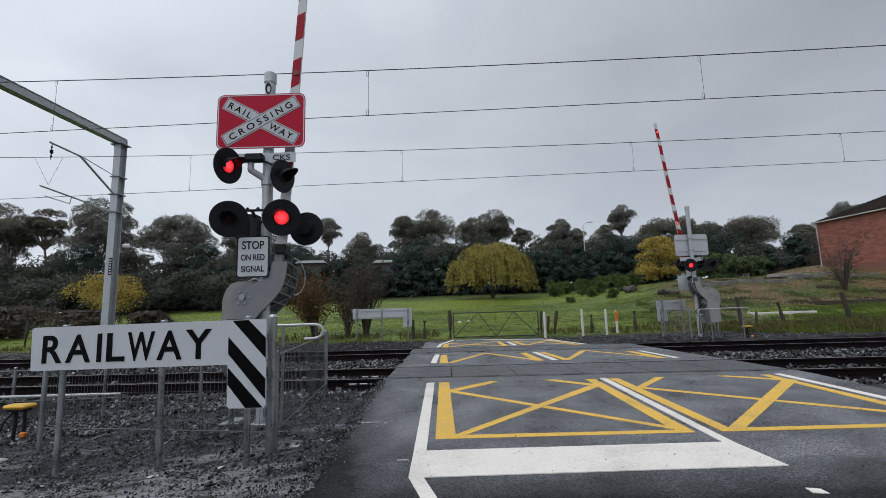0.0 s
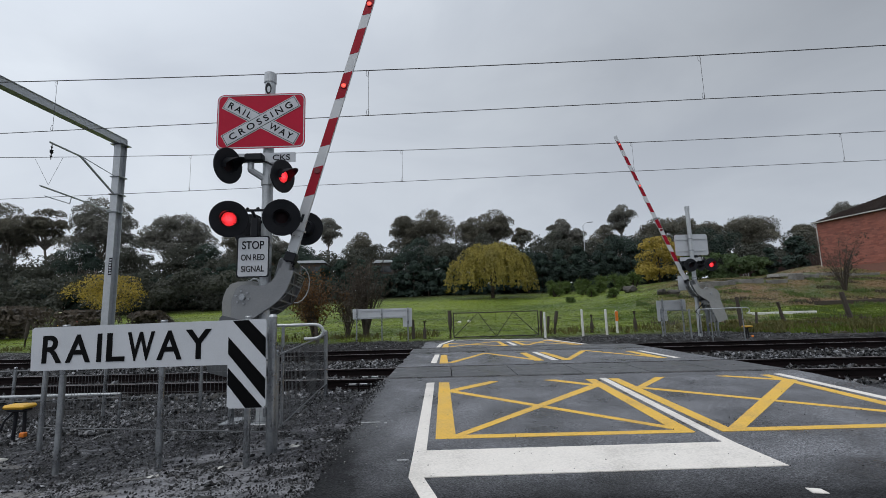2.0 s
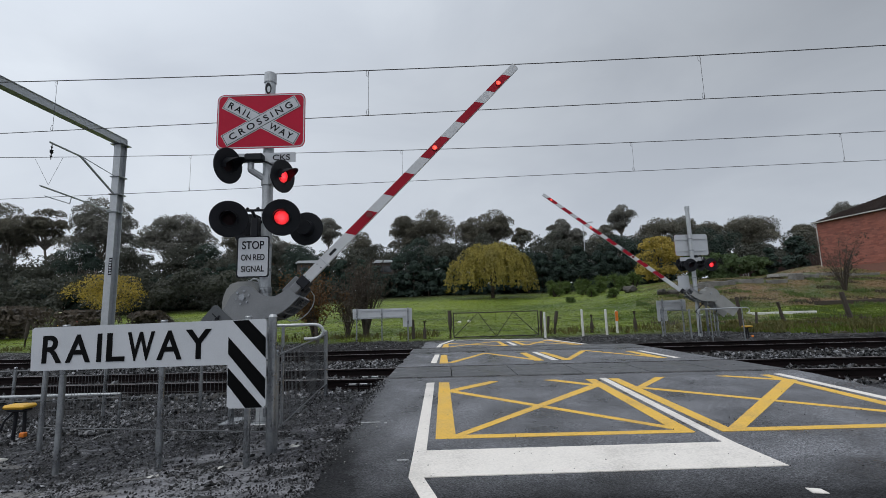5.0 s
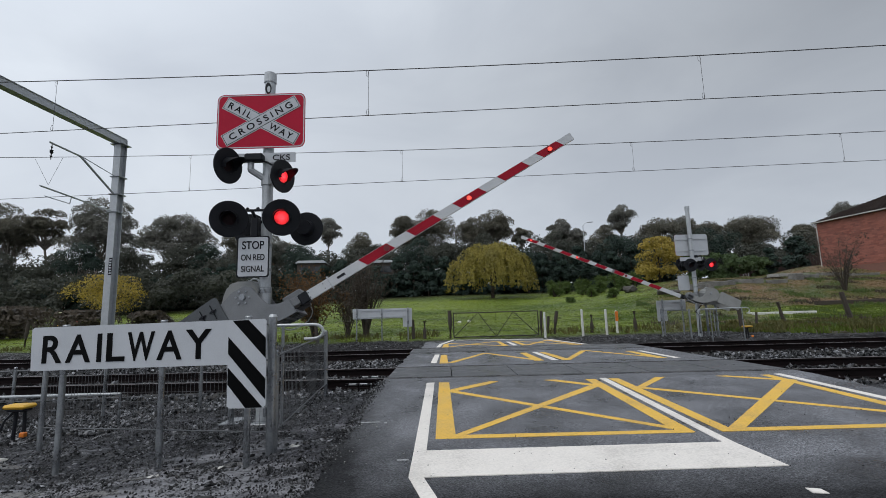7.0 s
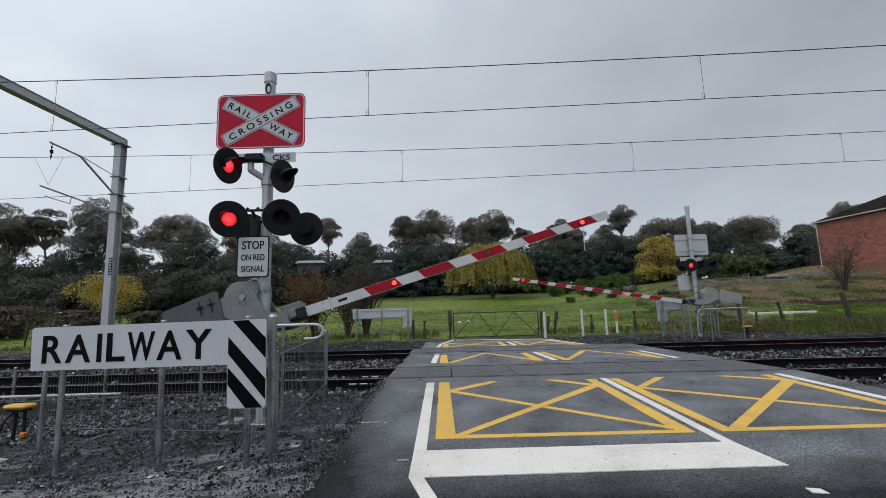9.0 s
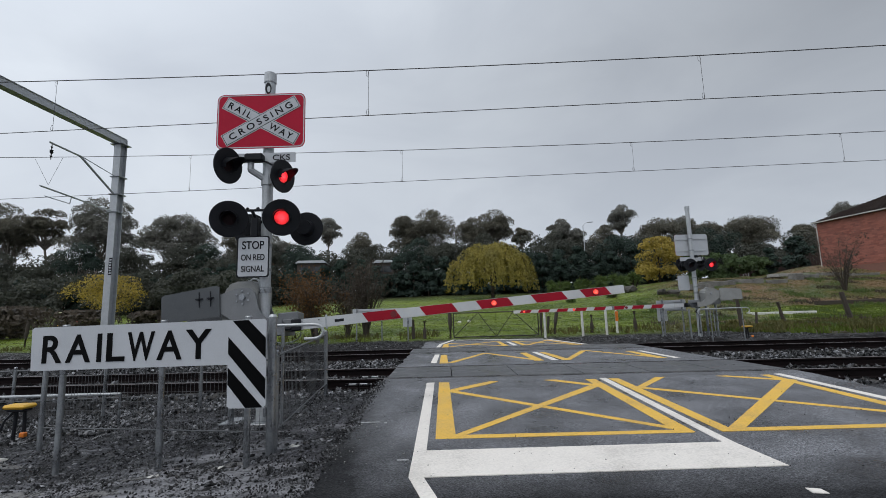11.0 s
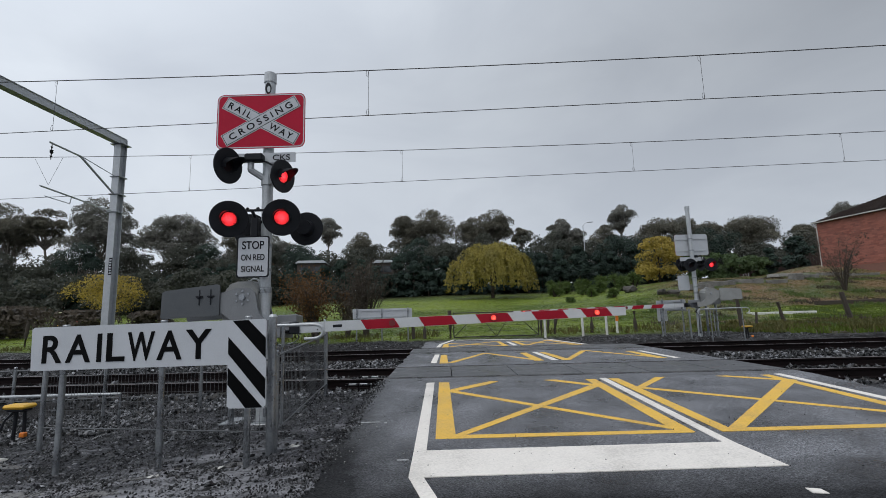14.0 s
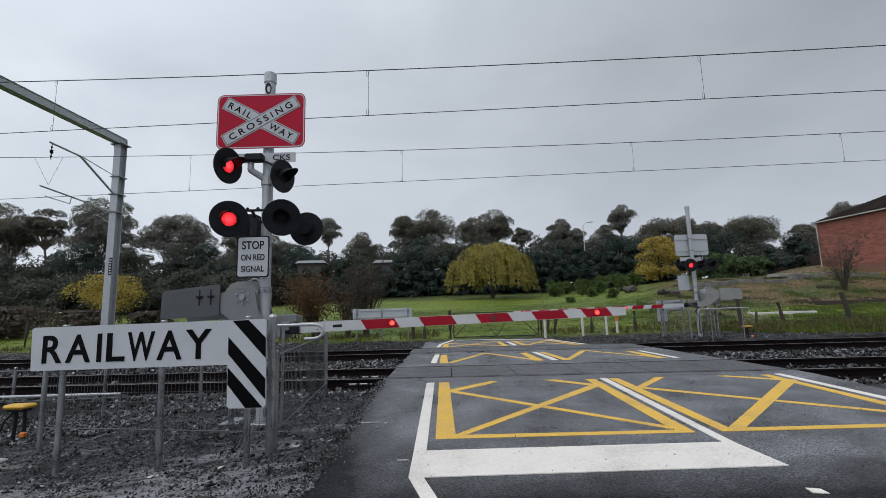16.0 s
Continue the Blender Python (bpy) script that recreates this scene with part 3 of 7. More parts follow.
def build_road():
    road = thing("road", UNIT, "wet dark asphalt road rising to a railway crossing", "road", kind="structure")

    def sheet(y0, y1, x0, x1, mat, name, label, wob=True, step=0.25):
        n = max(2, int((y1 - y0) / step))
        bm = bmesh.new()
        rows = []
        for j in range(n + 1):
            t = j / n
            row = []
            for side in range(9):
                k = side / 8
                xl = x0 + (0.09 * noise.noise((0, (y0 + (y1 - y0) * t) * 1.4, 5)) + 0.04 * noise.noise((9, (y0 + (y1 - y0) * t) * 5, 5)) if wob else 0)
                x = xl + (x1 - xl) * k
                y = y0 + (y1 - y0) * t + LEAN * x * smoothstep(5.5, 7.6, y0 + (y1 - y0) * t)
                row.append(bm.verts.new((x, y, road_z(y) + 0.0012 * noise.noise((x * 1.3, y * 1.3, 0)))))
            rows.append(row)
        for a, b in zip(rows[:-1], rows[1:]):
            for i in range(8):
                bm.faces.new((a[i], a[i + 1], b[i + 1], b[i]))
        r = bmesh.ops.extrude_face_region(bm, geom=bm.faces[:])
        for v in (g for g in r["geom"] if isinstance(g, bmesh.types.BMVert)):
            v.co.z -= 0.16
        bmesh.ops.recalc_face_normals(bm, faces=bm.faces[:])
        return part(name, bm, mat, road, label)
    sheet(-40, 8.28, ROAD_L, ROAD_R, M_ASPHALT, "approach", "wet dark grey asphalt", step=0.4)
    sheet(10.06, 13.56, ROAD_L + 0.06, ROAD_R, M_ASPHALT, "middle_strip", "wet dark grey asphalt")
    sheet(15.34, 18.9, ROAD_L + 0.3, ROAD_R - 1.6, M_ASPHALT, "far_approach", "wet dark grey asphalt")
    # panels between and beside the rails
    for y0, y1 in ((8.42, 9.92), (13.70, 15.20)):
        x = ROAD_L + 0.04
        while x < ROAD_R:
            w = min(1.18, ROAD_R - x)
            bm = bmesh.new()
            for c in ((x, y0), (x + w - 0.016, y0), (x + w - 0.016, y1), (x, y1)):
                bm.verts.new((c[0], c[1] + LEAN * c[0], 0.002))
            bm.verts.ensure_lookup_table()
            bm.faces.new(bm.verts[:])
            r = bmesh.ops.extrude_face_region(bm, geom=bm.faces[:])
            for v in (g for g in r["geom"] if isinstance(g, bmesh.types.BMVert)):
                v.co.z -= 0.15
            bmesh.ops.recalc_face_normals(bm, faces=bm.faces[:])
            panel = part("panel", bm, M_PANEL, road)
            for dx in (0.46, 0.60):
                hx, hy = x + w * dx, (y0 + y1) / 2
                bm = tube(bmesh.new(), (hx, hy + LEAN * hx, -0.02), (hx, hy + LEAN * hx, 0.0045), 0.022, seg=10)
                part("lifting_hole", bm, M_RUBBER, panel)
            x += 1.18
    # black flange seals along the rails
    for y0 in (8.295, 10.045, 13.575, 15.325):
        bm = bmesh.new()
        slab(bm, [(ROAD_L + 0.05, -0.12), (ROAD_R, -0.12), (ROAD_R, 0.004), (ROAD_L + 0.05, 0.004)], -0.012, 0.012, Matrix.Translation((0, y0, 0)) @ pose(0, 0, 0, 0, 0, math.degrees(math.atan(LEAN))))
        part("rubber_seal", bm, M_RUBBER, road)

    white = []
    yellow = []
    # edge line, kinked in front of the hold line
    white += [("edge_line", [(-0.335, 3.89), (-0.215, 3.89), (-0.205, 7.70), (-0.335, 7.70)]),
              ("edge_line", [(-0.335, 3.89), (-0.215, 3.89), (0.23, 2.4), (0.11, 2.4)]),
              ("edge_line", [(-0.365, 10.72), (-0.225, 10.72), (-0.185, 12.9), (-0.31, 12.9)]),
              ("edge_line", [(-0.33, 15.75), (-0.20, 15.75), (-0.12, 17.2), (-0.24, 17.2)]),
              ("edge_line", [(-0.24, 17.2), (-0.12, 17.2), (0.42, 19.9), (0.28, 19.9)]),
              ("hold_line", [(-0.216, 3.88), (2.76, 3.90), (2.70, 4.52), (-0.212, 4.52)]),
              ("centre_line", [(2.60, 4.50), (2.70, 4.52), (2.61, 7.66), (2.50, 7.66)]),
              ("centre_line", [(2.42, 10.62), (2.57, 10.62), (2.50, 12.75), (2.37, 12.75)]),
              ("centre_line", [(2.28, 15.6), (2.42, 15.6), (2.42, 17.6), (2.29, 17.6)]),
              ("edge_line", [(5.50, 5.2), (5.63, 5.2), (5.44, 7.60), (5.32, 7.60)]),
              ("edge_line", [(5.08, 10.35), (5.21, 10.35), (5.20, 12.3), (5.08, 12.3)]),
              ("edge_line", [(4.52, 15.1), (4.66, 15.1), (4.10, 18.6), (3.96, 18.6)]),
              ("cross_line", [(0.42, 19.45), (3.95, 18.55), (3.97, 18.75), (0.42, 19.7)]),
              ("paint_mark", [(-1.02, 5.50), (-0.80, 5.50), (-0.80, 5.53), (-1.02, 5.53)]), ("paint_mark", [(-0.47, 4.28), (-0.365, 4.28), (-0.365, 4.31), (-0.47, 4.31)]), ("paint_mark", [(-0.74, 5.47), (-0.71, 5.47), (-0.71, 5.50), (-0.74, 5.50)]),
              ("marker_patch", [(2.545, 3.395), (2.645, 3.375), (2.645, 3.45), (2.555, 3.475)])]
    # left box
    yellow += [("box_line", [(-0.135, 4.86), (0.075, 4.93), (0.035, 7.70), (-0.13, 7.72)]),
               ("box_line", [(-0.13, 4.86), (2.50, 4.83), (2.40, 4.93), (-0.13, 4.97)]),
               ("box_line", [(2.34, 4.84), (2.52, 4.84), (2.42, 7.62), (2.26, 7.62)]),
               ("box_line", [(0.01, 4.92), (0.14, 4.92), (2.43, 7.20), (2.33, 7.31)]),
               ("box_line", [(2.40, 4.90), (2.42, 5.00), (0.05, 7.12), (0.04, 6.98)]),
               ("box_line", [(0.04, 6.96), (0.06, 7.16), (0.72, 7.70), (0.84, 7.66), (0.62, 7.42)]),
               ("box_line", [(2.30, 7.05), (2.32, 7.2), (1.78, 7.66), (1.60, 7.66)])]
    # right box
    yellow += [("box_line", [(2.79, 4.84), (2.93, 4.84), (2.80, 7.62), (2.64, 7.62)]),
               ("box_line", [(2.79, 4.83), (5.45, 4.80), (5.45, 4.91), (2.79, 4.93)]),
               ("box_line", [(2.87, 4.90), (3.06, 4.90), (5.33, 7.11), (5.20, 7.22)]),
               ("box_line", [(5.42, 4.98), (5.42, 5.10), (2.80, 7.02), (2.80, 6.88)]),
               ("box_line", [(2.78, 6.92), (2.92, 6.92), (3.56, 7.62), (3.40, 7.62)]),
               ("box_line", [(5.24, 5.0), (5.40, 5.0), (5.22, 7.56), (5.08, 7.56)]),
               ("box_line", [(5.12, 7.10), (5.12, 7.24), (4.55, 7.58), (4.36, 7.58)])]
    # between the tracks
    yellow += [("box_line", [(-0.16, 10.62), (0.04, 10.62), (0.02, 12.75), (-0.14, 12.75)]),
               ("box_line", [(0.0, 10.66), (0.16, 10.66), (1.16, 12.95), (1.02, 12.95)]),
               ("box_line", [(2.12, 10.55), (2.18, 10.75), (1.16, 12.95), (1.02, 12.95)]),
               ("box_line", [(2.02, 10.62), (2.24, 10.62), (2.20, 12.70), (2.02, 12.70)]),
               ("box_line", [(2.66, 10.58), (2.86, 10.58), (2.72, 12.70), (2.56, 12.70)]),
               ("box_line", [(2.70, 10.62), (2.86, 10.62), (3.92, 12.9), (3.76, 12.9)]),
               ("box_line", [(4.86, 10.40), (4.90, 10.58), (3.92, 12.9), (3.76, 12.9)]),
               ("box_line", [(4.74, 10.42), (4.96, 10.42), (4.92, 12.3), (4.74, 12.3)])]
    # beyond the tracks
    yellow += [("box_line", [(-0.12, 15.6), (0.10, 15.6), (0.10, 17.2), (-0.08, 17.2)]),
               ("box_line", [(0.0, 15.7), (0.20, 15.7), (2.0, 18.0), (1.82, 18.0)]),
               ("box_line", [(1.9, 15.55), (2.08, 15.55), (0.12, 17.7), (0.04, 17.5)]),
               ("box_line", [(1.92, 15.5), (2.10, 15.5), (2.10, 17.9), (1.95, 17.9)]),
               ("box_line", [(2.58, 15.5), (2.76, 15.5), (2.68, 17.9), (2.52, 17.9)]),
               ("box_line", [(2.62, 15.5), (2.80, 15.5), (4.02, 17.9), (3.88, 17.9)]),
               ("box_line", [(4.24, 15.1), (4.42, 15.1), (2.70, 17.8), (2.56, 17.8)]),
               ("box_line", [(4.24, 15.0), (4.44, 15.0), (3.98, 18.0), (3.82, 18.0)])]
    for i, (name, poly) in enumerate(yellow):
        part(name, strip_faces(poly, 0.0025 + 0.0003 * (i % 9), 0.006), M_YELLOW_LINE, road, "yellow road paint")
    for i, (name, poly) in enumerate(white):
        part(name, strip_faces(poly, 0.0058 + 0.0003 * (i % 8), 0.009), M_FAINT if name == "paint_mark" else M_WHITE_LINE, road, "white road paint")


build_road()

# ---------------------------------------------------------------- railway tracks
TRACKS = ((8.37, 9.97), (13.63, 15.25))


def rail_run(y0, x0, x1, name, parent):
    prof = [(-0.075, -0.17), (0.075, -0.17), (0.075, -0.158), (0.012, -0.14), (0.010, -0.045), (0.035, -0.032), (0.035, -0.004),
            (0.028, 0.0), (-0.028, 0.0), (-0.035, -0.004), (-0.035, -0.032), (-0.010, -0.045), (-0.012, -0.14), (-0.075, -0.158)]
    bm = bmesh.new()
    a = [bm.verts.new((x0, y0 + LEAN * x0 + p, q)) for p, q in prof]
    b = [bm.verts.new((x1, y0 + LEAN * x1 + p, q)) for p, q in prof]
    n = len(prof)
    for i in range(n):
        f = bm.faces.new((a[i], b[i], b[(i + 1) % n], a[(i + 1) % n]))
        if i in (6, 7, 8):
            f.material_index = 1
    bm.faces.new(a[::-1])
    bm.faces.new(b)
    bmesh.ops.recalc_face_normals(bm, faces=bm.faces[:])
    ob = part(name, bm, M_RAIL, parent, "rusty steel rail with a polished head")
    ob.data.materials.append(M_RAILTOP)
    return ob


def build_tracks():
    ang = math.degrees(math.atan(LEAN))
    for near, far in TRACKS:
        tr = thing("railway_track", UNIT, "rusty steel rails on concrete sleepers in dark ballast", "railway track", "railway tracks", "structure")
        rail_run(near, -75, 75, "rail", tr)
        rail_run(far, -75, 75, "rail", tr)
        bm = bmesh.new()
        box(bm, (0, 0, 0), (0.24, 2.6, 0.2), bevel=0.03)
        me = None
        x = -40.0
        mid = (near + far) / 2
        while x < 42:
            if not ROAD_L - 0.1 < x < ROAD_R + 0.1:
                if me is None:
                    ob = part("sleeper", bm, M_SLEEPER, tr)
                    me = ob.data
                else:
                    ob = new("sleeper", me)
                    ob.parent = tr
                ob.matrix_local = pose(x, mid + LEAN * x, -0.275 + 0.006 * noise.noise((x, mid, 0)), 0, 0, ang)
            x += 0.62


build_tracks()


def stones(name, n, place, size, mat, label, seed, flat=0.7):
    """Broken stones strewn over an area, each its own small solid."""
    rng = np.random.default_rng(seed)
    base = np.array([(1, 0, 0), (0, 1, 0), (-1, 0, 0), (0, -1, 0), (0, 0, 1), (0, 0, -1)], float)
    tri = [(0, 1, 4), (1, 2, 4), (2, 3, 4), (3, 0, 4), (1, 0, 5), (2, 1, 5), (3, 2, 5), (0, 3, 5)]
    vs, fs = [], []
    k = 0
    while k < n:
        p = place(rng)
        if p is None:
            continue
        s = size * rng.uniform(0.55, 1.5)
        q = base * rng.uniform(0.65, 1.25, (6, 1)) * (s, s * rng.uniform(0.7, 1.0), s * flat)
        q += rng.normal(0, s * 0.16, (6, 3))
        a = rng.uniform(0, 6.283, 3)
        R = np.array(Euler(a if flat > 0.6 else (a[0] * 0.06, a[1] * 0.06, a[2])).to_matrix())
        vs.extend(map(tuple, q @ R.T + p))
        fs.extend((i + 6 * k, j + 6 * k, l + 6 * k) for i, j, l in tri)
        k += 1
    ob = raw(name, vs, fs, mat)
    tagged(ob, label, name.replace("_", " "), kind="stuff")


def ballast_spot(rng):
    y = rng.uniform(7.55, 16.4)
    x = rng.uniform(-1.0, 1.0)
    x = (ROAD_L - abs(x) ** 1.5 * 18) if x < 0 else (ROAD_R - 0.5 + abs(x) ** 1.5 * 18)
    yw = y + LEAN * x
    if ROAD_L - 0.05 < x < ROAD_R + 0.05:
        return None
    return (x, yw, ground_z(x, yw) + rng.uniform(0.0, 0.06))


stones("railway_ballast", 26000, ballast_spot, 0.045, M_STONE, "dark grey crushed stone ballast round the railway tracks", 4)


def shoulder_spot(rng):
    x, y = rng.uniform(-9.5, -2.5), rng.uniform(5.7, 7.7)
    edge = 6.9 + 0.34 * (x + 4.0) if x < -2.6 else 8.0
    if x < -1.1 * y or y < max(5.75, edge) + 0.35 * noise.noise((x * 1.6, y * 1.6, 31)):
        return None
    return (x, y, ground_z(x, y) + rng.uniform(-0.005, 0.03))


stones("ballast_shoulder", 8500, shoulder_spot, 0.034, M_STONE, "dark wet crushed stone spilled beside the railway track", 12)


def verge_spot(rng):
    x, y = rng.uniform(-8.0, -1.0), rng.uniform(2.2, 8.0)
    if x < -1.05 * y or noise.noise((x * 1.3, y * 1.3, 11)) < rng.uniform(-0.7, 0.5):
        return None
    return (x, y, ground_z(x, y) + 0.002)


stones("verge_gravel", 30000, verge_spot, 0.0095, M_SOILROCK, "small dark muddy stones strewn over the verge", 5)


def far_verge_spot(rng):
    x, y = rng.uniform(-16, 14), rng.uniform(16.5, 19.6)
    if -0.9 < x < 4.9:
        return None
    return (x, y, ground_z(x, y) + 0.003)


stones("far_gravel", 7000, far_verge_spot, 0.025, M_SOILROCK, "dark gravel beside the far railway track", 6)


def clod_spot(rng):
    x, y = rng.uniform(-8.0, -1.15), rng.uniform(2.4, 8.0)
    if noise.noise((x * 0.8, y * 0.8, 23)) < rng.uniform(-0.3, 0.5):
        return None
    return (x, y, ground_z(x, y) + 0.004)


stones("verge_clods", 3600, clod_spot, 0.019, M_SOILROCK, "dark lumps of earth and broken stone on the verge", 7, 0.62)


def rubble_spot(rng):
    x, y = rng.uniform(-8.0, -1.25), rng.uniform(2.6, 7.6)
    if x < -1.05 * y or noise.noise((x * 1.1, y * 2.3, 61)) < rng.uniform(-0.1, 0.55):
        return None
    return (x, y, ground_z(x, y) + 0.004)


stones("verge_rubble", 1000, rubble_spot, 0.028, M_SOILROCK, "dark wet flakes of broken stone lying on the verge", 17, 0.42)


def edge_spot(rng):
    y = rng.uniform(2.6, 8.1)
    x = ROAD_L + rng.normal(0.0, 0.05)
    return (x, y, max(road_z(y), ground_z(x, y)) + 0.003)


stones("asphalt_crumbs", 1500, edge_spot, 0.010, M_SOILROCK, "dark crumbs of broken asphalt along the road's edge", 8)


def grit_spot(rng):
    y = rng.uniform(3.0, 7.5)
    x = rng.uniform(ROAD_L + 0.1, 5.6)
    return (x, y, road_z(y) + 0.008)


stones("road_grit", 420, grit_spot, 0.0055, M_STONE, "scattered dark grit lying on the wet road", 13)


def chip_spot(rng):
    y = rng.uniform(4.2, 5.6)
    x = rng.uniform(ROAD_L + 0.05, ROAD_L + 0.75)
    return (x, y, road_z(y) + 0.003)


stones("pale_stone_chips", 34, chip_spot, 0.006, M_PALEROCK, "few small pale stone chips lying on the asphalt", 9)


def puddle(x, y, w, d, seed):
    """A shallow film of water that lies in the mud."""
    bm = bmesh.new()
    n = 26
    ring = []
    for i in range(n):
        a = 6.28318 * i / n
        k = 1 + 0.45 * noise.noise((math.cos(a) * 1.7 + seed, math.sin(a) * 1.7, seed * 3.3)) + 0.2 * noise.noise((math.cos(a) * 5 + seed, math.sin(a) * 5, 1))
        px, py = x + w * k * math.cos(a), y + d * k * math.sin(a)
        ring.append(bm.verts.new((px, py, ground_z(px, py) + 0.005)))
    c = bm.verts.new((x, y, ground_z(x, y) + 0.007))
    for i in range(n):
        bm.faces.new((c, ring[i], ring[(i + 1) % n]))
    r = bmesh.ops.extrude_face_region(bm, geom=bm.faces[:])
    for v in (g for g in r["geom"] if isinstance(g, bmesh.types.BMVert)):
        v.co.z -= 0.02
    bmesh.ops.recalc_face_normals(bm, faces=bm.faces[:])
    ob = part("puddle", bm, M_PUDDLE)
    tagged(ob, "thin pale film of muddy water on the verge", "puddle", "puddles")


M_PUDDLE = material("muddy_water_film", (0.16, 0.155, 0.15), (0.05, 0.048, 0.047), rough=0.33, scale=9.0, fine=50.0, bump=0.9, dist=0.03, rough_var=0.2, lo=0.42, hi=0.58)
for i, (x, y, w, d) in enumerate(((-2.85, 4.42, 0.22, 0.045), (-2.15, 4.55, 0.20, 0.06), (-3.1, 4.05, 0.3, 0.05), (-4.0, 4.35, 0.35, 0.12), (-3.3, 3.6, 0.35, 0.10), (-4.9, 5.2, 0.25, 0.09))):
    puddle(x, y, w, d, i + 1)

# ---------------------------------------------------------------- crossing signals with their booms
M_HOUSING = material("pale_machine_paint", (0.29, 0.295, 0.29), (0.21, 0.215, 0.21), rough=0.5, scale=5.0, bump=0.05)
KEYED = []      # (object, rows) for motions()


def flasher(parent, at, yaw, r, name="flasher", lit=True, pitch=0.0):
    """A round black board with a hooded red lamp; it faces -y before its turn. Returns the lamp's light source."""
    m = Matrix.Translation(at) @ pose(0, 0, 0, pitch, 0, yaw)
    bm = bmesh.new()
    n = 36
    rings = [(r, 0.0), (r, -0.012), (r * 0.97, -0.018), (r * 0.46, -0.012), (r * 0.43, 0.03), (r * 0.43, 0.05)]
    rows = [[bm.verts.new((q * math.cos(6.28318 * i / n), y, q * math.sin(6.28318 * i / n))) for i in range(n)] for q, y in rings]
    for a, b in zip(rows[:-1], rows[1:]):
        for i in range(n):
            bm.faces.new((a[i], a[(i + 1) % n], b[(i + 1) % n], b[i]))
    bm.faces.new(rows[-1])
    bm.faces.new(rows[0][::-1])
    # the can behind
    tube(bm, (0, 0.004, 0), (0, 0.13, 0), r * 0.5, r * 0.42, 20)
    bmesh.ops.recalc_face_normals(bm, faces=bm.faces[:])
    board = part(name, bm, M_BLACK, parent, "round black lamp board")
    board.matrix_local = m
    # hood: a half tube that slopes forward
    bm = bmesh.new()
    hr, depth = r * 0.45, r * 1.05
    ring = []
    for i in range(19):
        a = radians(-25 + 230 * i / 18)
        top = max(0.0, math.sin(a))
        d = depth * (0.30 + 0.70 * top)
        ring.append([(hr * k * math.cos(a), y, hr * k * math.sin(a)) for k, y in ((1.0, -0.010), (1.0, -d), (0.95, -d), (0.95, -0.010))])
    vs = [[bm.verts.new(p) for p in col] for col in ring]
    for a, b in zip(vs[:-1], vs[1:]):
        for j in range(4):
            bm.faces.new((a[j], a[(j + 1) % 4], b[(j + 1) % 4], b[j]))
    bm.faces.new(vs[0])
    bm.faces.new(vs[-1][::-1])
    bmesh.ops.recalc_face_normals(bm, faces=bm.faces[:])
    hood = part("hood", bm, M_BLACK, board)
    # unlit lens, a shallow dome
    bm = bmesh.new()
    dome = [(hr * 0.93 * math.cos(radians(e)), 0.012 - 0.02 * math.sin(radians(e))) for e in (0, 25, 50, 75)]
    rows = [[bm.verts.new((q * math.cos(6.28318 * i / 24), y, q * math.sin(6.28318 * i / 24))) for i in range(24)] for q, y in dome]
    for a, b in zip(rows[:-1], rows[1:]):
        for i in range(24):
            bm.faces.new((a[i], a[(i + 1) % 24], b[(i + 1) % 24], b[i]))
    bm.faces.new(rows[-1])
    bmesh.ops.recalc_face_normals(bm, faces=bm.faces[:])
    part("lens", bm, M_LENS, board, "dark red lens", smooth=True)
    if not lit:
        return None
    bm = bmesh.new()
    tube(bm, (0, -0.004, 0), (0, 0.004, 0), hr * 0.80, hr * 0.86, 24)
    return part("light_source", bm, M_GLOW, board, "glowing red diode disc")


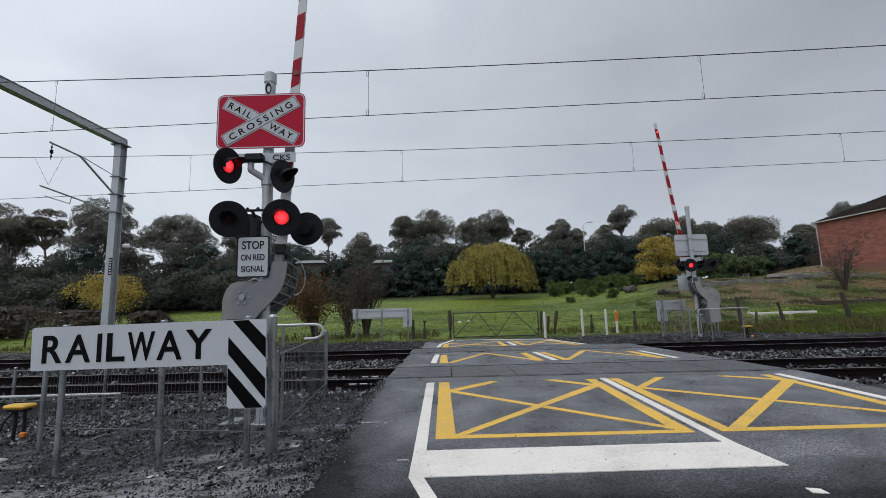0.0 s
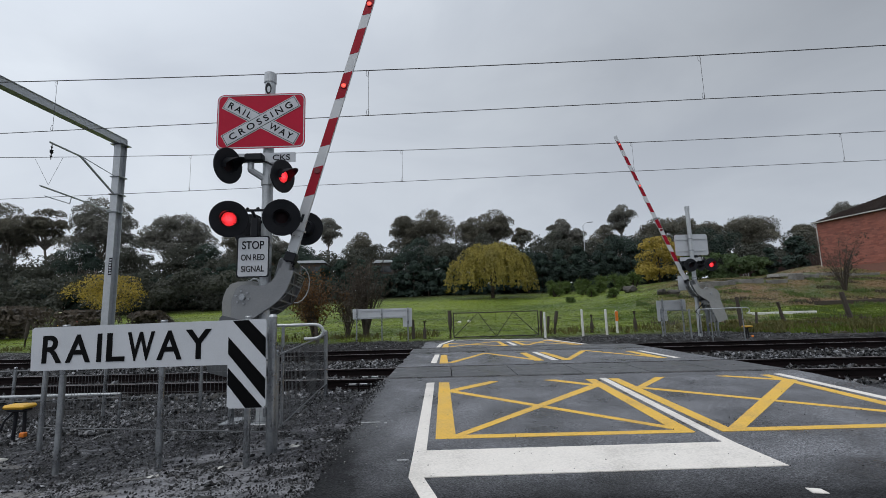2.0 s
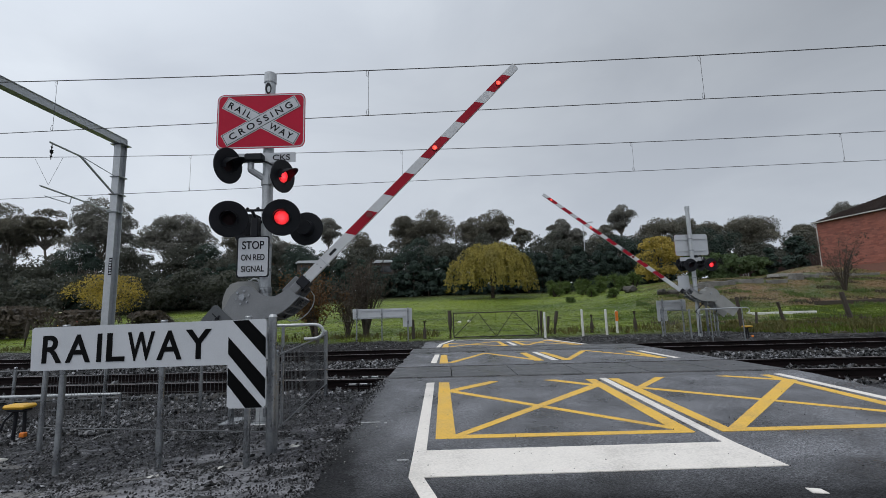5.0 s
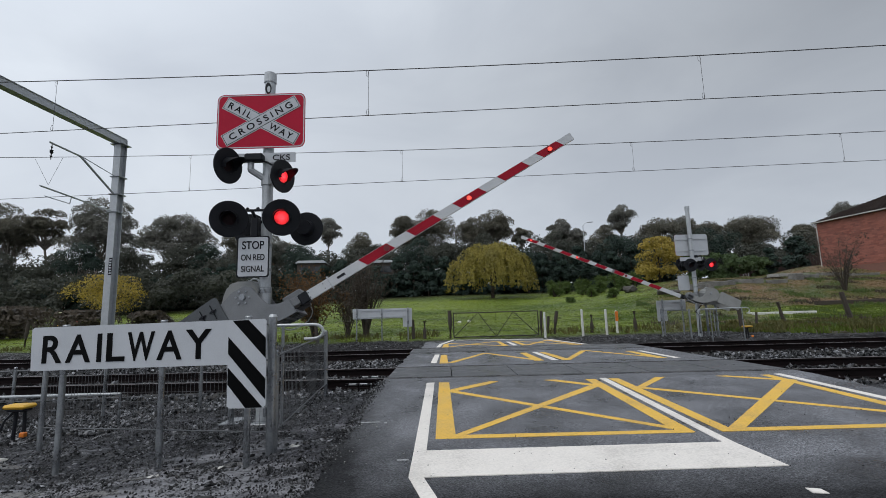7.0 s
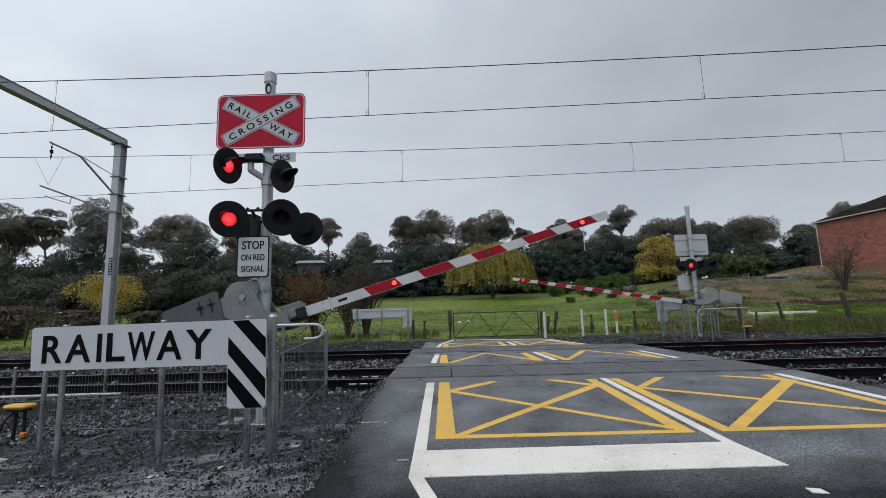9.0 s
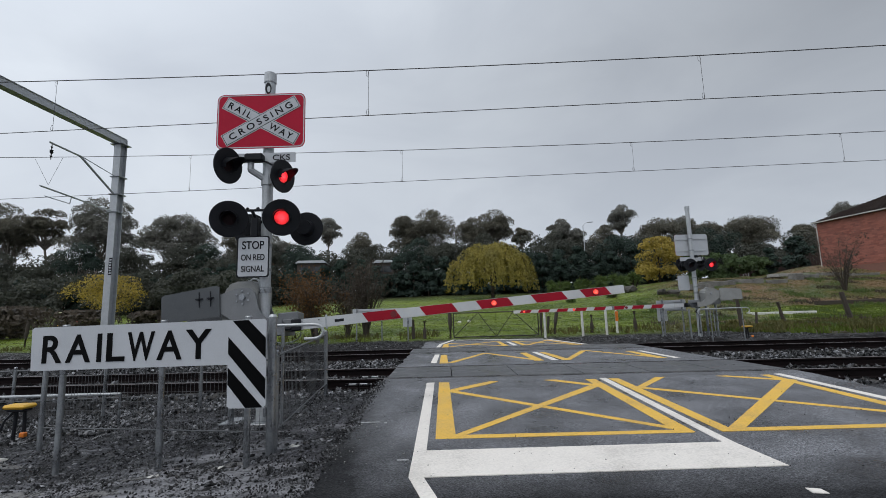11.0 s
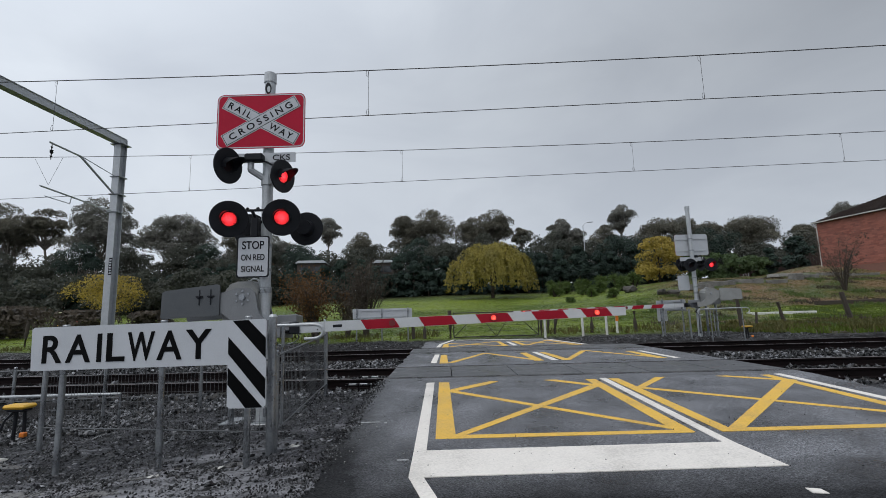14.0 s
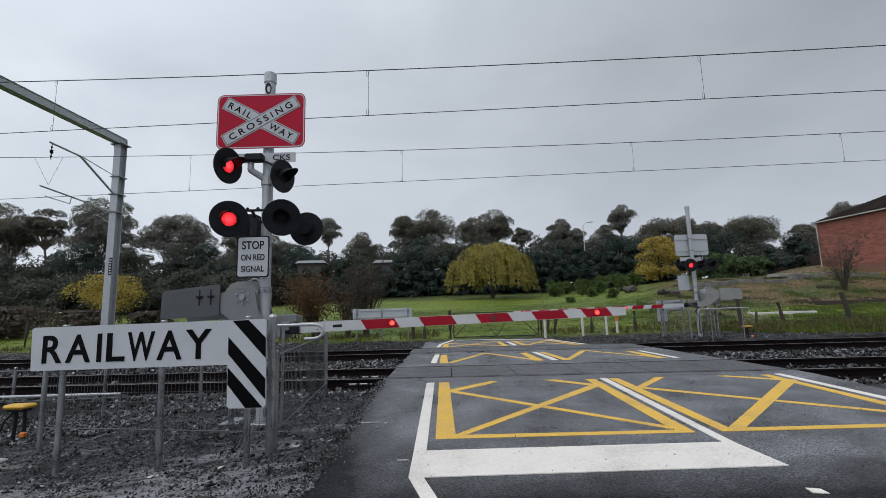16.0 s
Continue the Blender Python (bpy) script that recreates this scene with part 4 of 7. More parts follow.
def crossing_signal(m, label, s, pivot, boom, turn, lean, back_x, cks, foot, board_z, side_dz=0.0, stop_at=(0.0, 0.0)):
    """Mast, signs, lamps and boom. The boom reaches along x at its lowest, from the pivot; the lamps face -y."""
    root = thing("crossing_signal", m, label, "crossing signal", "crossing signals")
    bm = bmesh.new()
    tube(bm, (0, 0, foot - 0.15), (0, 0, 4.60 * s), 0.072 * s, seg=20)
    tube(bm, (0, 0, 4.60 * s), (0, 0, 4.74 * s), 0.084 * s, seg=20)
    tube(bm, (0, 0, 4.74 * s), (0, 0, 4.765 * s), 0.084 * s, 0.05 * s, seg=20)
    part("mast", bm, M_GALV, root, "galvanised steel mast", smooth=False)
    bm = bmesh.new()
    bmesh.ops.create_cone(bm, cap_ends=True, segments=16, radius1=0.048 * s, radius2=0.048 * s, depth=0.04, matrix=pose(0, -0.060 * s, 4.49 * s, 90) @ Matrix.Diagonal((0.85, 1.75, 1, 1)))
    part("mast_opening", bm, M_BLACK, root)
    bm = bmesh.new()
    bmesh.ops.create_cone(bm, cap_ends=True, segments=16, radius1=0.036 * s, radius2=0.036 * s, depth=0.04, matrix=pose(0.010 * s, -0.0625 * s, 4.472 * s, 90) @ Matrix.Diagonal((0.62, 1.35, 1, 1)))
    part("opening_cover", bm, M_GALV, root)
    bm = bmesh.new()
    box(bm, (0, 0, foot + 0.015), (0.32, 0.32, 0.03), bevel=0.006)
    for i in range(4):
        tube(bm, (0.12 * (-1) ** i, 0.12 * (-1) ** (i // 2), foot + 0.02), (0.12 * (-1) ** i, 0.12 * (-1) ** (i // 2), foot + 0.075), 0.014, seg=6)
    part("base_plate", bm, M_DULLGALV, root)

    # crossing board: red with white saltire
    cx, cz, w, h = -0.075 * s, board_z, 1.235 * s, 0.80 * s
    y0 = -0.11 * s
    bm = slab(bmesh.new(), [(x + cx, z + cz) for x, z in rounded(-w / 2, -h / 2, w / 2, h / 2, 0.09 * s)], y0, y0 + 0.006)
    board = part("crossing_board", bm, M_SIGNRED, root, "red crossing board with a white saltire")
    ring = rounded(-w / 2 + 0.011, -h / 2 + 0.011, w / 2 - 0.011, h / 2 - 0.011, 0.083 * s)
    ring2 = rounded(-w / 2 + 0.025, -h / 2 + 0.025, w / 2 - 0.025, h / 2 - 0.025, 0.072 * s)
    bm = bmesh.new()
    a = [bm.verts.new((x + cx, y0 - 0.002, z + cz)) for x, z in ring]
    b = [bm.verts.new((x + cx, y0 - 0.002, z + cz)) for x, z in ring2]
    for i in range(len(a)):
        bm.faces.new((a[i], a[(i + 1) % len(a)], b[(i + 1) % len(a)], b[i]))
    bmesh.ops.recalc_face_normals(bm, faces=bm.faces[:])
    bmesh.ops.solidify(bm, geom=bm.faces[:], thickness=0.0015)
    part("border", bm, M_SIGNWHITE, board)
    bm = slab(bmesh.new(), [(x + cx, z + cz) for x, z in rounded(-w / 2 + 0.002, -h / 2 + 0.002, w / 2 - 0.002, h / 2 - 0.002, 0.09 * s)], y0 + 0.0065, y0 + 0.0085)
    part("sign_back", bm, M_SIGNBACK, board, "bare aluminium back of the board")
    ang = math.degrees(math.atan2(0.53, 0.95))
    for k, (sg, words) in enumerate(((-1, ("RAIL", "WAY")), (1, ("CROSSING",)))):
        f = Matrix.Translation((cx, 0, cz)) @ pose(0, 0, 0, 0, -sg * ang, 0)
        for j, (hx, hz, mat, name) in enumerate(((0.582, 0.093, M_SIGNWHITE, "saltire_edge"), (0.571, 0.082, M_SIGNBLACK, "saltire_line"), (0.563, 0.074, M_SIGNWHITE, "saltire_arm"))):
            hx, hz = hx * s, hz * s
            bm = slab(bmesh.new(), [(-hx, -hz), (hx, -hz), (hx, hz), (-hx, hz)], y0 - 0.002 - 0.0012 * (3 * k + j), y0 - 0.001, f)
            part(name, bm, mat, board)
        yl = y0 - 0.0056 - 0.0036 * k
        if len(words) == 2:
            lettering("lettering", words[0], 0.094 * s, M_SIGNBLACK, f @ Matrix.Translation((-0.335 * s, yl, 0)), board, width=0.36 * s, weight=0.013, spacing=1.45)
            lettering("lettering", words[1], 0.094 * s, M_SIGNBLACK, f @ Matrix.Translation((0.325 * s, yl, 0)), board, width=0.36 * s, weight=0.013, spacing=1.4)
        else:
            lettering("lettering", words[0], 0.094 * s, M_SIGNBLACK, f @ Matrix.Translation((0.0, yl, 0)), board, width=0.98 * s, weight=0.013, spacing=1.5)
    for dz in (-0.22, 0.22):
        bm = bmesh.new()
        box(bm, (cx, y0 + 0.022, cz + dz * s), (w * 0.92, 0.03, 0.045 * s))
        part("sign_rail", bm, M_SIGNBACK, root)
        bm = bmesh.new()
        tube(bm, (0, 0, cz + dz * s - 0.025), (0, 0, cz + dz * s + 0.025), 0.08 * s, seg=16)
        part("clamp", bm, M_DULLGALV, root)
    # tracks plate below it
    bm = slab(bmesh.new(), [(x, z + board_z - 3.985 * s) for x, z in rounded(-0.44 * s, 3.385 * s, 0.41 * s, 3.525 * s, 0.012)], -0.088 * s, -0.080 * s)
    plate = part("tracks_plate", bm, M_SIGNWHITE, root, "white plate under the crossing board")
    if cks:
        lettering("lettering", "CKS", 0.082 * s, M_BLACK, Matrix.Translation((0.215 * s, -0.0905 * s, 3.455 * s)), plate, width=0.24 * s, weight=0.014)
    # stop sign plate
    bm = slab(bmesh.new(), rounded(-0.325 * s, 1.79 * s, 0.105 * s, 2.345 * s, 0.035), -0.156 * s, -0.150 * s)
    stop_back = slab(bmesh.new(), rounded(-0.322 * s, 1.793 * s, 0.102 * s, 2.342 * s, 0.035), -0.1492 * s, -0.1465 * s)
    stop = part("stop_plate", bm, M_BLACK, root, "white STOP ON RED SIGNAL plate with a black border")
    bm = slab(bmesh.new(), rounded(-0.308 * s, 1.807 * s, 0.088 * s, 2.328 * s, 0.028), -0.1585 * s, -0.1575 * s)
    part("stop_face", bm, M_SIGNWHITE, stop)
    part("plate_back", stop_back, M_SIGNBACK, stop, "bare aluminium back")
    stop.matrix_local = Matrix.Translation((stop_at[0], 0, stop_at[1]))
    for words, z, hh, ww in (("STOP", 2.222, 0.112, 0.295), ("ON RED", 2.058, 0.082, 0.315), ("SIGNAL", 1.906, 0.082, 0.305)):
        lettering("lettering", words, hh * s, M_BLACK, Matrix.Translation((-0.11 * s, -0.160 * s, z * s)), stop, width=ww * s, weight=0.018)
    for z in (1.9, 2.24):
        bm = bmesh.new()
        box(bm, (-0.06 * s, -0.125 * s, z * s), (0.22 * s, 0.045, 0.03))
        tube(bm, (0, 0, z * s - 0.02), (0, 0, z * s + 0.02), 0.079 * s, seg=16)
        part("stop_bracket", bm, M_DULLGALV, root).matrix_local = Matrix.Translation((0, 0, stop_at[1]))

    # lamps
    src = {}
    zl = 2.565 * s
    src["front_l"] = flasher(root, (-0.40 * s, -0.25 * s, zl), 19, 0.243 * s, pitch=11)
    src["front_r"] = flasher(root, (0.295 * s, -0.25 * s, zl), 17, 0.243 * s, pitch=11)
    src["back_a"] = flasher(root, (back_x[0] * s, 0.25 * s, zl - 0.06 * s), 180, 0.24 * s)
    src["back_b"] = flasher(root, (back_x[1] * s, 0.25 * s, zl - 0.06 * s), 180, 0.24 * s)
    src["side_l"] = flasher(root, (-0.46 * s, -0.22 * s, 3.31 * s + side_dz), 70, 0.243 * s, pitch=6)
    src["side_r"] = flasher(root, (0.295 * s, -0.25 * s, 3.13 * s + side_dz), 68, 0.222 * s, pitch=6)
    bm = bmesh.new()
    pipe(bm, [(-0.40 * s, -0.16 * s, zl + 0.13 * s), (0.30 * s, -0.16 * s, zl + 0.13 * s)], 0.018 * s)
    pipe(bm, [(-0.14 * s, -0.16 * s, zl + 0.13 * s), (-0.10 * s, -0.10 * s, zl), (0, 0, zl - 0.02)], 0.022 * s)
    box(bm, (-0.10 * s, -0.12 * s, zl - 0.10 * s), (0.10 * s, 0.10 * s, 0.26 * s), bevel=0.01)
    for x in (-0.2, -0.06, 0.12):
        bmesh.ops.create_icosphere(bm, subdivisions=1, radius=0.026 * s, matrix=Matrix.Translation((x * s, -0.16 * s, zl + 0.15 * s)))
    part("lamp_bracket", bm, M_BLACK, root, "black lamp bracket and cable box")
    bm = bmesh.new()
    pipe(bm, [(back_x[0] * s, 0.15 * s, zl - 0.06 * s), (back_x[1] * s, 0.15 * s, zl - 0.06 * s)], 0.018 * s)
    tube(bm, (0, 0, zl - 0.06 * s), (0, 0.16 * s, zl - 0.06 * s), 0.02 * s)
    part("back_bracket", bm, M_BLACK, root)
    lift = Matrix.Translation((0, 0, side_dz))
    bm = bmesh.new()
    pipe(bm, [(0.0, -0.02 * s, 3.15 * s), (-0.20 * s, -0.10 * s, 3.28 * s), (-0.20 * s, -0.10 * s, 3.40 * s)], 0.046 * s)
    pipe(bm, [(0.05 * s, 0, 3.12 * s), (0.25 * s, -0.14 * s, 3.13 * s)], 0.028 * s)
    tube(bm, (0, 0, 3.08 * s), (0, 0, 3.20 * s), 0.088 * s, seg=16)
    part("side_bracket", bm, M_GALV, root).matrix_local = lift
    bm = bmesh.new()
    box(bm, (-0.14 * s, -0.13 * s, 3.44 * s), (0.25 * s, 0.12 * s, 0.11 * s), bevel=0.02)
    pipe(bm, [(-0.43 * s, -0.10 * s, 3.36 * s), (-0.2 * s, -0.12 * s, 3.42 * s), (0.02 * s, -0.14 * s, 3.38 * s), (0.25 * s, -0.12 * s, 3.26 * s)], 0.014 * s)
    part("side_cable_box", bm, M_BLACK, root).matrix_local = lift

    # boom machine: a rounded housing on a stand beside the mast
    px, py, pz = pivot
    hs = s
    bm = slab(bmesh.new(), [(px - 0.30 * hs, pz - 0.36 * hs), (px + 0.16 * hs, pz - 0.36 * hs), (px + 0.20 * hs, pz + 0.10 * hs), (px + 0.12 * hs, pz + 0.22 * hs),
                            (px - 0.16 * hs, pz + 0.22 * hs), (px - 0.25 * hs, pz + 0.16 * hs), (px - 0.32 * hs, pz - 0.02 * hs)], py + 0.06, py + 0.52 * hs)
    bmesh.ops.bevel(bm, geom=[e for e in bm.edges], offset=0.03, segments=2, affect="EDGES")
    part("machine_housing", bm, M_HOUSING, root, "pale grey boom machine housing")
    bm = bmesh.new()
    pipe(bm, [(px + 0.02 + 0.07 * hs * math.cos(radians(a)), py + 0.3, pz + 0.21 * hs + 0.06 * hs * math.sin(radians(a))) for a in range(0, 181, 30)], 0.012)
    part("lifting_eye", bm, M_GALV, root)
    bm = bmesh.new()
    for dx in (-0.24, 0.12):
        box(bm, (px + dx, py + 0.3, (pz - 0.36 * hs + foot) / 2), (0.05, 0.10, pz - 0.36 * hs - foot), bevel=0.008)
    box(bm, (px - 0.06, py + 0.3, foot - 0.01), (0.5, 0.4, 0.06))
    part("machine_stand", bm, M_DULLGALV, root)
    bm = bmesh.new()
    pipe(bm, [(px + 0.30 * hs, py + 0.02, pz + 0.10), (0.0, -0.02, pz + 0.10)], 0.022 * hs)
    tube(bm, (0, 0, pz + 0.06), (0, 0, pz + 0.14), 0.086 * s, seg=16)
    part("mast_clamp", bm, M_DULLGALV, root)

    # the arm that swings: its space has x along the boom and z upwards when it lies flat
    b0, tip = boom["drop"], boom["tip"]
    k = hs
    bm = bmesh.new()
    # a broad plate that sweeps from the hub down to the beam's root
    outer = [(-0.30, -0.16), (-0.16, -0.27), (-0.04, -0.38), (0.08, -0.465), (0.20, -0.512), (0.33, -0.53), (0.49, -0.535)]
    inner = [(0.49, -0.335), (0.37, -0.325), (0.285, -0.29), (0.225, -0.23), (0.19, -0.14), (0.175, -0.03), (0.155, 0.06), (0.10, 0.115), (0.03, 0.125), (-0.09, 0.125), (-0.22, 0.08), (-0.30, 0.06)]
    side = outer + inner
    side = [(x * k, z * k * b0 / 0.43) for x, z in side]
    slab(bm, side, -0.02, 0.015)
    part_arm = part("boom_arm", bm, boom["paint"], root, "grey steel side plate of the boom arm")
    bm = slab(bmesh.new(), side, 0.60 * k, 0.63 * k)
    part("side_plate", bm, boom["paint"], part_arm)
    bm = bmesh.new()
    tube(bm, (0, -0.05, 0), (0, 0.66 * k, 0), 0.035 * k, seg=12)
    for i in range(6):
        a = radians(60 * i + 30)
        tube(bm, (0.085 * k * math.cos(a), -0.034, 0.085 * k * math.sin(a)), (0.085 * k * math.cos(a), -0.018, 0.085 * k * math.sin(a)), 0.014 * k, seg=6)
    tube(bm, (0, -0.034, 0), (0, -0.02, 0), 0.045 * k, seg=8)
    part("hub_bolts", bm, M_DULLGALV, part_arm)
    # web between the plates along their outer edge, with flanges and crossed ribs
    web = [Vector((x * k, 0, z * k * b0 / 0.43)) for x, z in outer[1:]]
    bm = bmesh.new()
    ya, yz = 0.015, 0.60 * k
    for p, q in zip(web[:-1], web[1:]):
        d = (q - p).normalized()
        nrm = Vector((-d.z, 0, d.x))
        c = [p + nrm * 0.035, q + nrm * 0.035, q + nrm * 0.047, p + nrm * 0.047]
        va = [bm.verts.new((v.x, ya, v.z)) for v in c]
        vb = [bm.verts.new((v.x, yz, v.z)) for v in c]
        for i in range(4):
            bm.faces.new((va[i], va[(i + 1) % 4], vb[(i + 1) % 4], vb[i]))
    bmesh.ops.recalc_face_normals(bm, faces=bm.faces[:])
    part("web", bm, M_PLATE, part_arm)

    def rib(i, yi, j, yj, w=0.018):
        p, q = web[i] + Vector((0, yi * k, 0)), web[j] + Vector((0, yj * k, 0))
        m = Matrix.Translation((p + q) / 2 + Vector((0, 0, 0.022))) @ (q - p).to_track_quat("X", "Z").to_matrix().to_4x4()
        part("rib", box(bmesh.new(), (0, 0, 0), ((q - p).length, w, 0.045), m), M_GREYPAINT, part_arm)
    for i in range(len(web)):
        rib(i, 0.02, i, 0.60)
    rib(2, 0.04, 5, 0.58)
    rib(2, 0.58, 5, 0.04)
    rib(0, 0.04, 2, 0.58)
    for dx in (-0.03, -0.065, -0.10):
        bm = box(bmesh.new(), ((0.49 + dx) * k, 0.42 * k, -0.525 * k * b0 / 0.43), (0.014, 0.26 * k, 0.02))
        part("slat", bm, M_DULLGALV, part_arm)
    bm = bmesh.new()
    loop = [(0.36 + 0.26 * math.cos(a), 0.42 + 0.24 * math.sin(a * 0.8), -0.50 - 0.13 * math.sin(a)) for a in (0, 0.4, 0.8, 1.2, 1.6, 2.0, 2.4, 2.8, 3.1)]
    pipe(bm, [(x * k, y * k, z * k * b0 / 0.43) for x, y, z in loop], 0.008, 6)
    part("lamp_cable", bm, M_GALV, part_arm, "pale grey cable along the boom arm")
    # counterweight
    for y in (-0.045, 0.64 * k):
        bm = slab(bmesh.new(), [(x * k, z * k) for x, z in ((-1.0, 0.10), (-0.96, 0.125), (-0.32, 0.185), (-0.28, 0.165), (-0.28, -0.22), (-0.98, -0.235), (-1.0, -0.21))], y, y + 0.025)
        part("counterweight", bm, boom["weight"], part_arm, "grey counterweight plate")
    bm = bmesh.new()
    for x in (-0.53, -0.39):
        tube(bm, (x * k, -0.10, 0.02), (x * k, -0.04, 0.02), 0.016, seg=8)
        box(bm, (x * k, -0.049, 0.02), (0.012, 0.008, 0.20))
        box(bm, (x * k, -0.052, 0.03), (0.09, 0.01, 0.02))
    part("counterweight_bolt", bm, M_BLACK, part_arm)
    # clamp that holds the beam
    yb = boom["y"]
    bm = bmesh.new()
    box(bm, (0.665 * k, yb + 0.03, -b0), (0.13 * k, 0.16, 0.15 * k), bevel=0.012)
    box(bm, (0.60 * k, yb + 0.22, -b0 - 0.02), (0.10 * k, 0.26, 0.07 * k), bevel=0.012)
    tube(bm, (0.60 * k, yb, -b0), (0.68 * k, yb + 0.10, -b0 + 0.02), 0.045 * k, seg=10)
    part("beam_clamp", bm, M_BLACK, part_arm, "dark steel coupling at the beam's root")
    bm = bmesh.new()
    box(bm, (0.545 * k, yb + 0.08, -0.40 * k * b0 / 0.43), (0.15 * k, 0.16, 0.12 * k), bevel=0.012)
    part("socket", bm, M_GREYPAINT, part_arm)
    bm = bmesh.new()
    box(bm, (0.51 * k, 0.38 * k, -0.29 * k * b0 / 0.43), (0.27 * k, 0.36 * k, 0.11 * k), bevel=0.012)
    part("clamp_cover", bm, M_GREYPAINT, part_arm)
    bm = box(bmesh.new(), (0.54 * k, 0.32 * k, -0.41 * k * b0 / 0.43), (0.20 * k, 0.30 * k, 0.14 * k), bevel=0.01)
    part("brake_box", bm, M_PLATE, part_arm)
    # the beam itself, with its tapering height
    hw0, hw1 = boom["h0"] / 2, boom["h1"] / 2
    x0 = 0.71 * k
    bm = slab(bmesh.new(), [(x0, -b0 - hw0), (tip, -b0 - hw1), (tip, -b0 + hw1), (x0, -b0 + hw0)], yb - 0.022, yb + 0.022)
    part("beam", bm, M_BOOMWHITE, part_arm, "white boom beam with slanted red bands")
    bm = slab(bmesh.new(), [(1.16 * k, -b0 - 0.018), (1.28 * k, -b0 - 0.018), (1.28 * k, -b0 + 0.018), (1.16 * k, -b0 + 0.018)], yb - 0.0235, yb - 0.021)
    part("slot", bm, M_BLACK, part_arm)
    bm = bmesh.new()
    box(bm, (1.05 * k, yb, -b0), (0.022, 0.055, hw0 * 2 + 0.05), bevel=0.004)
    part("beam_strap", bm, M_GALV, part_arm)
    for dx, dz in ((0.03, 0.035), (0.03, -0.035), (0.25, 0.035), (0.25, -0.035)):
        bm = bmesh.new()
        tube(bm, (x0 + dx * k, yb - 0.03, -b0 + dz), (x0 + dx * k, yb - 0.02, -b0 + dz), 0.01, seg=6)
        part("bolt", bm, M_DULLGALV, part_arm)
    n, skew = boom["bands"], boom["skew"]
    for i in range(n):
        a, b = boom["band0"] + i * boom["pitch"], boom["band0"] + i * boom["pitch"] + boom["band"]
        if i == n - 1:
            # the band at the tip is a little shorter
            a, b = a - boom["last"][0], b - boom["last"][1]
        b = min(b, tip - 0.02)
        hh = lambda x: hw0 + (hw1 - hw0) * (x - x0) / (tip - x0) - 0.003
        for y in (yb - 0.0245, yb + 0.0205):
            bm = slab(bmesh.new(), [(a + skew, -b0 - hh(a)), (b + skew, -b0 - hh(b)), (b, -b0 + hh(b)), (a, -b0 + hh(a))], y, y + 0.004)
            part("red_band", bm, M_BOOMRED, part_arm, "red reflective band")
    for r in boom["joint"]:
        bm = bmesh.new()
        box(bm, (r, yb, -b0), (0.09, 0.052, hw0 * 2 + 0.008), bevel=0.004)
        part("beam_joint", bm, M_GREYPAINT, part_arm)
    lamps = []
    for r in boom["lamps"]:
        for sgn in (-1, 1):
            bm = bmesh.new()
            tube(bm, (r, yb + sgn * 0.024, -b0), (r, yb + sgn * 0.036, -b0), 0.047 * boom["lamp_k"], seg=16)
            part("boom_lamp", bm, M_BOOMLENS, part_arm, "small red boom lamp")
        for sgn in (-1, 1):
            bm = bmesh.new()
            tube(bm, (0, -0.004, 0), (0, 0.004, 0), 0.040 * boom["lamp_k"], seg=16)
            ls = part("boom_light_source", bm, M_BOOMGLOW, part_arm, "small glowing red lamp")
            ls.matrix_local = Matrix.Translation((r, yb + sgn * 0.036, -b0))
            lamps.append((ls, (r, yb + sgn * 0.036, -b0), (0, -sgn * 0.03, 0)))
    swing = [(t, Matrix.Translation(pivot) @ pose(0, 0, 0, lean, 0, turn) @ pose(0, 0, 0, 0, -th, 0)) for t, th in boom["angles"]]
    KEYED.append((part_arm, swing))
    # spare cable from the machine to the mast
    bm = bmesh.new()
    pipe(bm, [(px + 0.2, py + 0.3, pz - 0.3), (px + 0.42, py + 0.1, pz - 0.62), (0.02, 0.09, pz - 0.75), (0.05, 0.08, 0.05)], 0.018)
    part("cable", bm, M_BLACK, root)
    return root, src, lamps


NEAR_ANGLES = [(0, 87.3), (0.5, 87.3), (0.8, 87.1), (1.0, 86.1), (1.25, 83.2), (1.5, 79.8), (2.0, 74.9), (2.5, 70.1), (3.0, 65.2), (3.5, 60.3), (4.0, 55.5), (4.6, 50.0), (5.4, 43.1), (6.0, 38.4),
               (6.5, 34.6), (7.0, 31.0), (7.5, 27.3), (8.0, 23.7), (8.5, 20.2), (9.0, 16.7), (9.6, 12.7), (10.3, 8.3), (10.9, 5.1), (11.3, 3.3), (11.5, 2.5), (11.6, 1.8), (11.7, 1.3), (11.8, 0.8),
               (11.9, 0.4), (12.0, 0.75), (12.1, 1.15), (12.2, 1.35), (12.5, 1.2), (16, 1.2)]
FAR_ANGLES = [(0, 84.8), (0.6, 84.8), (1.0, 84.1), (1.25, 80.9), (1.5, 77.1), (2.0, 71.4), (2.5, 66.0), (3.0, 60.4), (3.5, 54.9), (4.0, 49.8), (4.7, 42.9), (5.4, 36.7), (6.0, 31.7), (6.5, 27.7), (7.0, 24.1), (7.5, 20.4),
              (8.0, 16.8), (8.5, 13.3), (9.0, 10.0), (9.6, 6.3), (10.2, 3.1), (10.8, 0.2), (11.2, -1.2), (11.4, -1.5), (11.6, -1.7), (11.7, -0.9), (11.8, 0.0), (11.9, 0.35), (12.0, 0.1), (12.5, 0.0), (13.2, -0.7), (16, -0.75)]

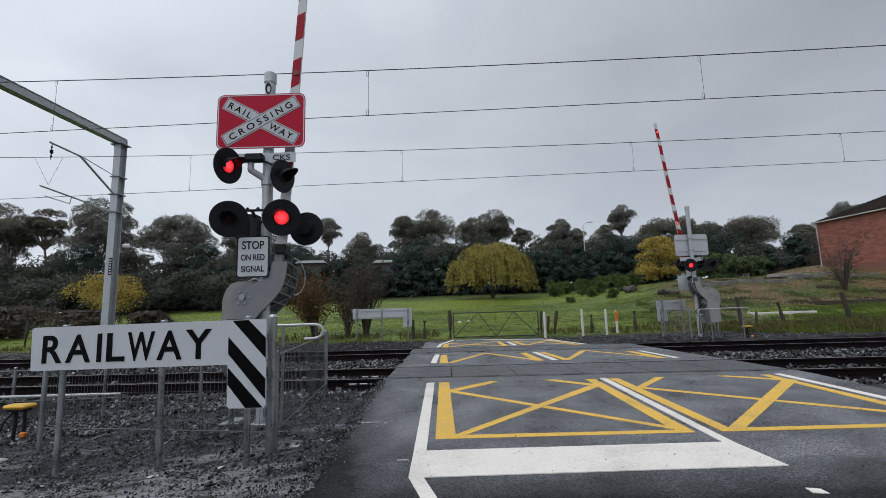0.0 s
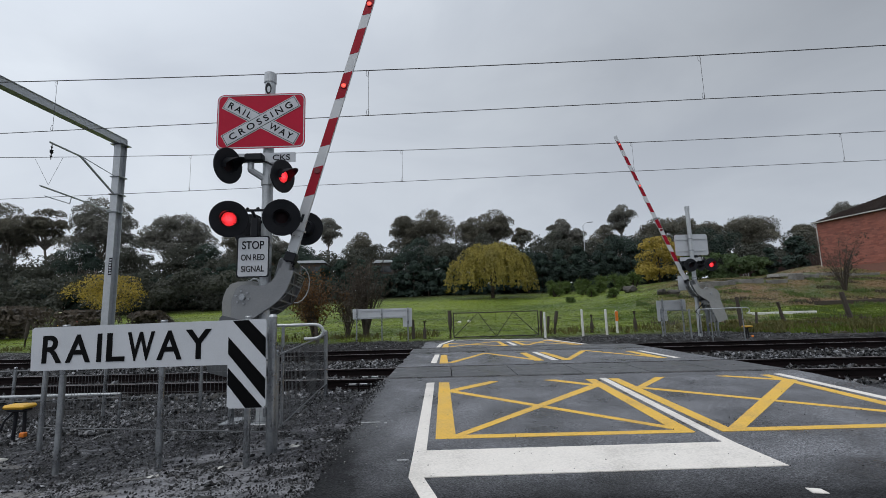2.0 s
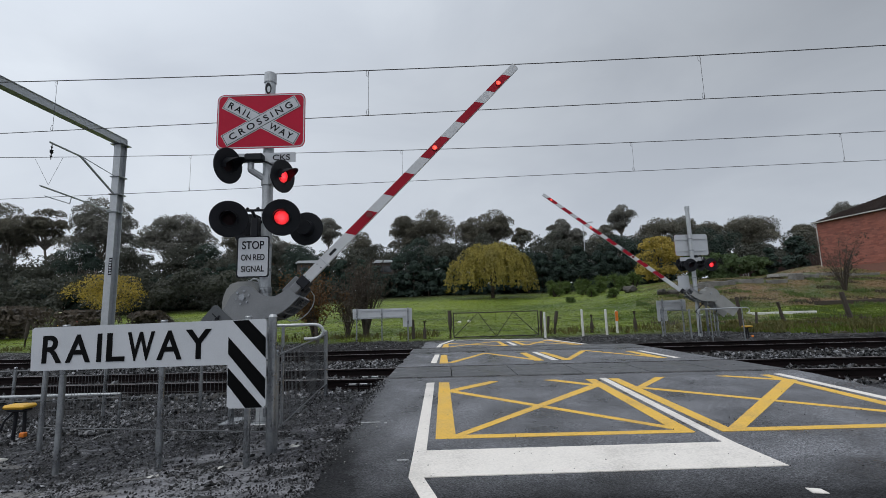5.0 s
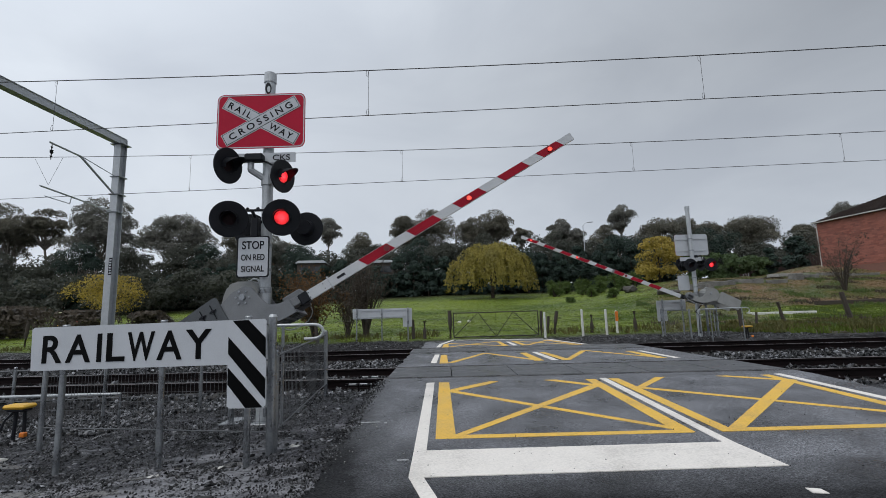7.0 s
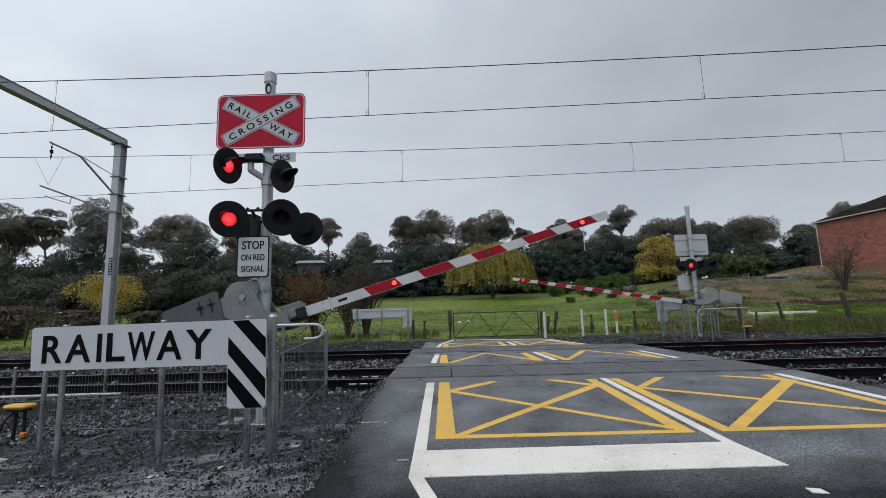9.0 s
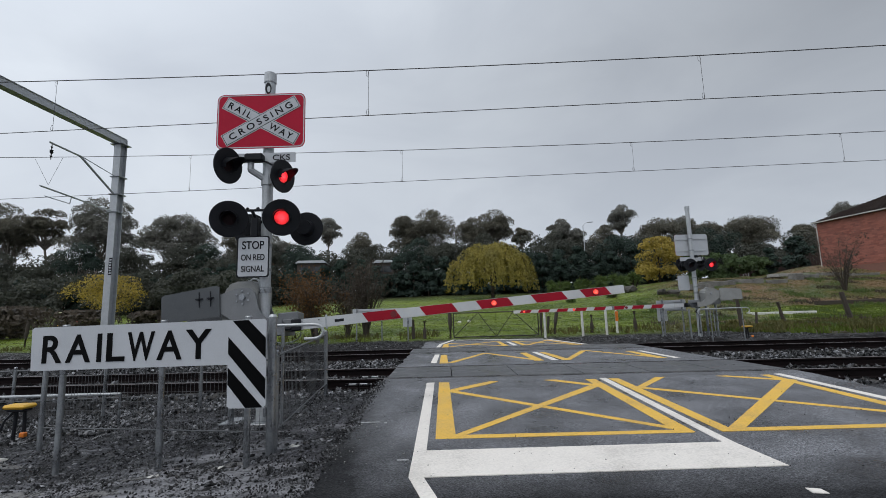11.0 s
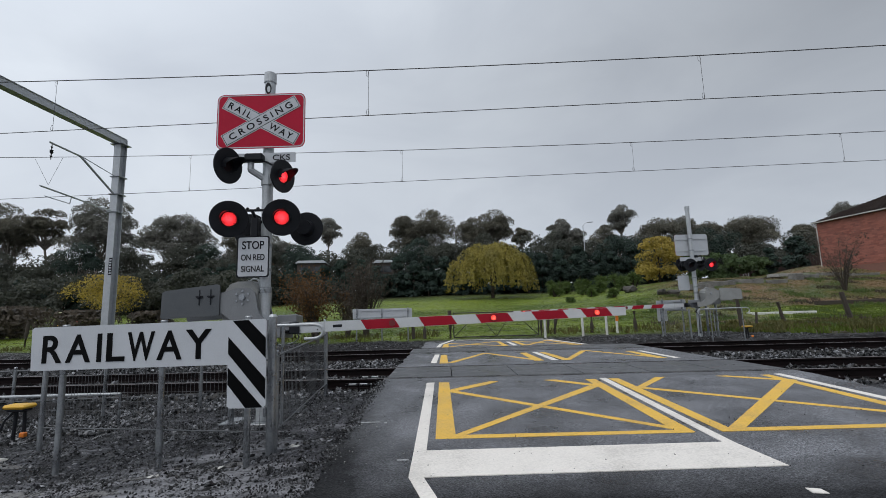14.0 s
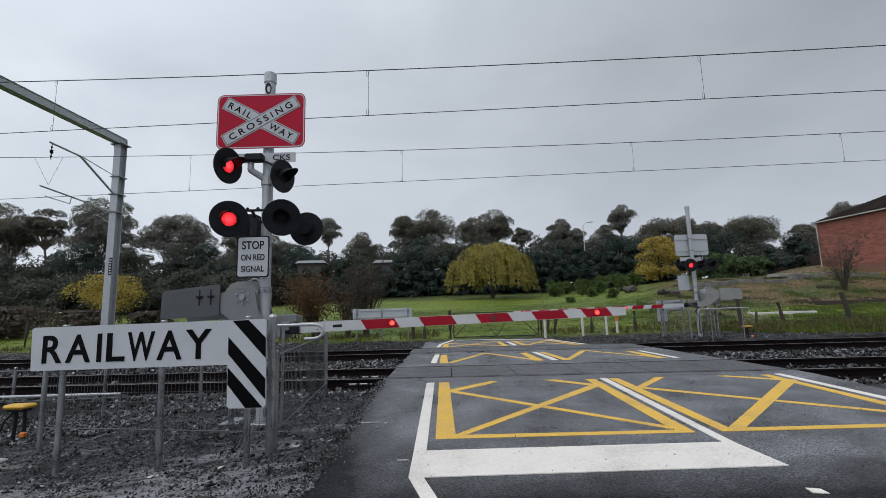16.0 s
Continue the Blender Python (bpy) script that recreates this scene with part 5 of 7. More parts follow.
near_boom = dict(drop=0.43, tip=5.147, y=0.02, h0=0.135, h1=0.115, bands=5, band0=1.52, pitch=0.765, band=0.44, skew=0.075, joint=(), lamps=(4.731, 3.295, 1.934), lamp_k=0.9, angles=NEAR_ANGLES, last=(0.07, 0.14), paint=M_GREYPAINT, weight=M_PLATE)
far_boom = dict(drop=0.36, tip=7.27, y=0.02, h0=0.15, h1=0.12, bands=8, band0=1.50, pitch=0.72, band=0.42, skew=0.075, joint=(3.4,), lamps=(6.85, 4.9, 2.9), lamp_k=1.1, angles=FAR_ANGLES, last=(0.0, 0.0), paint=M_HOUSING, weight=M_HOUSING)
near_signal, near_src, near_lamps = crossing_signal(pose(-2.415, 6.1, -0.12), "galvanised crossing signal with red lamps, signs and striped boom", 1.0,
                                                    (-0.227, -0.15, 1.53), near_boom, 4.29, -3.35, (0.47, -0.33), True, -0.10, 3.985)
far_signal, far_src, far_lamps = crossing_signal(pose(9.68, 17.5, 0.06, 0, 0, 180), "galvanised crossing signal seen from behind beyond the tracks", 1.05,
                                                 (-0.30, -0.05, 1.49), far_boom, -7.03, 2.87, (0.22, -0.52), False, -0.09, 3.46, -0.62, (0.46, -0.19))


def flash(ob, at, offs, first_lit, slide):
    """A lamp's light source comes forward to its lens while lit, and draws back behind the dark lens while not."""
    lit, rows = first_lit, []
    base = Matrix.Translation(at)
    back = Matrix.Translation(slide) @ base

    def state():
        return base if lit else back
    rows.append((0.0, state()))
    for t in (round(v * 30) / 30 for v in offs):
        rows.append((t, state()))
        lit = not lit
        rows.append((t + 1 / 30, state()))
    rows.append((16.0, state()))
    KEYED.append((ob, rows))


MAIN = [round(0.05 + 0.6986 * i, 3) for i in range(23)]
SIDE = [0.44, 1.12, 1.90, 2.60, 3.39, 4.09, 4.87, 5.57, 6.33, 7.05, 7.86, 8.54, 9.35, 10.03, 10.83, 11.55, 12.32, 13.04, 13.80, 14.44, 15.24, 15.93]
FARSIDE = [t + 0.01 for t in SIDE]
BOOM = [0.45, 1.15, 1.75, 2.70, 3.20, 4.10, 4.90, 5.60, 6.30, 7.20, 7.85, 8.70, 9.50, 10.20, 10.90, 11.57, 12.28, 12.90, 13.75, 14.40, 15.20, 15.75]
BACKWARD = (0, 0.045, 0)
FORE = (0, -0.0125, 0)
for lamps in (near_lamps, far_lamps):
    # the two at the tip burn steadily, the others take turns
    for ob, at, slide in lamps[2:4]:
        flash(ob, at, BOOM, False, slide)
    for ob, at, slide in lamps[4:6]:
        flash(ob, at, BOOM, True, slide)
flash(near_src["front_l"], FORE, [t - 0.04 if i and i % 2 == 0 else t for i, t in enumerate(MAIN)], False, BACKWARD)
flash(near_src["front_r"], FORE, MAIN, True, BACKWARD)
flash(near_src["side_l"], FORE, SIDE, True, BACKWARD)
flash(near_src["side_r"], FORE, SIDE, False, BACKWARD)
flash(near_src["back_a"], FORE, SIDE, True, BACKWARD)
flash(near_src["back_b"], FORE, SIDE, False, BACKWARD)
flash(far_src["back_a"], FORE, FARSIDE, True, BACKWARD)
flash(far_src["back_b"], FORE, FARSIDE, False, BACKWARD)
flash(far_src["front_l"], FORE, MAIN, False, BACKWARD)
flash(far_src["front_r"], FORE, MAIN, True, BACKWARD)
flash(far_src["side_l"], FORE, FARSIDE, True, BACKWARD)
flash(far_src["side_r"], FORE, FARSIDE, False, BACKWARD)

# ---------------------------------------------------------------- railway width marker signs


LETTERS = (("R", -2.494, 0.258), ("A", -2.165, 0.312), ("I", -1.902, 0.055), ("L", -1.700, 0.222), ("W", -1.400, 0.320), ("A", -1.065, 0.290), ("Y", -0.735, 0.292))


def railway_sign(m, label, posts, word=True, w=2.785, flip=1):
    """An L-shaped white board on steel posts; its space has x along the board, from its right end to the left, facing -y."""
    root = thing("railway_sign", m, label, "railway sign", "railway signs")
    h = 0.435
    outline = [(-w, 0.0), (-w + 0.02, -h), (-0.41, -h + 0.012), (-0.41, -0.81), (-0.385, -0.83), (-0.03, -0.83), (0.0, -0.80), (0.0, -0.02), (-0.02, 0.0), (-w + 0.03, 0.02)]
    if flip < 0:
        outline = [(-w - x, z) for x, z in outline]
    bm = slab(bmesh.new(), outline, 0.0, 0.006)
    board = part("board", bm, M_SIGNWHITE, root, "white board with black lettering and slanted bars" if word else "pale grey back of a sign board")
    if not word:
        board.data.materials[0] = M_SIGNBACK
    if word:
        for ch, x, wd in LETTERS:
            lettering("lettering", ch, 0.288, M_SIGNBLACK, Matrix.Translation((x, -0.004, -0.215)), board, width=wd, weight=0.016)
        for poly in ([(-0.363, -0.004), (-0.19, -0.004), (-0.004, -0.18), (-0.004, -0.37)],
                     [(-0.405, -0.16), (-0.405, -0.32), (-0.004, -0.75), (-0.004, -0.56)],
                     [(-0.405, -0.45), (-0.405, -0.61), (-0.21, -0.826), (-0.03, -0.822)]):
            bm = slab(bmesh.new(), poly, -0.003, 0.001)
            part("black_bar", bm, M_SIGNBLACK, board)
    for z in (-0.07, -0.36):
        bm = bmesh.new()
        box(bm, (-w / 2, 0.02, z), (w * 0.96, 0.03, 0.035))
        part("board_rail", bm, M_SIGNBACK, root)
    for x, bottom in posts:
        bm = bmesh.new()
        tube(bm, (x, 0.066, bottom), (x, 0.066, 0.025), 0.030, seg=14)
        tube(bm, (x, 0.066, 0.025), (x, 0.066, 0.038), 0.036, 0.028, seg=14)
        part("post", bm, M_DULLGALV, root, "galvanised steel post")
    return root


TURN = -11.0
railway_sign(pose(-1.72, 4.40, 1.125, 0, -0.9, TURN), "white RAILWAY sign board with black slanted bars on steel posts", ((-0.235, -1.38), (-1.20, -1.47), (-2.42, -1.62)), True)
railway_sign(pose(-4.17, 20.6, 1.43, 0, 0, 180), "pale back of a railway sign board on posts beyond the tracks", ((-0.20, -1.5), (-1.33, -1.5), (-2.5, -1.5)), False, w=2.68, flip=-1)
railway_sign(pose(8.62, 18.6, 1.40, 0, 0, 180), "pale back of a railway sign board beside the far signal", ((-0.22, -1.5), (-1.0, -1.5)), False, w=1.2)

# ---------------------------------------------------------------- pedestrian fences


def mesh_fence(a, b, za, zb, h, label, posts=2, mesh=True, post_r=0.03):
    """A panel of welded wire between round posts, with a top and a bottom rail."""
    A, B = Vector((*a, za)), Vector((*b, zb))
    root = thing("mesh_fence", UNIT, label, "fence", "pedestrian fences")
    n = max(1, posts - 1)
    up = Vector((0, 0, 1))
    for i in range(n + 1):
        p = A.lerp(B, i / n)
        bm = bmesh.new()
        tube(bm, p - up * 0.15, p + up * (h + 0.03), post_r, seg=12)
        tube(bm, p + up * (h + 0.03), p + up * (h + 0.045), post_r * 1.1, post_r * 0.6, seg=12)
        part("post", bm, M_DULLGALV, root)
    for z in (h - 0.02, 0.12):
        bm = bmesh.new()
        tube(bm, A + up * z, B + up * z, 0.012 if z > 0.3 else 0.007, seg=8)
        part("rail", bm, M_DARKGALV, root)
    if mesh:
        bm = bmesh.new()
        d = (B - A).length
        k = int(d / 0.055)
        for i in range(1, k):
            p = A.lerp(B, i / k)
            tube(bm, p + up * 0.12, p + up * (h - 0.02), 0.0024, seg=4, cap=False)
        for j in range(1, 7):
            z = 0.12 + (h - 0.14) * j / 7
            tube(bm, A + up * z, B + up * z, 0.0014, seg=4, cap=False)
        part("wire_mesh", bm, M_DARKGALV, root, "fine welded wire mesh")
    return root


mesh_fence((-1.79, 4.82), (-5.10, 5.9), -0.14, -0.26, 0.86, "galvanised mesh fence behind the railway sign")
mesh_fence((-1.80, 4.90), (-1.90, 7.3), -0.15, -0.03, 0.90, "galvanised mesh fence beside the crossing road")
mesh_fence((-3.76, 7.12), (-8.6, 7.7), -0.10, -0.24, 0.62, "low galvanised fence beside the near track", posts=4, mesh=False, post_r=0.024)


def big_post(x, y, z0, z1):
    root = thing("gate_post", pose(x, y, z0), "thick galvanised steel gate post", "post")
    bm = bmesh.new()
    tube(bm, (0, 0, -0.1), (0, 0, z1 - z0), 0.043, seg=18)
    part("column", bm, M_DULLGALV, root)
    bm = bmesh.new()
    tube(bm, (0, 0, z1 - z0), (0, 0, z1 - z0 + 0.03), 0.047, 0.03, seg=18)
    part("cap", bm, M_GALV, root)
    for z in (0.35, 0.75, 1.1):
        bm = bmesh.new()
        box(bm, (-0.055, -0.01, z), (0.03, 0.05, 0.09), bevel=0.006)
        part("hinge", bm, M_DULLGALV, root)


big_post(-1.80, 4.78, -0.16, 1.14)


def handrail(pts, legs, label, r=0.019):
    root = thing("handrail", UNIT, label, "handrail", "handrails")
    bm = pipe(bmesh.new(), pts, r, 10)
    part("rail", bm, M_GALV, root, "bent galvanised pipe")
    for p, z in legs:
        bm = bmesh.new()
        tube(bm, (p[0], p[1], z), p, r, seg=10)
        part("leg", bm, M_DULLGALV, root)


def loop_end(x, y, z, dx, drop, n=6):
    return [(x + dx * math.sin(radians(180 * i / n)), y, z - drop / 2 + drop / 2 * math.cos(radians(180 * i / n))) for i in range(n + 1)]


handrail([(-2.06, 5.6, 1.04)] + loop_end(-1.60, 5.6, 1.04, 0.11, 0.17) + [(-1.72, 5.6, 0.87)], [((-1.98, 5.6, 1.04), -0.2)], "looped galvanised handrail beside the fence")
handrail([(-9.6, 6.62, 0.14), (-4.55, 6.5, 0.154)], [((-4.55, 6.5, 0.154), -0.25), ((-8.0, 6.58, 0.145), -0.3)], "low galvanised pipe rail at the verge")
handrail([(8.98, 15.95, 0.82)] + loop_end(8.93, 15.95, 1.02, -0.12, 0.20)[::-1] + loop_end(10.5, 15.95, 1.04, 0.12, 0.2), [((9.24, 15.95, 1.02), -0.25), ((10.35, 15.95, 1.04), -0.25)], "looped galvanised handrail by the far track")
handrail([(9.4, 17.0, 1.0), (10.0, 17.0, 1.0)], [((9.45, 17.0, 1.0), -0.1), ((9.98, 17.0, 1.0), -0.1)], "short galvanised handrail by the far signal")
mesh_fence((8.86, 16.6), (8.5, 18.0), -0.05, 0.0, 1.05, "galvanised mesh fence beside the far signal")


def trackside_unit(x, y, z):
    root = thing("trackside_unit", pose(x, y, z), "trackside unit with a yellow lid on black legs", "trackside unit", "trackside units")
    bm = bmesh.new()
    box(bm, (0, 0, 0.36), (0.30, 0.20, 0.055), bevel=0.022)
    part("lid", bm, M_YELLOWCAP, root, "yellow plastic lid")
    bm = bmesh.new()
    box(bm, (0, 0, 0.325), (0.22, 0.15, 0.05), bevel=0.012)
    part("body", bm, M_BLACK, root)
    for dx, dy in ((-0.05, 0), (0.05, 0.04)):
        bm = bmesh.new()
        tube(bm, (dx, dy, -0.05), (dx * 0.7, dy, 0.32), 0.022, 0.02, seg=10)
        part("leg", bm, M_BLACK, root)
    bm = bmesh.new()
    pipe(bm, [(-0.04, -0.03, 0.30), (-0.12, -0.06, 0.2), (-0.16, -0.08, 0.05), (-0.24, -0.1, 0.0)], 0.014, 6)
    part("hose", bm, M_BLACK, root)
    bm = bmesh.new()
    box(bm, (0.12, -0.05, 0.02), (0.07, 0.06, 0.06), bevel=0.01)
    part("orange_box", bm, M_ORANGE, root, "orange plastic box at its foot")


trackside_unit(-5.48, 6.0, -0.25)
trackside_unit(10.56, 16.1, 0.02)

# ---------------------------------------------------------------- overhead line


def overhead_line(y0, level, top, droppers, label, fall=0.0):
    """A messenger wire above a contact wire, with hanging droppers."""
    root = thing("overhead_line", UNIT, label, "overhead line", "overhead lines")

    def contact(x):
        return level - fall * x

    def top_z(x):
        return top[0] + top[1] * (x - top[2]) ** 2
    bm = bmesh.new()
    xs = [-70 + 2.5 * i for i in range(57)]
    for a, b in zip(xs[:-1], xs[1:]):
        tube(bm, (a, y0 + LEAN * a, top_z(a)), (b, y0 + LEAN * b, top_z(b)), 0.0105, seg=6, cap=False)
    part("messenger_wire", bm, M_WIRE, root)
    bm = bmesh.new()
    for a, b in zip(xs[:-1], xs[1:]):
        tube(bm, (a, y0 + LEAN * a, contact(a)), (b, y0 + LEAN * b, contact(b)), 0.0085, seg=6, cap=False)
    part("contact_wire", bm, M_WIRE, root)
    for x in droppers:
        bm = bmesh.new()
        tube(bm, (x, y0 + LEAN * x, contact(x)), (x, y0 + LEAN * x, top_z(x)), 0.004, seg=5, cap=False)
        pipe(bm, [(x - 0.02 + 0.028 * math.sin(a), y0 + LEAN * x, top_z(x) - 0.07 + 0.065 * math.cos(a)) for a in (0, 0.7, 1.4, 2.1, 2.8, 3.5, 4.2, 4.9, 5.6, 6.283)], 0.004, 4)
        pipe(bm, [(x - 0.02 + 0.028 * math.sin(a), y0 + LEAN * x, contact(x) + 0.07 + 0.065 * math.cos(a)) for a in (0, 0.7, 1.4, 2.1, 2.8, 3.5, 4.2, 4.9, 5.6, 6.283)], 0.004, 4)
        part("dropper", bm, M_WIRE, root)
    return root


overhead_line(9.17, 5.405, (6.355, 0.00093, 8.5), (-22.5, -15.5, -8.66, -1.52, 5.54, 12.6, 19.6), "thin dark overhead wires above the near track", 0.003)
overhead_line(14.45, 5.51, (6.455, 0.00075, 12.0), (-30, -23, -8.55, -1.27, 6.26, 12.79, 20, 27), "thin dark overhead wires above the far track")


def portal(x, y_far, y_near, top):
    root = thing("overhead_portal", pose(x, y_far, 0, 0, 0, -2.86), "grey steel overhead line portal spanning both tracks", "overhead portal")
    span = y_far - y_near

    def column(dy, name):
        bm = bmesh.new()
        prof = [(-0.145, -0.18), (0.145, -0.18), (0.145, -0.15), (0.014, -0.15), (0.014, 0.15), (0.145, 0.15), (0.145, 0.18), (-0.145, 0.18), (-0.145, 0.15), (-0.014, 0.15), (-0.014, -0.15), (-0.145, -0.15)]
        a = [bm.verts.new((px, dy + py, -0.3)) for px, py in prof]
        b = [bm.verts.new((px, dy + py, top + 0.08)) for px, py in prof]
        for i in range(12):
            bm.faces.new((a[i], a[(i + 1) % 12], b[(i + 1) % 12], b[i]))
        bm.faces.new(b)
        bmesh.ops.recalc_face_normals(bm, faces=bm.faces[:])
        part(name, bm, M_GALV, root, "galvanised steel column")
    column(0, "column")
    column(-span, "column")
    bm = bmesh.new()
    prof = [(-0.15, -0.15), (0.15, -0.15), (0.15, -0.125), (0.12, -0.125), (0.12, 0.125), (0.15, 0.125), (0.15, 0.15), (-0.15, 0.15), (-0.15, 0.125), (-0.12, 0.125), (-0.12, -0.125), (-0.15, -0.125)]
    a = [bm.verts.new((px, 0.17, top - 0.01 + pz)) for px, pz in prof]
    b = [bm.verts.new((px, -span - 0.25, top - 0.01 + pz)) for px, pz in prof]
    for i in range(12):
        bm.faces.new((a[i], a[(i + 1) % 12], b[(i + 1) % 12], b[i]))
    bm.faces.new(a)
    bm.faces.new(b[::-1])
    bmesh.ops.recalc_face_normals(bm, faces=bm.faces[:])
    part("beam", bm, M_GALV, root, "galvanised steel cross beam")
    bm = bmesh.new()
    box(bm, (0, 0, top - 0.17), (0.56, 0.50, 0.035), bevel=0.006)
    part("cap_plate", bm, M_DULLGALV, root)
    for z in (7.15, 6.4, 5.65):
        bm = bmesh.new()
        box(bm, (0, 0, z), (0.42, 0.46, 0.05), bevel=0.01)
        part("band_clamp", bm, M_DULLGALV, root)
    # cantilever towards the far track's wires
    dy = 14.45 + LEAN * x - y_far
    bm = bmesh.new()
    tube(bm, (0, -0.2, 6.4), (0.0, -1.9, 7.40), 0.04, seg=8)
    tube(bm, (0.0, -1.9, 7.40), (0.0, dy - 0.1, 7.46), 0.035, seg=8)
    part("strut", bm, M_GALV, root)
    bm = bmesh.new()
    tube(bm, (0, -0.2, 7.15), (0.0, -1.9, 7.42), 0.018, seg=6)
    part("stay", bm, M_DULLGALV, root)
    bm = bmesh.new()
    tube(bm, (0, -0.2, 5.65), (0.0, dy - 0.3, 5.84), 0.030, seg=8)
    tube(bm, (0, dy + 0.9, 5.50), (0, dy - 0.1, 5.53), 0.016, seg=6)
    tube(bm, (0, dy + 0.9, 5.50), (0, dy + 0.95, 5.75), 0.016, seg=6)
    part("registration_arm", bm, M_GALV, root)
    bm = bmesh.new()
    for z, r in ((7.33, 0.035), (7.20, 0.06), (7.13, 0.06), (7.0, 0.04)):
        tube(bm, (0, dy, z), (0, dy, z - 0.05), r, r * 0.6, seg=10)
    tube(bm, (0, dy, 7.42), (0, dy, 6.86), 0.014, seg=6)
    part("insulator", bm, M_BLACK, root)
    bm = bmesh.new()
    tube(bm, (0, dy, 5.95), (-0.62, dy + 0.05, 6.93), 0.005, seg=5)
    tube(bm, (0, dy, 5.95), (0.50, dy - 0.05, 6.90), 0.005, seg=5)
    part("hanger_wire", bm, M_WIRE, root)
    bm = slab(bmesh.new(), [(0.03, 3.05), (0.17, 3.05), (0.17, 3.75), (0.03, 3.75)], -0.215, -0.205)
    part("number_plate", bm, M_BLACK, root, "small dark plate with pale marks")
    bm = bmesh.new()
    for i in range(6):
        box(bm, (0.10, -0.217, 3.13 + 0.107 * i), (0.09, 0.004, 0.05))
    part("plate_marks", bm, M_SIGNWHITE, root)


portal(-13.45, 18.2, 5.0, 8.72)

# ---------------------------------------------------------------- trees and shrubs


def tapered(bm, pts, radii, seg=7):
    rings = []
    for i, (p, r) in enumerate(zip(pts, radii)):
        d = (Vector(pts[min(i + 1, len(pts) - 1)]) - Vector(pts[max(i - 1, 0)])).normalized()
        q = d.to_track_quat("Z", "Y").to_matrix()
        rings.append([bm.verts.new(Vector(p) + q @ Vector((r * math.cos(6.28318 * k / seg), r * math.sin(6.28318 * k / seg), 0))) for k in range(seg)])
    for a, b in zip(rings[:-1], rings[1:]):
        for k in range(seg):
            bm.faces.new((a[k], a[(k + 1) % seg], b[(k + 1) % seg], b[k]))
    bm.faces.new(rings[-1])


def unit(v):
    return v / (np.linalg.norm(v, axis=1, keepdims=True) + 1e-9)


def leaf_mesh(points, size, rng, droop=0.0, slim=0.5, out=None, loose=0.75):
    """One small bent leaf spray at each point; with out given, its blade faces roughly that way."""
    n = len(points)
    if out is None:
        a = rng.normal(0, 1, (n, 3))
        a[:, 2] -= droop
        a = unit(a)
        b = unit(np.cross(a, rng.normal(0, 1, (n, 3))))
    else:
        nrm = unit(unit(np.asarray(out)) + rng.normal(0, loose * 0.6, (n, 3)))
        a = rng.normal(0, 1, (n, 3))
        a[:, 2] -= droop
        b = unit(np.cross(nrm, a))
        a = np.cross(b, nrm)
    s = size * rng.uniform(0.55, 1.45, (n, 1))
    a, b = a * s, b * s * slim
    p = np.asarray(points)
    v = np.stack([p - a, p + b * rng.uniform(0.6, 1.2, (n, 1)), p + a * rng.uniform(0.7, 1.2, (n, 1)), p - b], 1).reshape(-1, 3)
    f = np.arange(n * 4).reshape(-1, 4)
    return v, f


def add_leaves(name, v, f, mat, parent, label=""):
    me = bpy.data.meshes.new(name)
    me.vertices.add(len(v))
    me.vertices.foreach_set("co", v.reshape(-1).astype(np.float32))
    me.loops.add(f.size)
    me.loops.foreach_set("vertex_index", f.reshape(-1).astype(np.int32))
    me.polygons.add(len(f))
    me.polygons.foreach_set("loop_start", (np.arange(len(f)) * 4).astype(np.int32))
    me.update(calc_edges=True)
    me.validate()
    me.materials.append(mat)
    ob = new(name, me)
    if parent:
        ob.parent = parent
    if label:
        ob["label"] = label
    return ob


def cushion(c, r, n, rng):
    """Leaf points over a lumpy cushion of foliage, and the ways they face: thick above, thin below."""
    d = unit(rng.normal(0, 1, (n, 3)))
    d[:, 2] = np.where(d[:, 2] < -0.25, -d[:, 2] * 0.7, d[:, 2])
    d = unit(d)
    ph = rng.uniform(0, 6.283, 6)
    lump = 1 + 0.13 * np.sin(5.1 * d[:, 0] + ph[0]) * np.sin(4.7 * d[:, 1] + ph[1]) + 0.10 * np.sin(9.0 * d[:, 0] + ph[2]) * np.sin(8.0 * d[:, 2] + ph[3]) + 0.08 * np.sin(14.0 * d[:, 1] + ph[4]) * np.sin(13.0 * d[:, 0] + ph[5])
    k = (lump * rng.uniform(0.55, 1.0, n) ** 0.35)[:, None]
    return np.asarray(c) + d * k * np.asarray(r), d + (0, 0, 0.35)


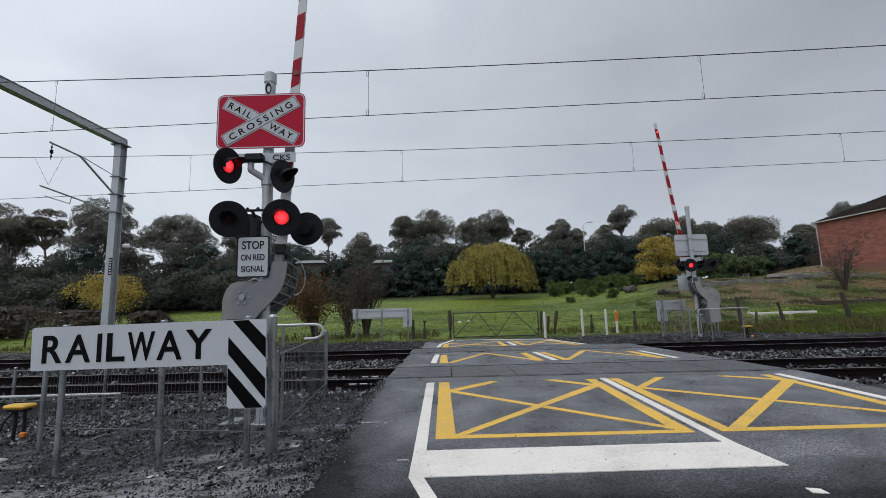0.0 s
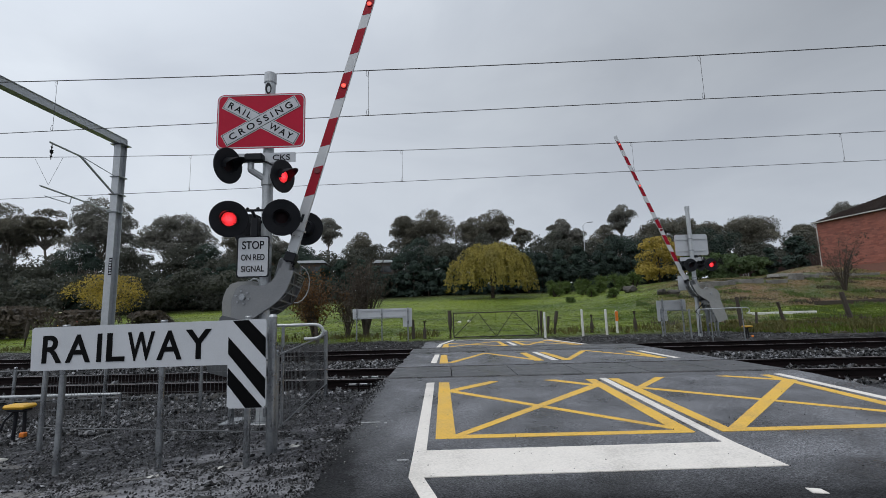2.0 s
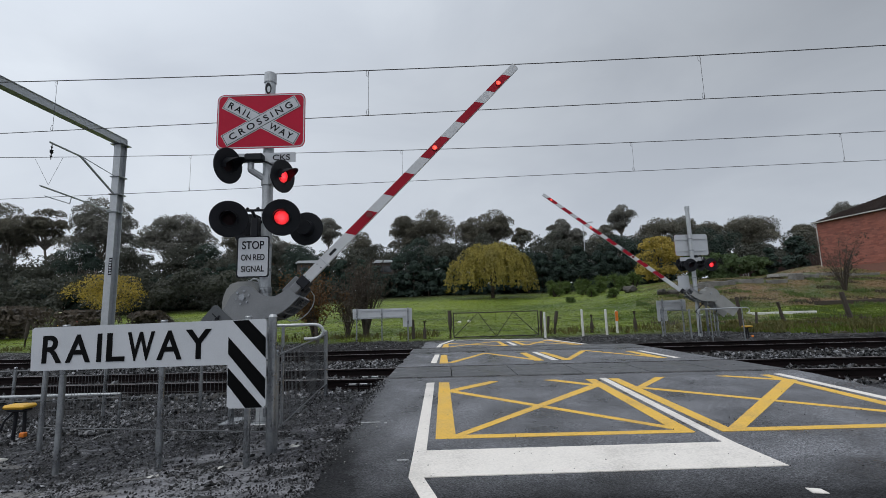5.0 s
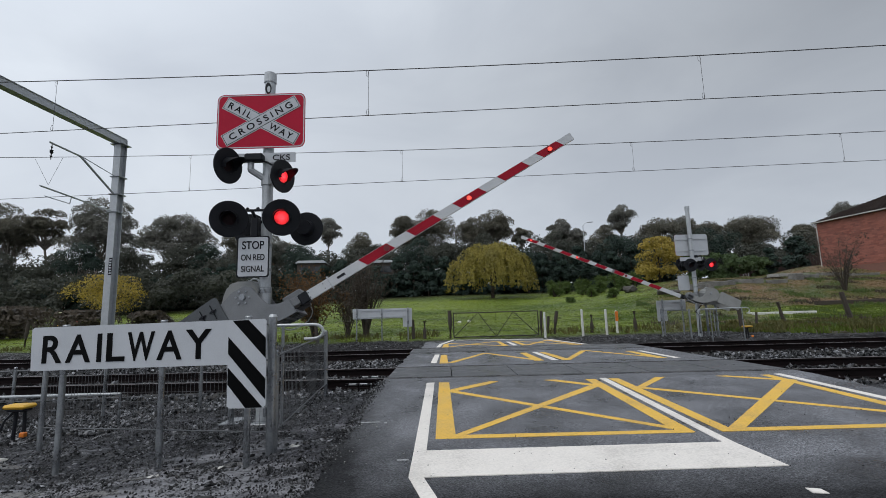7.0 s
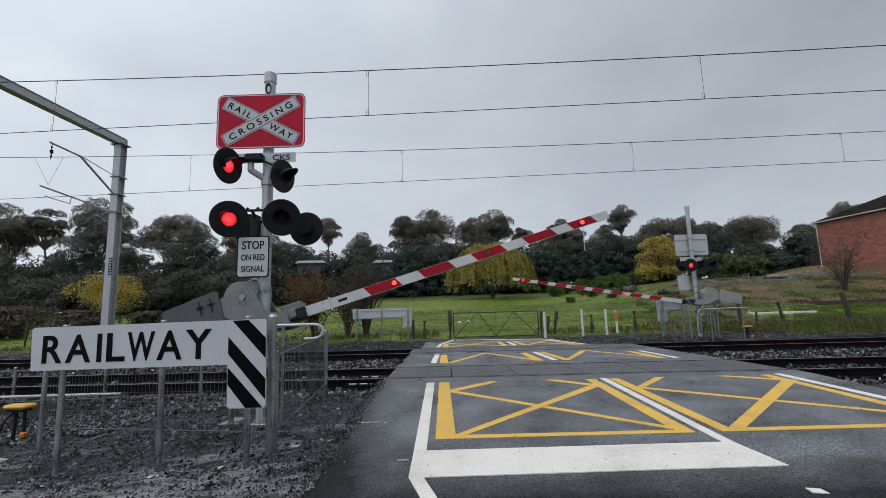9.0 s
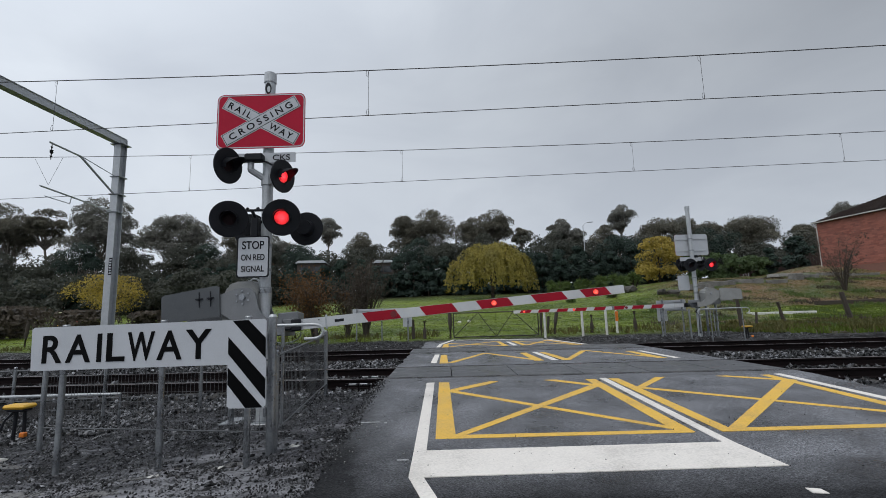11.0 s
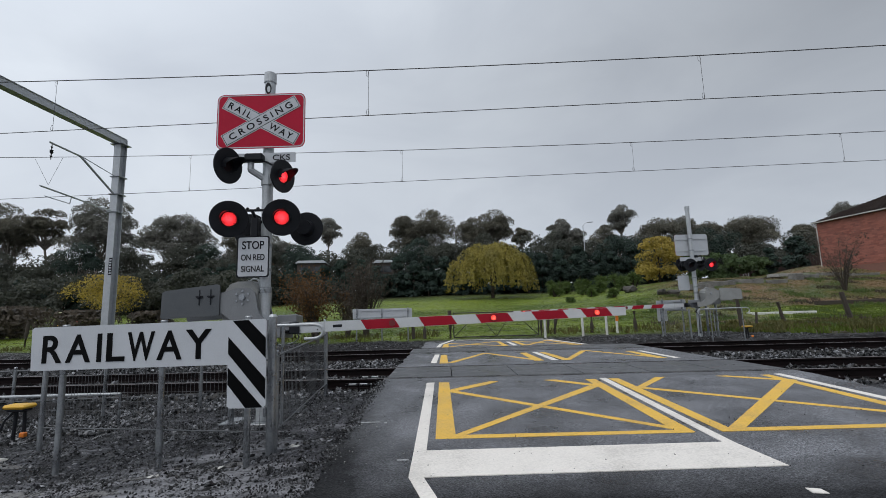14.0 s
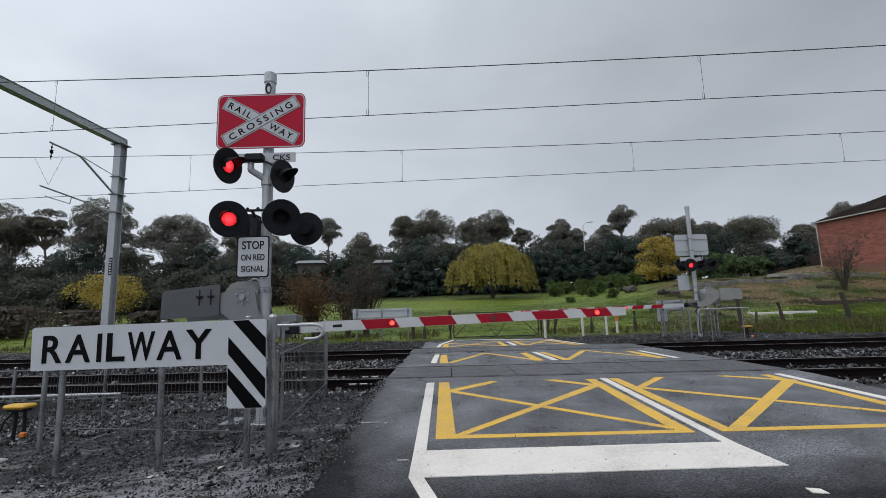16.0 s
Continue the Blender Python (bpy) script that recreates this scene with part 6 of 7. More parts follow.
def gum_tree(x, y, top, width, seed, mat=None, dense=1.0, base=None, label="tall grey-green gum tree behind the paddock", crown_low=0.42, lobes=20, flat=0.8, lobe=0.20):
    rng = np.random.default_rng(seed)
    z0 = (hill(x, y) if base is None else base) - 0.3
    H = top - z0
    root = thing("gum_tree", pose(x, y, z0), label, "tree", "gum trees")
    bm = bmesh.new()
    lean = rng.normal(0, 0.03, 2) * H
    r0 = 0.012 * H + 0.05
    half = min(0.5 * (1.0 - crown_low), 0.52 * width / H)
    mid_z = 1.0 - half
    fork = H * max(rng.uniform(0.26, 0.38), 1.0 - 2.05 * half)
    trunk = [(lean[0] * t * t, lean[1] * t * t, fork * t) for t in (0, 0.35, 0.7, 1.0)]
    tapered(bm, trunk, [r0, r0 * 0.8, r0 * 0.72, r0 * 0.66])
    centers = []
    for i in range(lobes):
        if i == 0:
            u = np.array([rng.uniform(-0.25, 0.25), 0.0, 0.80])
        else:
            u = unit(rng.normal(0, 1, (1, 3)) * (1.1, 1.0, 0.9))[0] * rng.uniform(0.35, 0.80)
            u[2] = max(u[2], -0.8)
        r = width * lobe * rng.uniform(0.72, 1.25)
        c = np.array([lean[0] + u[0] * width * 0.47, lean[1] + u[1] * width * 0.47, H * (mid_z + u[2] * half)])
        c[2] = min(c[2], H - r * flat * 1.02)
        centers.append((c, r))
    s = np.array(trunk[-1])
    for c, r in centers:
        mid = s * 0.5 + c * 0.5 + (0, 0, H * 0.02) + rng.normal(0, 0.02, 3) * H
        e = c + (0, 0, r * 0.2)
        tapered(bm, [tuple(s), tuple((s + mid) / 2 + rng.normal(0, 0.012, 3) * H), tuple(mid), tuple((mid + e) / 2), tuple(e)], [r0 * 0.42, r0 * 0.32, r0 * 0.24, r0 * 0.16, r0 * 0.04], 6)
    part("trunk", bm, M_BARK, root, "pale grey trunk and forking limbs")
    pts, outs = [], []
    for c, r in centers:
        p, o = cushion(c, (r, r, r * flat), int(1250 * dense), rng)
        pts.append(p)
        outs.append(o)
    p, o = np.concatenate(pts), np.concatenate(outs)
    v, f = leaf_mesh(p, 0.008 * width + 0.06, rng, 0.4, 0.5, o)
    add_leaves("crown", v, f, mat or M_GUM, root)
    return root


def bushy_tree(name, x, y, top, width, seed, mat, label, category="tree", group="", n=5200, size=0.34, low=0.06, cone=0.0, trunk_mat=None, z_base=None, slim=0.5):
    """A dense crown from close to the ground upwards: hedge conifers, shrubs, rounded trees."""
    rng = np.random.default_rng(seed)
    z0 = (ground_z(x, y) if z_base is None else z_base) - 0.1
    H = top - z0
    root = thing(name, pose(x, y, z0), label, category, group)
    bm = bmesh.new()
    r0 = 0.02 * H + 0.03
    tapered(bm, [(0, 0, 0), (0.01 * H, 0, H * 0.4), (0, 0.01 * H, H * 0.8)], [r0, r0 * 0.7, r0 * 0.2], 7)
    for i in range(7):
        az, z = rng.uniform(0, 6.283), rng.uniform(0.15, 0.6)
        tapered(bm, [(0, 0, H * z), (0.3 * width * math.cos(az), 0.3 * width * math.sin(az), H * (z + 0.2))], [r0 * 0.4, r0 * 0.1], 5)
    part("trunk", bm, trunk_mat or M_DARKBARK, root)
    k = max(16, int(width * 5))
    pts, outs = [], []
    for i in range(k):
        t = rng.uniform(0, 1)
        z = low + (0.95 - low) * t
        spread = (1 - cone * t) * (math.sqrt(max(0.05, 1 - (2 * t - 0.85) ** 2)) if cone < 0.4 else 1.0)
        az, q = rng.uniform(0, 6.283), rng.uniform(0.35, 1.0)
        r = width * rng.uniform(0.13, 0.22) * (1 - 0.5 * cone * t)
        p, o = cushion((width * 0.40 * spread * q * math.cos(az), width * 0.40 * spread * q * math.sin(az), H * z), (r, r, r * 0.85), n // k, rng)
        pts.append(p)
        outs.append(o)
    p, o = np.concatenate(pts), np.concatenate(outs)
    p[:, 2] = np.clip(p[:, 2], 0.05, H)
    v, f = leaf_mesh(p, size, rng, 0.2, slim, o)
    add_leaves("crown", v, f, mat, root)
    return root


def willow(name, x, y, top, width, seed, mat, label, fronds=170, leaves=52, size=0.20, hang=0.62, group=""):
    """A broad crown whose thin shoots arch over and hang down."""
    rng = np.random.default_rng(seed)
    z0 = ground_z(x, y) - 0.1
    H = top - z0
    root = thing(name, pose(x, y, z0), label, "tree", group)
    bm = bmesh.new()
    r0 = 0.28
    tapered(bm, [(0, 0, 0), (0.05, 0.02, H * 0.16), (0, 0, H * 0.32)], [r0, r0 * 0.85, r0 * 0.7], 9)
    pts = []
    for i in range(9):
        az = 6.283 * i / 9 + rng.uniform(-0.3, 0.3)
        rr = width * rng.uniform(0.15, 0.36)
        e = (rr * math.cos(az), rr * math.sin(az), H * rng.uniform(0.6, 0.88))
        tapered(bm, [(0, 0, H * 0.28), (e[0] * 0.4, e[1] * 0.4, H * 0.5), e], [r0 * 0.5, r0 * 0.3, r0 * 0.08], 6)
    part("trunk", bm, M_DARKBARK, root, "dark short trunk")
    outs = []
    az0, k0 = 0.0, 0.0
    for i in range(fronds):
        # shoots hang in bunches, each from the end of one bough
        if i % 6 == 0:
            az0, k0, hi0, low0 = rng.uniform(0, 6.283), math.sqrt(rng.uniform(0.02, 1)), rng.uniform(0.84, 1.0), rng.uniform(0.10, 0.34)
        az, k = az0 + rng.normal(0, 0.09), min(1.0, max(0.02, k0 + rng.normal(0, 0.05)))
        sx = width * 0.40 * k
        lobe = 1 + 0.16 * noise.noise((math.cos(az) * 1.6 + seed, math.sin(az) * 1.6, seed)) + 0.10 * noise.noise((math.cos(az) * 4 + seed, math.sin(az) * 4, 2))
        sx *= lobe
        top_z = H * (1.0 - 0.44 * k ** 2.0) * hi0
        out = width * rng.uniform(0.03, 0.12)
        length = H * hang * rng.uniform(0.5, 1.1) * (0.85 + 0.15 * k)
        t = np.sort(rng.uniform(0, 1, leaves)) ** 0.85
        rad = sx + out * np.sqrt(t)
        wob = rng.normal(0, 0.09, (leaves, 2))
        z = np.maximum(top_z - length * t ** 1.35, H * low0)
        pts.append(np.stack([rad * math.cos(az) + wob[:, 0], rad * math.sin(az) + wob[:, 1], z], 1))
        outs.append(np.stack([np.full(leaves, math.cos(az)) + wob[:, 0] * 4, np.full(leaves, math.sin(az)) + wob[:, 1] * 4, 1.1 - t], 1))
    p, o = cushion((0, 0, H * 0.60), (width * 0.30, width * 0.30, H * 0.30), fronds * 8, rng)
    pts.append(p)
    outs.append(o)
    v, f = leaf_mesh(np.concatenate(pts), size, rng, 1.6, 0.4, np.concatenate(outs))
    add_leaves("crown", v, f, mat, root)
    return root


def bare_bush(name, x, y, top, width, seed, label, leaves=0, mat=None, stems=9, size=0.09):
    rng = np.random.default_rng(seed)
    z0 = ground_z(x, y) - 0.05
    H = top - z0
    root = thing(name, pose(x, y, z0), label, "shrub", "bare shrubs")
    bm = bmesh.new()
    pts = []
    for i in range(stems):
        az, lean = rng.uniform(0, 6.283), width * rng.uniform(0.12, 0.5)
        hz = H * rng.uniform(0.65, 1.0)
        p0 = np.array([rng.normal(0, 0.05), rng.normal(0, 0.05), 0])
        p2 = np.array([lean * math.cos(az), lean * math.sin(az), hz])
        p1 = p0 * 0.5 + p2 * 0.5 - (0.15 * p2[0], 0.15 * p2[1], -0.03 * H)
        r = 0.011 * H
        tapered(bm, [tuple(p0), tuple(p1), tuple(p2)], [r, r * 0.6, r * 0.15], 5)
        for _ in range(7):
            t = rng.uniform(0.3, 0.95)
            s = p0 + (p2 - p0) * t
            e = s + (rng.normal(0, 0.12) * width, rng.normal(0, 0.12) * width, H * rng.uniform(0.06, 0.22))
            tapered(bm, [tuple(s), tuple(e)], [r * 0.35, r * 0.08], 4)
            pts.append(s + (e - s) * rng.uniform(0.3, 1.0, (max(1, leaves // (stems * 7)), 1)) + rng.normal(0, 0.06 * width, (max(1, leaves // (stems * 7)), 3)))
    part("branching", bm, M_DARKBARK, root, "thin bare stems")
    if leaves:
        v, f = leaf_mesh(np.concatenate(pts), size, rng, 0.3, 0.5)
        add_leaves("crown", v, f, mat, root)


def spiky_shrub(x, y, h, w, seed):
    """Rosettes of long stiff blades that stand out from short stems."""
    rng = np.random.default_rng(seed)
    z0 = ground_z(x, y) - 0.05
    root = thing("spiky_shrub", pose(x, y, z0), "mid-green spiky shrub with long stiff leaves", "shrub", "spiky shrubs")
    bm = bmesh.new()
    vs = []
    for j in range(9):
        c = np.array([rng.normal(0, 0.17) * w, rng.normal(0, 0.17) * w, h * rng.uniform(0.1, 0.62)])
        tapered(bm, [(c[0] * 0.4, c[1] * 0.4, 0), tuple(c)], [0.07, 0.05], 6)
        d = unit(rng.normal(0, 1, (120, 3)) + (0, 0, 0.75))
        ln = rng.uniform(0.22, 0.42, (120, 1)) * h
        b = unit(np.cross(d, rng.normal(0, 1, (120, 3)))) * 0.035
        tip = c + d * ln - np.array((0, 0, 0.12)) * ln
        mid = c + d * ln * 0.5
        vs.append(np.stack([c + d * 0.02, mid + b, tip, mid - b], 1).reshape(-1, 3))
    part("stem", bm, M_DARKBARK, root)
    v = np.concatenate(vs)
    v[:, 2] = np.maximum(v[:, 2], 0.02)
    add_leaves("crown", v, np.arange(len(v)).reshape(-1, 4), M_SHRUB, root)


def build_planting():
    # gum trees on the skyline: x, y, top, width
    gums = [(-106.3, 110, 31.9, 16.5, 0), (-98.0, 112, 30.2, 10, 0), (-85.0, 108, 32.4, 19, 1), (-66.8, 112, 27.8, 19, 1), (-54.3, 116, 23.8, 10.4, 0), (-45.5, 118, 23.5, 13.5, 1),
            (-30.8, 118, 27.5, 7.4, 1), (-21.0, 114, 22.4, 9.0, 0), (-11.0, 112, 25.9, 10.0, 0), (-3.7, 116, 28.6, 14.6, 0), (7.5, 112, 25.1, 9.4, 0), (13.4, 116, 27.9, 11.2, 0),
            (21.6, 118, 23.3, 5.6, 0), (30.4, 118, 25.4, 9.8, 1), (34.9, 116, 22.3, 5.8, 1), (38.7, 110, 21.7, 8.0, 0), (50.5, 125, 30.3, 8.0, 1), (56.5, 116, 24.5, 11.5, 0),
            (65.0, 118, 25.1, 8.2, 0), (69.6, 114, 22.9, 9.2, 0), (73.8, 106, 21.8, 14.6, 0), (87.0, 108, 20.1, 9.8, 0), (114.2, 125, 29.2, 7.4, 1), (-120, 112, 31, 16, 1)]
    for i, (x, y, top, w, k) in enumerate(gums):
        airy = x < -80 or k
        gum_tree(x, y, top, w, 100 + i, M_GUM2 if k else M_GUM, lobes=30 if airy else 26, crown_low=0.40, flat=0.76 if airy else 0.82, lobe=0.205 if w < 9 else 0.16 if airy else 0.20, dense=0.8)
    # trees that fill the wood beneath them, lower and darker
    rng = random.Random(8)
    x = -118.0
    i = 0
    while x < 100:
        y = rng.uniform(90, 100)
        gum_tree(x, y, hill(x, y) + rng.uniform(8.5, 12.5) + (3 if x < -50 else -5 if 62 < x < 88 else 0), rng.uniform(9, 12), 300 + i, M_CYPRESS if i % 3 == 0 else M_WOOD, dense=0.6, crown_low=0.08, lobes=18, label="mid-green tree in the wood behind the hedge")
        x += rng.uniform(6.0, 8.5)
        i += 1
    # dark conifer hedge along the paddock
    x = -84.0
    i = 0
    while x < 36:
        y = 76 + rng.uniform(-1.0, 1.2) - (2.0 if x > 20 else 0)
        top = lerp_table(x, [(-62, 8.5), (-36, 10.1), (-8, 10.3), (15, 10.3), (26, 11.2), (36, 12.4)]) + rng.uniform(-1.0, 0.9)
        bushy_tree("hedge_conifer", x, y, top, rng.uniform(4.4, 5.6), 500 + i, M_CYPRESS, "dark green conifer in a tall hedge along the paddock", group="hedge conifers", n=6000, size=0.21, low=0.02, cone=0.35, slim=0.4)
        x += rng.uniform(2.5, 3.2)
        i += 1
    # low dark growth at the hedge's foot
    x = -60.0
    i = 0
    while x < 40:
        y = 79.5 + rng.uniform(-0.8, 0.8)
        bushy_tree("hedge_shrub", x, y, hill(x, y) + rng.uniform(3.2, 4.4), rng.uniform(4.6, 5.8), 700 + i, M_CYPRESS, "low dark evergreen shrub at the foot of the hedge", group="hedge shrubs", n=1700, size=0.27, low=0.0, cone=0.1, slim=0.6)
        x += rng.uniform(2.4, 3.0)
        i += 1
    willow("weeping_tree", 6.4, 60, 11.1, 12.9, 21, M_WILLOW, "broad weeping tree with yellow-green autumn leaves on the grass", fronds=420, leaves=44, size=0.155)
    bushy_tree("golden_tree", -45.2, 61, 7.5, 9.3, 22, M_GOLD, "small golden autumn tree before the dark wood", n=6500, size=0.13, low=0.20)
    bushy_tree("golden_tree", 29.6, 62, 10.6, 7.0, 23, M_GOLD, "golden autumn tree beyond the far signal", n=6500, size=0.16, low=0.05)
    # spiky shrubs at the foot of the slope
    for i, (x, y, h, w) in enumerate([(15.0, 63, 2.4, 2.4), (17.0, 63, 2.2, 2.4), (17.1, 56.4, 2.3, 2.7), (19.3, 56.6, 2.5, 2.4), (20.4, 52.3, 2.6, 3.0), (15.6, 42.1, 1.1, 1.5), (12.2, 44.4, 0.9, 1.3), (18.8, 55, 1.9, 2.0), (22.0, 53, 2.3, 2.2), (16.2, 50, 1.3, 1.6), (14.2, 58, 1.9, 2.0)]):
        spiky_shrub(x, y, h, w, 700 + i)
    for i, (x, y, top, w) in enumerate([(30.5, 55, 7.4, 3.4), (33.2, 56, 7.7, 3.8), (36.0, 56.5, 7.5, 3.8), (38.6, 57, 7.2, 3.6), (41.0, 58, 7.0, 3.2), (46.5, 60, 9.5, 3.6), (42.0, 58, 8.2, 2.4), (49, 62, 10.2, 4)]):
        bushy_tree("garden_hedge_shrub", x, y, top, w, 740 + i, M_BANK if i < 5 else M_CYPRESS, "dense green shrub at the top of the slope", "shrub", "garden shrubs", n=2000, size=0.2, low=0.02)
    # thicket near the tracks
    bare_bush("autumn_shrub", -6.4, 22.5, 3.2, 3.6, 31, "brown autumn shrub with few leaves beside the track", 4200, M_RUST, 26, 0.06)
    bare_bush("autumn_shrub", -5.0, 23.5, 3.1, 2.8, 32, "brown autumn shrub with few leaves beside the track", 2400, M_SCRUB, 22, 0.055)
    bare_bush("bare_shrub", -3.9, 22.6, 4.1, 2.6, 33, "tall bare twiggy shrub beside the track", 2200, M_SCRUB, 30, 0.05)
    bare_bush("bare_shrub", -4.7, 22.0, 2.2, 1.6, 34, "bare twiggy shrub beside the track", 200, M_SCRUB, 9, 0.06)
    bare_bush("bare_shrub", 32.0, 36.3, 6.4, 4.4, 35, "bare brown shrub on the slope below the brick house", 1300, M_SCRUB, 13, 0.07)
    for i, (x, y, top, w) in enumerate([(-28.5, 29, 2.2, 5.5), (-24.5, 31, 2.0, 4.6), (-33, 33, 2.3, 5.5), (-38, 40, 2.8, 6), (-22, 34, 1.9, 3.6), (-31, 26, 1.2, 3.4)]):
        bushy_tree("scrub_bush", x, y, top, w, 760 + i, M_SCRUB, "tangled brown scrub bush beside the railway", "shrub", "scrub bushes", n=2600, size=0.15, low=0.01)


build_planting()


def far_wood():
    """The leafy mass of the wood behind the single trees."""
    rng = np.random.default_rng(77)
    pts, outs = [], []
    for i in range(620):
        x = rng.uniform(-135, 110)
        y = rng.uniform(96, 124)
        h = lerp_table(x, [(-135, 12), (-60, 11), (-45, 10), (30, 11.5), (60, 10.5), (80, 8), (110, 7)]) * rng.uniform(0.2, 0.9)
        r = rng.uniform(2.0, 3.4)
        p, o = cushion((x, y, hill(x, y) + h - 1.0), (r, r, r * 0.8), 260, rng)
        pts.append(p)
        outs.append(o)
    v, f = leaf_mesh(np.concatenate(pts), 0.30, rng, 0.3, 0.5, np.concatenate(outs))
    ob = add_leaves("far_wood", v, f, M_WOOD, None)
    tagged(ob, "grey-green mass of leaves of the wood on the hill", "wood", kind="stuff")
    pts, outs = [], []
    for i in range(200):
        x = rng.uniform(-85, -28)
        y = rng.uniform(64, 78) - 0.08 * (x + 28)
        h = rng.uniform(0.3, 5.5)
        r = rng.uniform(1.2, 2.2)
        p, o = cushion((x, y, hill(x, y) + h), (r, r, r * 0.8), 240, rng)
        pts.append(p)
        outs.append(o)
    v, f = leaf_mesh(np.concatenate(pts), 0.22, rng, 0.3, 0.5, np.concatenate(outs))
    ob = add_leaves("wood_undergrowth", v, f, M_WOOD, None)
    tagged(ob, "dark green undergrowth at the edge of the wood", "undergrowth", kind="stuff")


far_wood()


def tufts(name, n, area, height, mat, label, seed, keep=None):
    rng = np.random.default_rng(seed)
    vs, fs = [], []
    while len(fs) < n:
        x, y = rng.uniform(*area[0]), rng.uniform(*area[1])
        if keep and not keep(x, y):
            continue
        z = ground_z(x, y)
        h = height * rng.uniform(0.4, 1.3)
        az = rng.uniform(0, 6.283)
        w = h * 0.16
        lx, ly = rng.normal(0, 0.35, 2) * h
        dx, dy = w * math.cos(az), w * math.sin(az)
        k = len(vs)
        vs += [(x - dx, y - dy, z - 0.01), (x + dx, y + dy, z - 0.01), (x + lx * 0.5 + dx * 0.6, y + ly * 0.5 + dy * 0.6, z + h * 0.7), (x + lx, y + ly, z + h)]
        fs.append((k, k + 1, k + 2, k + 3))
    tagged(raw(name, vs, fs, mat), label, "grass", kind="stuff")


tufts("paddock_grass", 42000, ((-22, 14), (20.6, 40)), 0.055, M_GRASS, "short bright green paddock grass", 51, lambda x, y: x < 0.42 * y + 1 and random.random() < 22 / y)
tufts("verge_grass", 3000, ((-24, 26), (21.0, 23)), 0.2, M_DRYGRASS, "long straggling grass along the paddock fence", 52, lambda x, y: not -0.3 < x < 4.6 and noise.noise((x * 0.6, y * 0.6, 2)) > -0.1)
tufts("slope_grass", 24000, ((9, 40), (20.5, 46)), 0.075, M_DRYGRASS, "rough dry grass on the slope", 53, lambda x, y: x > 0.42 * y)
tufts("bank_grass", 5000, ((11.5, 30), (16.7, 22)), 0.17, M_GRASS, "unkempt green grass on the bank beside the rails", 55, lambda x, y: y > 19.0 - 0.9 * min(2.4, max(0.0, x - 11.5)) and noise.noise((x * 0.7, y * 0.9, 9)) > 0.0)
tufts("bank_dry_grass", 17000, ((11.5, 30), (16.8, 23)), 0.22, M_DRYGRASS, "unkempt straw-coloured grass on the bank", 56, lambda x, y: y > 19.3 - 0.9 * min(2.4, max(0.0, x - 11.5)) and noise.noise((x * 0.5, y * 0.7, 19)) > 0.0)
tufts("slope_green_grass", 16000, ((9, 34), (20.0, 40)), 0.08, M_GRASS, "rough green grass on the slope", 54, lambda x, y: x > 0.36 * y and noise.noise((x * 0.25, y * 0.25, 6)) > 0.0)

tufts("lawn_grass", 22000, ((20, 36), (25.2, 30.9)), 0.085, M_GRASS, "bright green grass on the level strip below the slope", 61, lambda x, y: x > 0.76 * y)
tufts("weed_clumps", 6000, ((11, 42), (20.5, 47)), 0.18, M_SCRUB, "brown weeds in clumps on the rough slope", 57, lambda x, y: x > 0.45 * y and noise.noise((x * 0.55, y * 0.55, 31)) > 0.32)
tufts("green_weed_clumps", 8000, ((11, 42), (20.5, 47)), 0.18, M_SHRUB, "green weeds in clumps on the rough slope", 58, lambda x, y: x > 0.42 * y and noise.noise((x * 0.5, y * 0.5, 47)) > 0.30)

# ---------------------------------------------------------------- paddock gate, posts and fences


def paddock_gate():
    root = thing("paddock_gate", pose(0, 20.8, 0), "dark tubular steel paddock gate with crossed braces, closed", "gate")
    x0, x1, z0, z1 = 0.38, 4.22, 0.06, 1.14
    bm = pipe(bmesh.new(), [(x0, 0, z0), (x1, 0, z0), (x1, 0, z1), (x0, 0, z1), (x0, 0, z0)], 0.024)
    part("gate_frame", bm, M_WIRE, root)
    for a, b in (((x0, z0), (1.5, z1)), ((1.5, z1), (2.3, z0)), ((2.3, z0), (3.1, z1)), ((3.1, z1), (x1, z0))):
        bm = tube(bmesh.new(), (a[0], 0, a[1]), (b[0], 0, b[1]), 0.016, seg=6)
        part("brace", bm, M_WIRE, root)
    for z in (0.30, 0.55, 0.82):
        bm = tube(bmesh.new(), (x0, 0, z), (x1, 0, z), 0.005, seg=5)
        part("strand", bm, M_WIRE, root)
    bm = bmesh.new()
    tube(bm, (2.3, 0, z0), (2.3, 0, z1), 0.008, seg=6)
    part("upright", bm, M_WIRE, root)


paddock_gate()


def timber_post(x, y, h, r=0.08, lean=(0, 0), label="weathered dark timber fence post in the grass"):
    z = ground_z(x, y)
    root = thing("fence_post", pose(x, y, z, lean[0], lean[1], 0), label, "fence post", "timber fence posts")
    bm = bmesh.new()
    rng = random.Random(int(x * 100))
    tapered(bm, [(0, 0, -0.2), (rng.uniform(-.01, .01), 0, h * 0.5), (rng.uniform(-.02, .02), 0, h)], [r, r * 0.95, r * 0.88], 8)
    part("timber", bm, M_TIMBER, root)


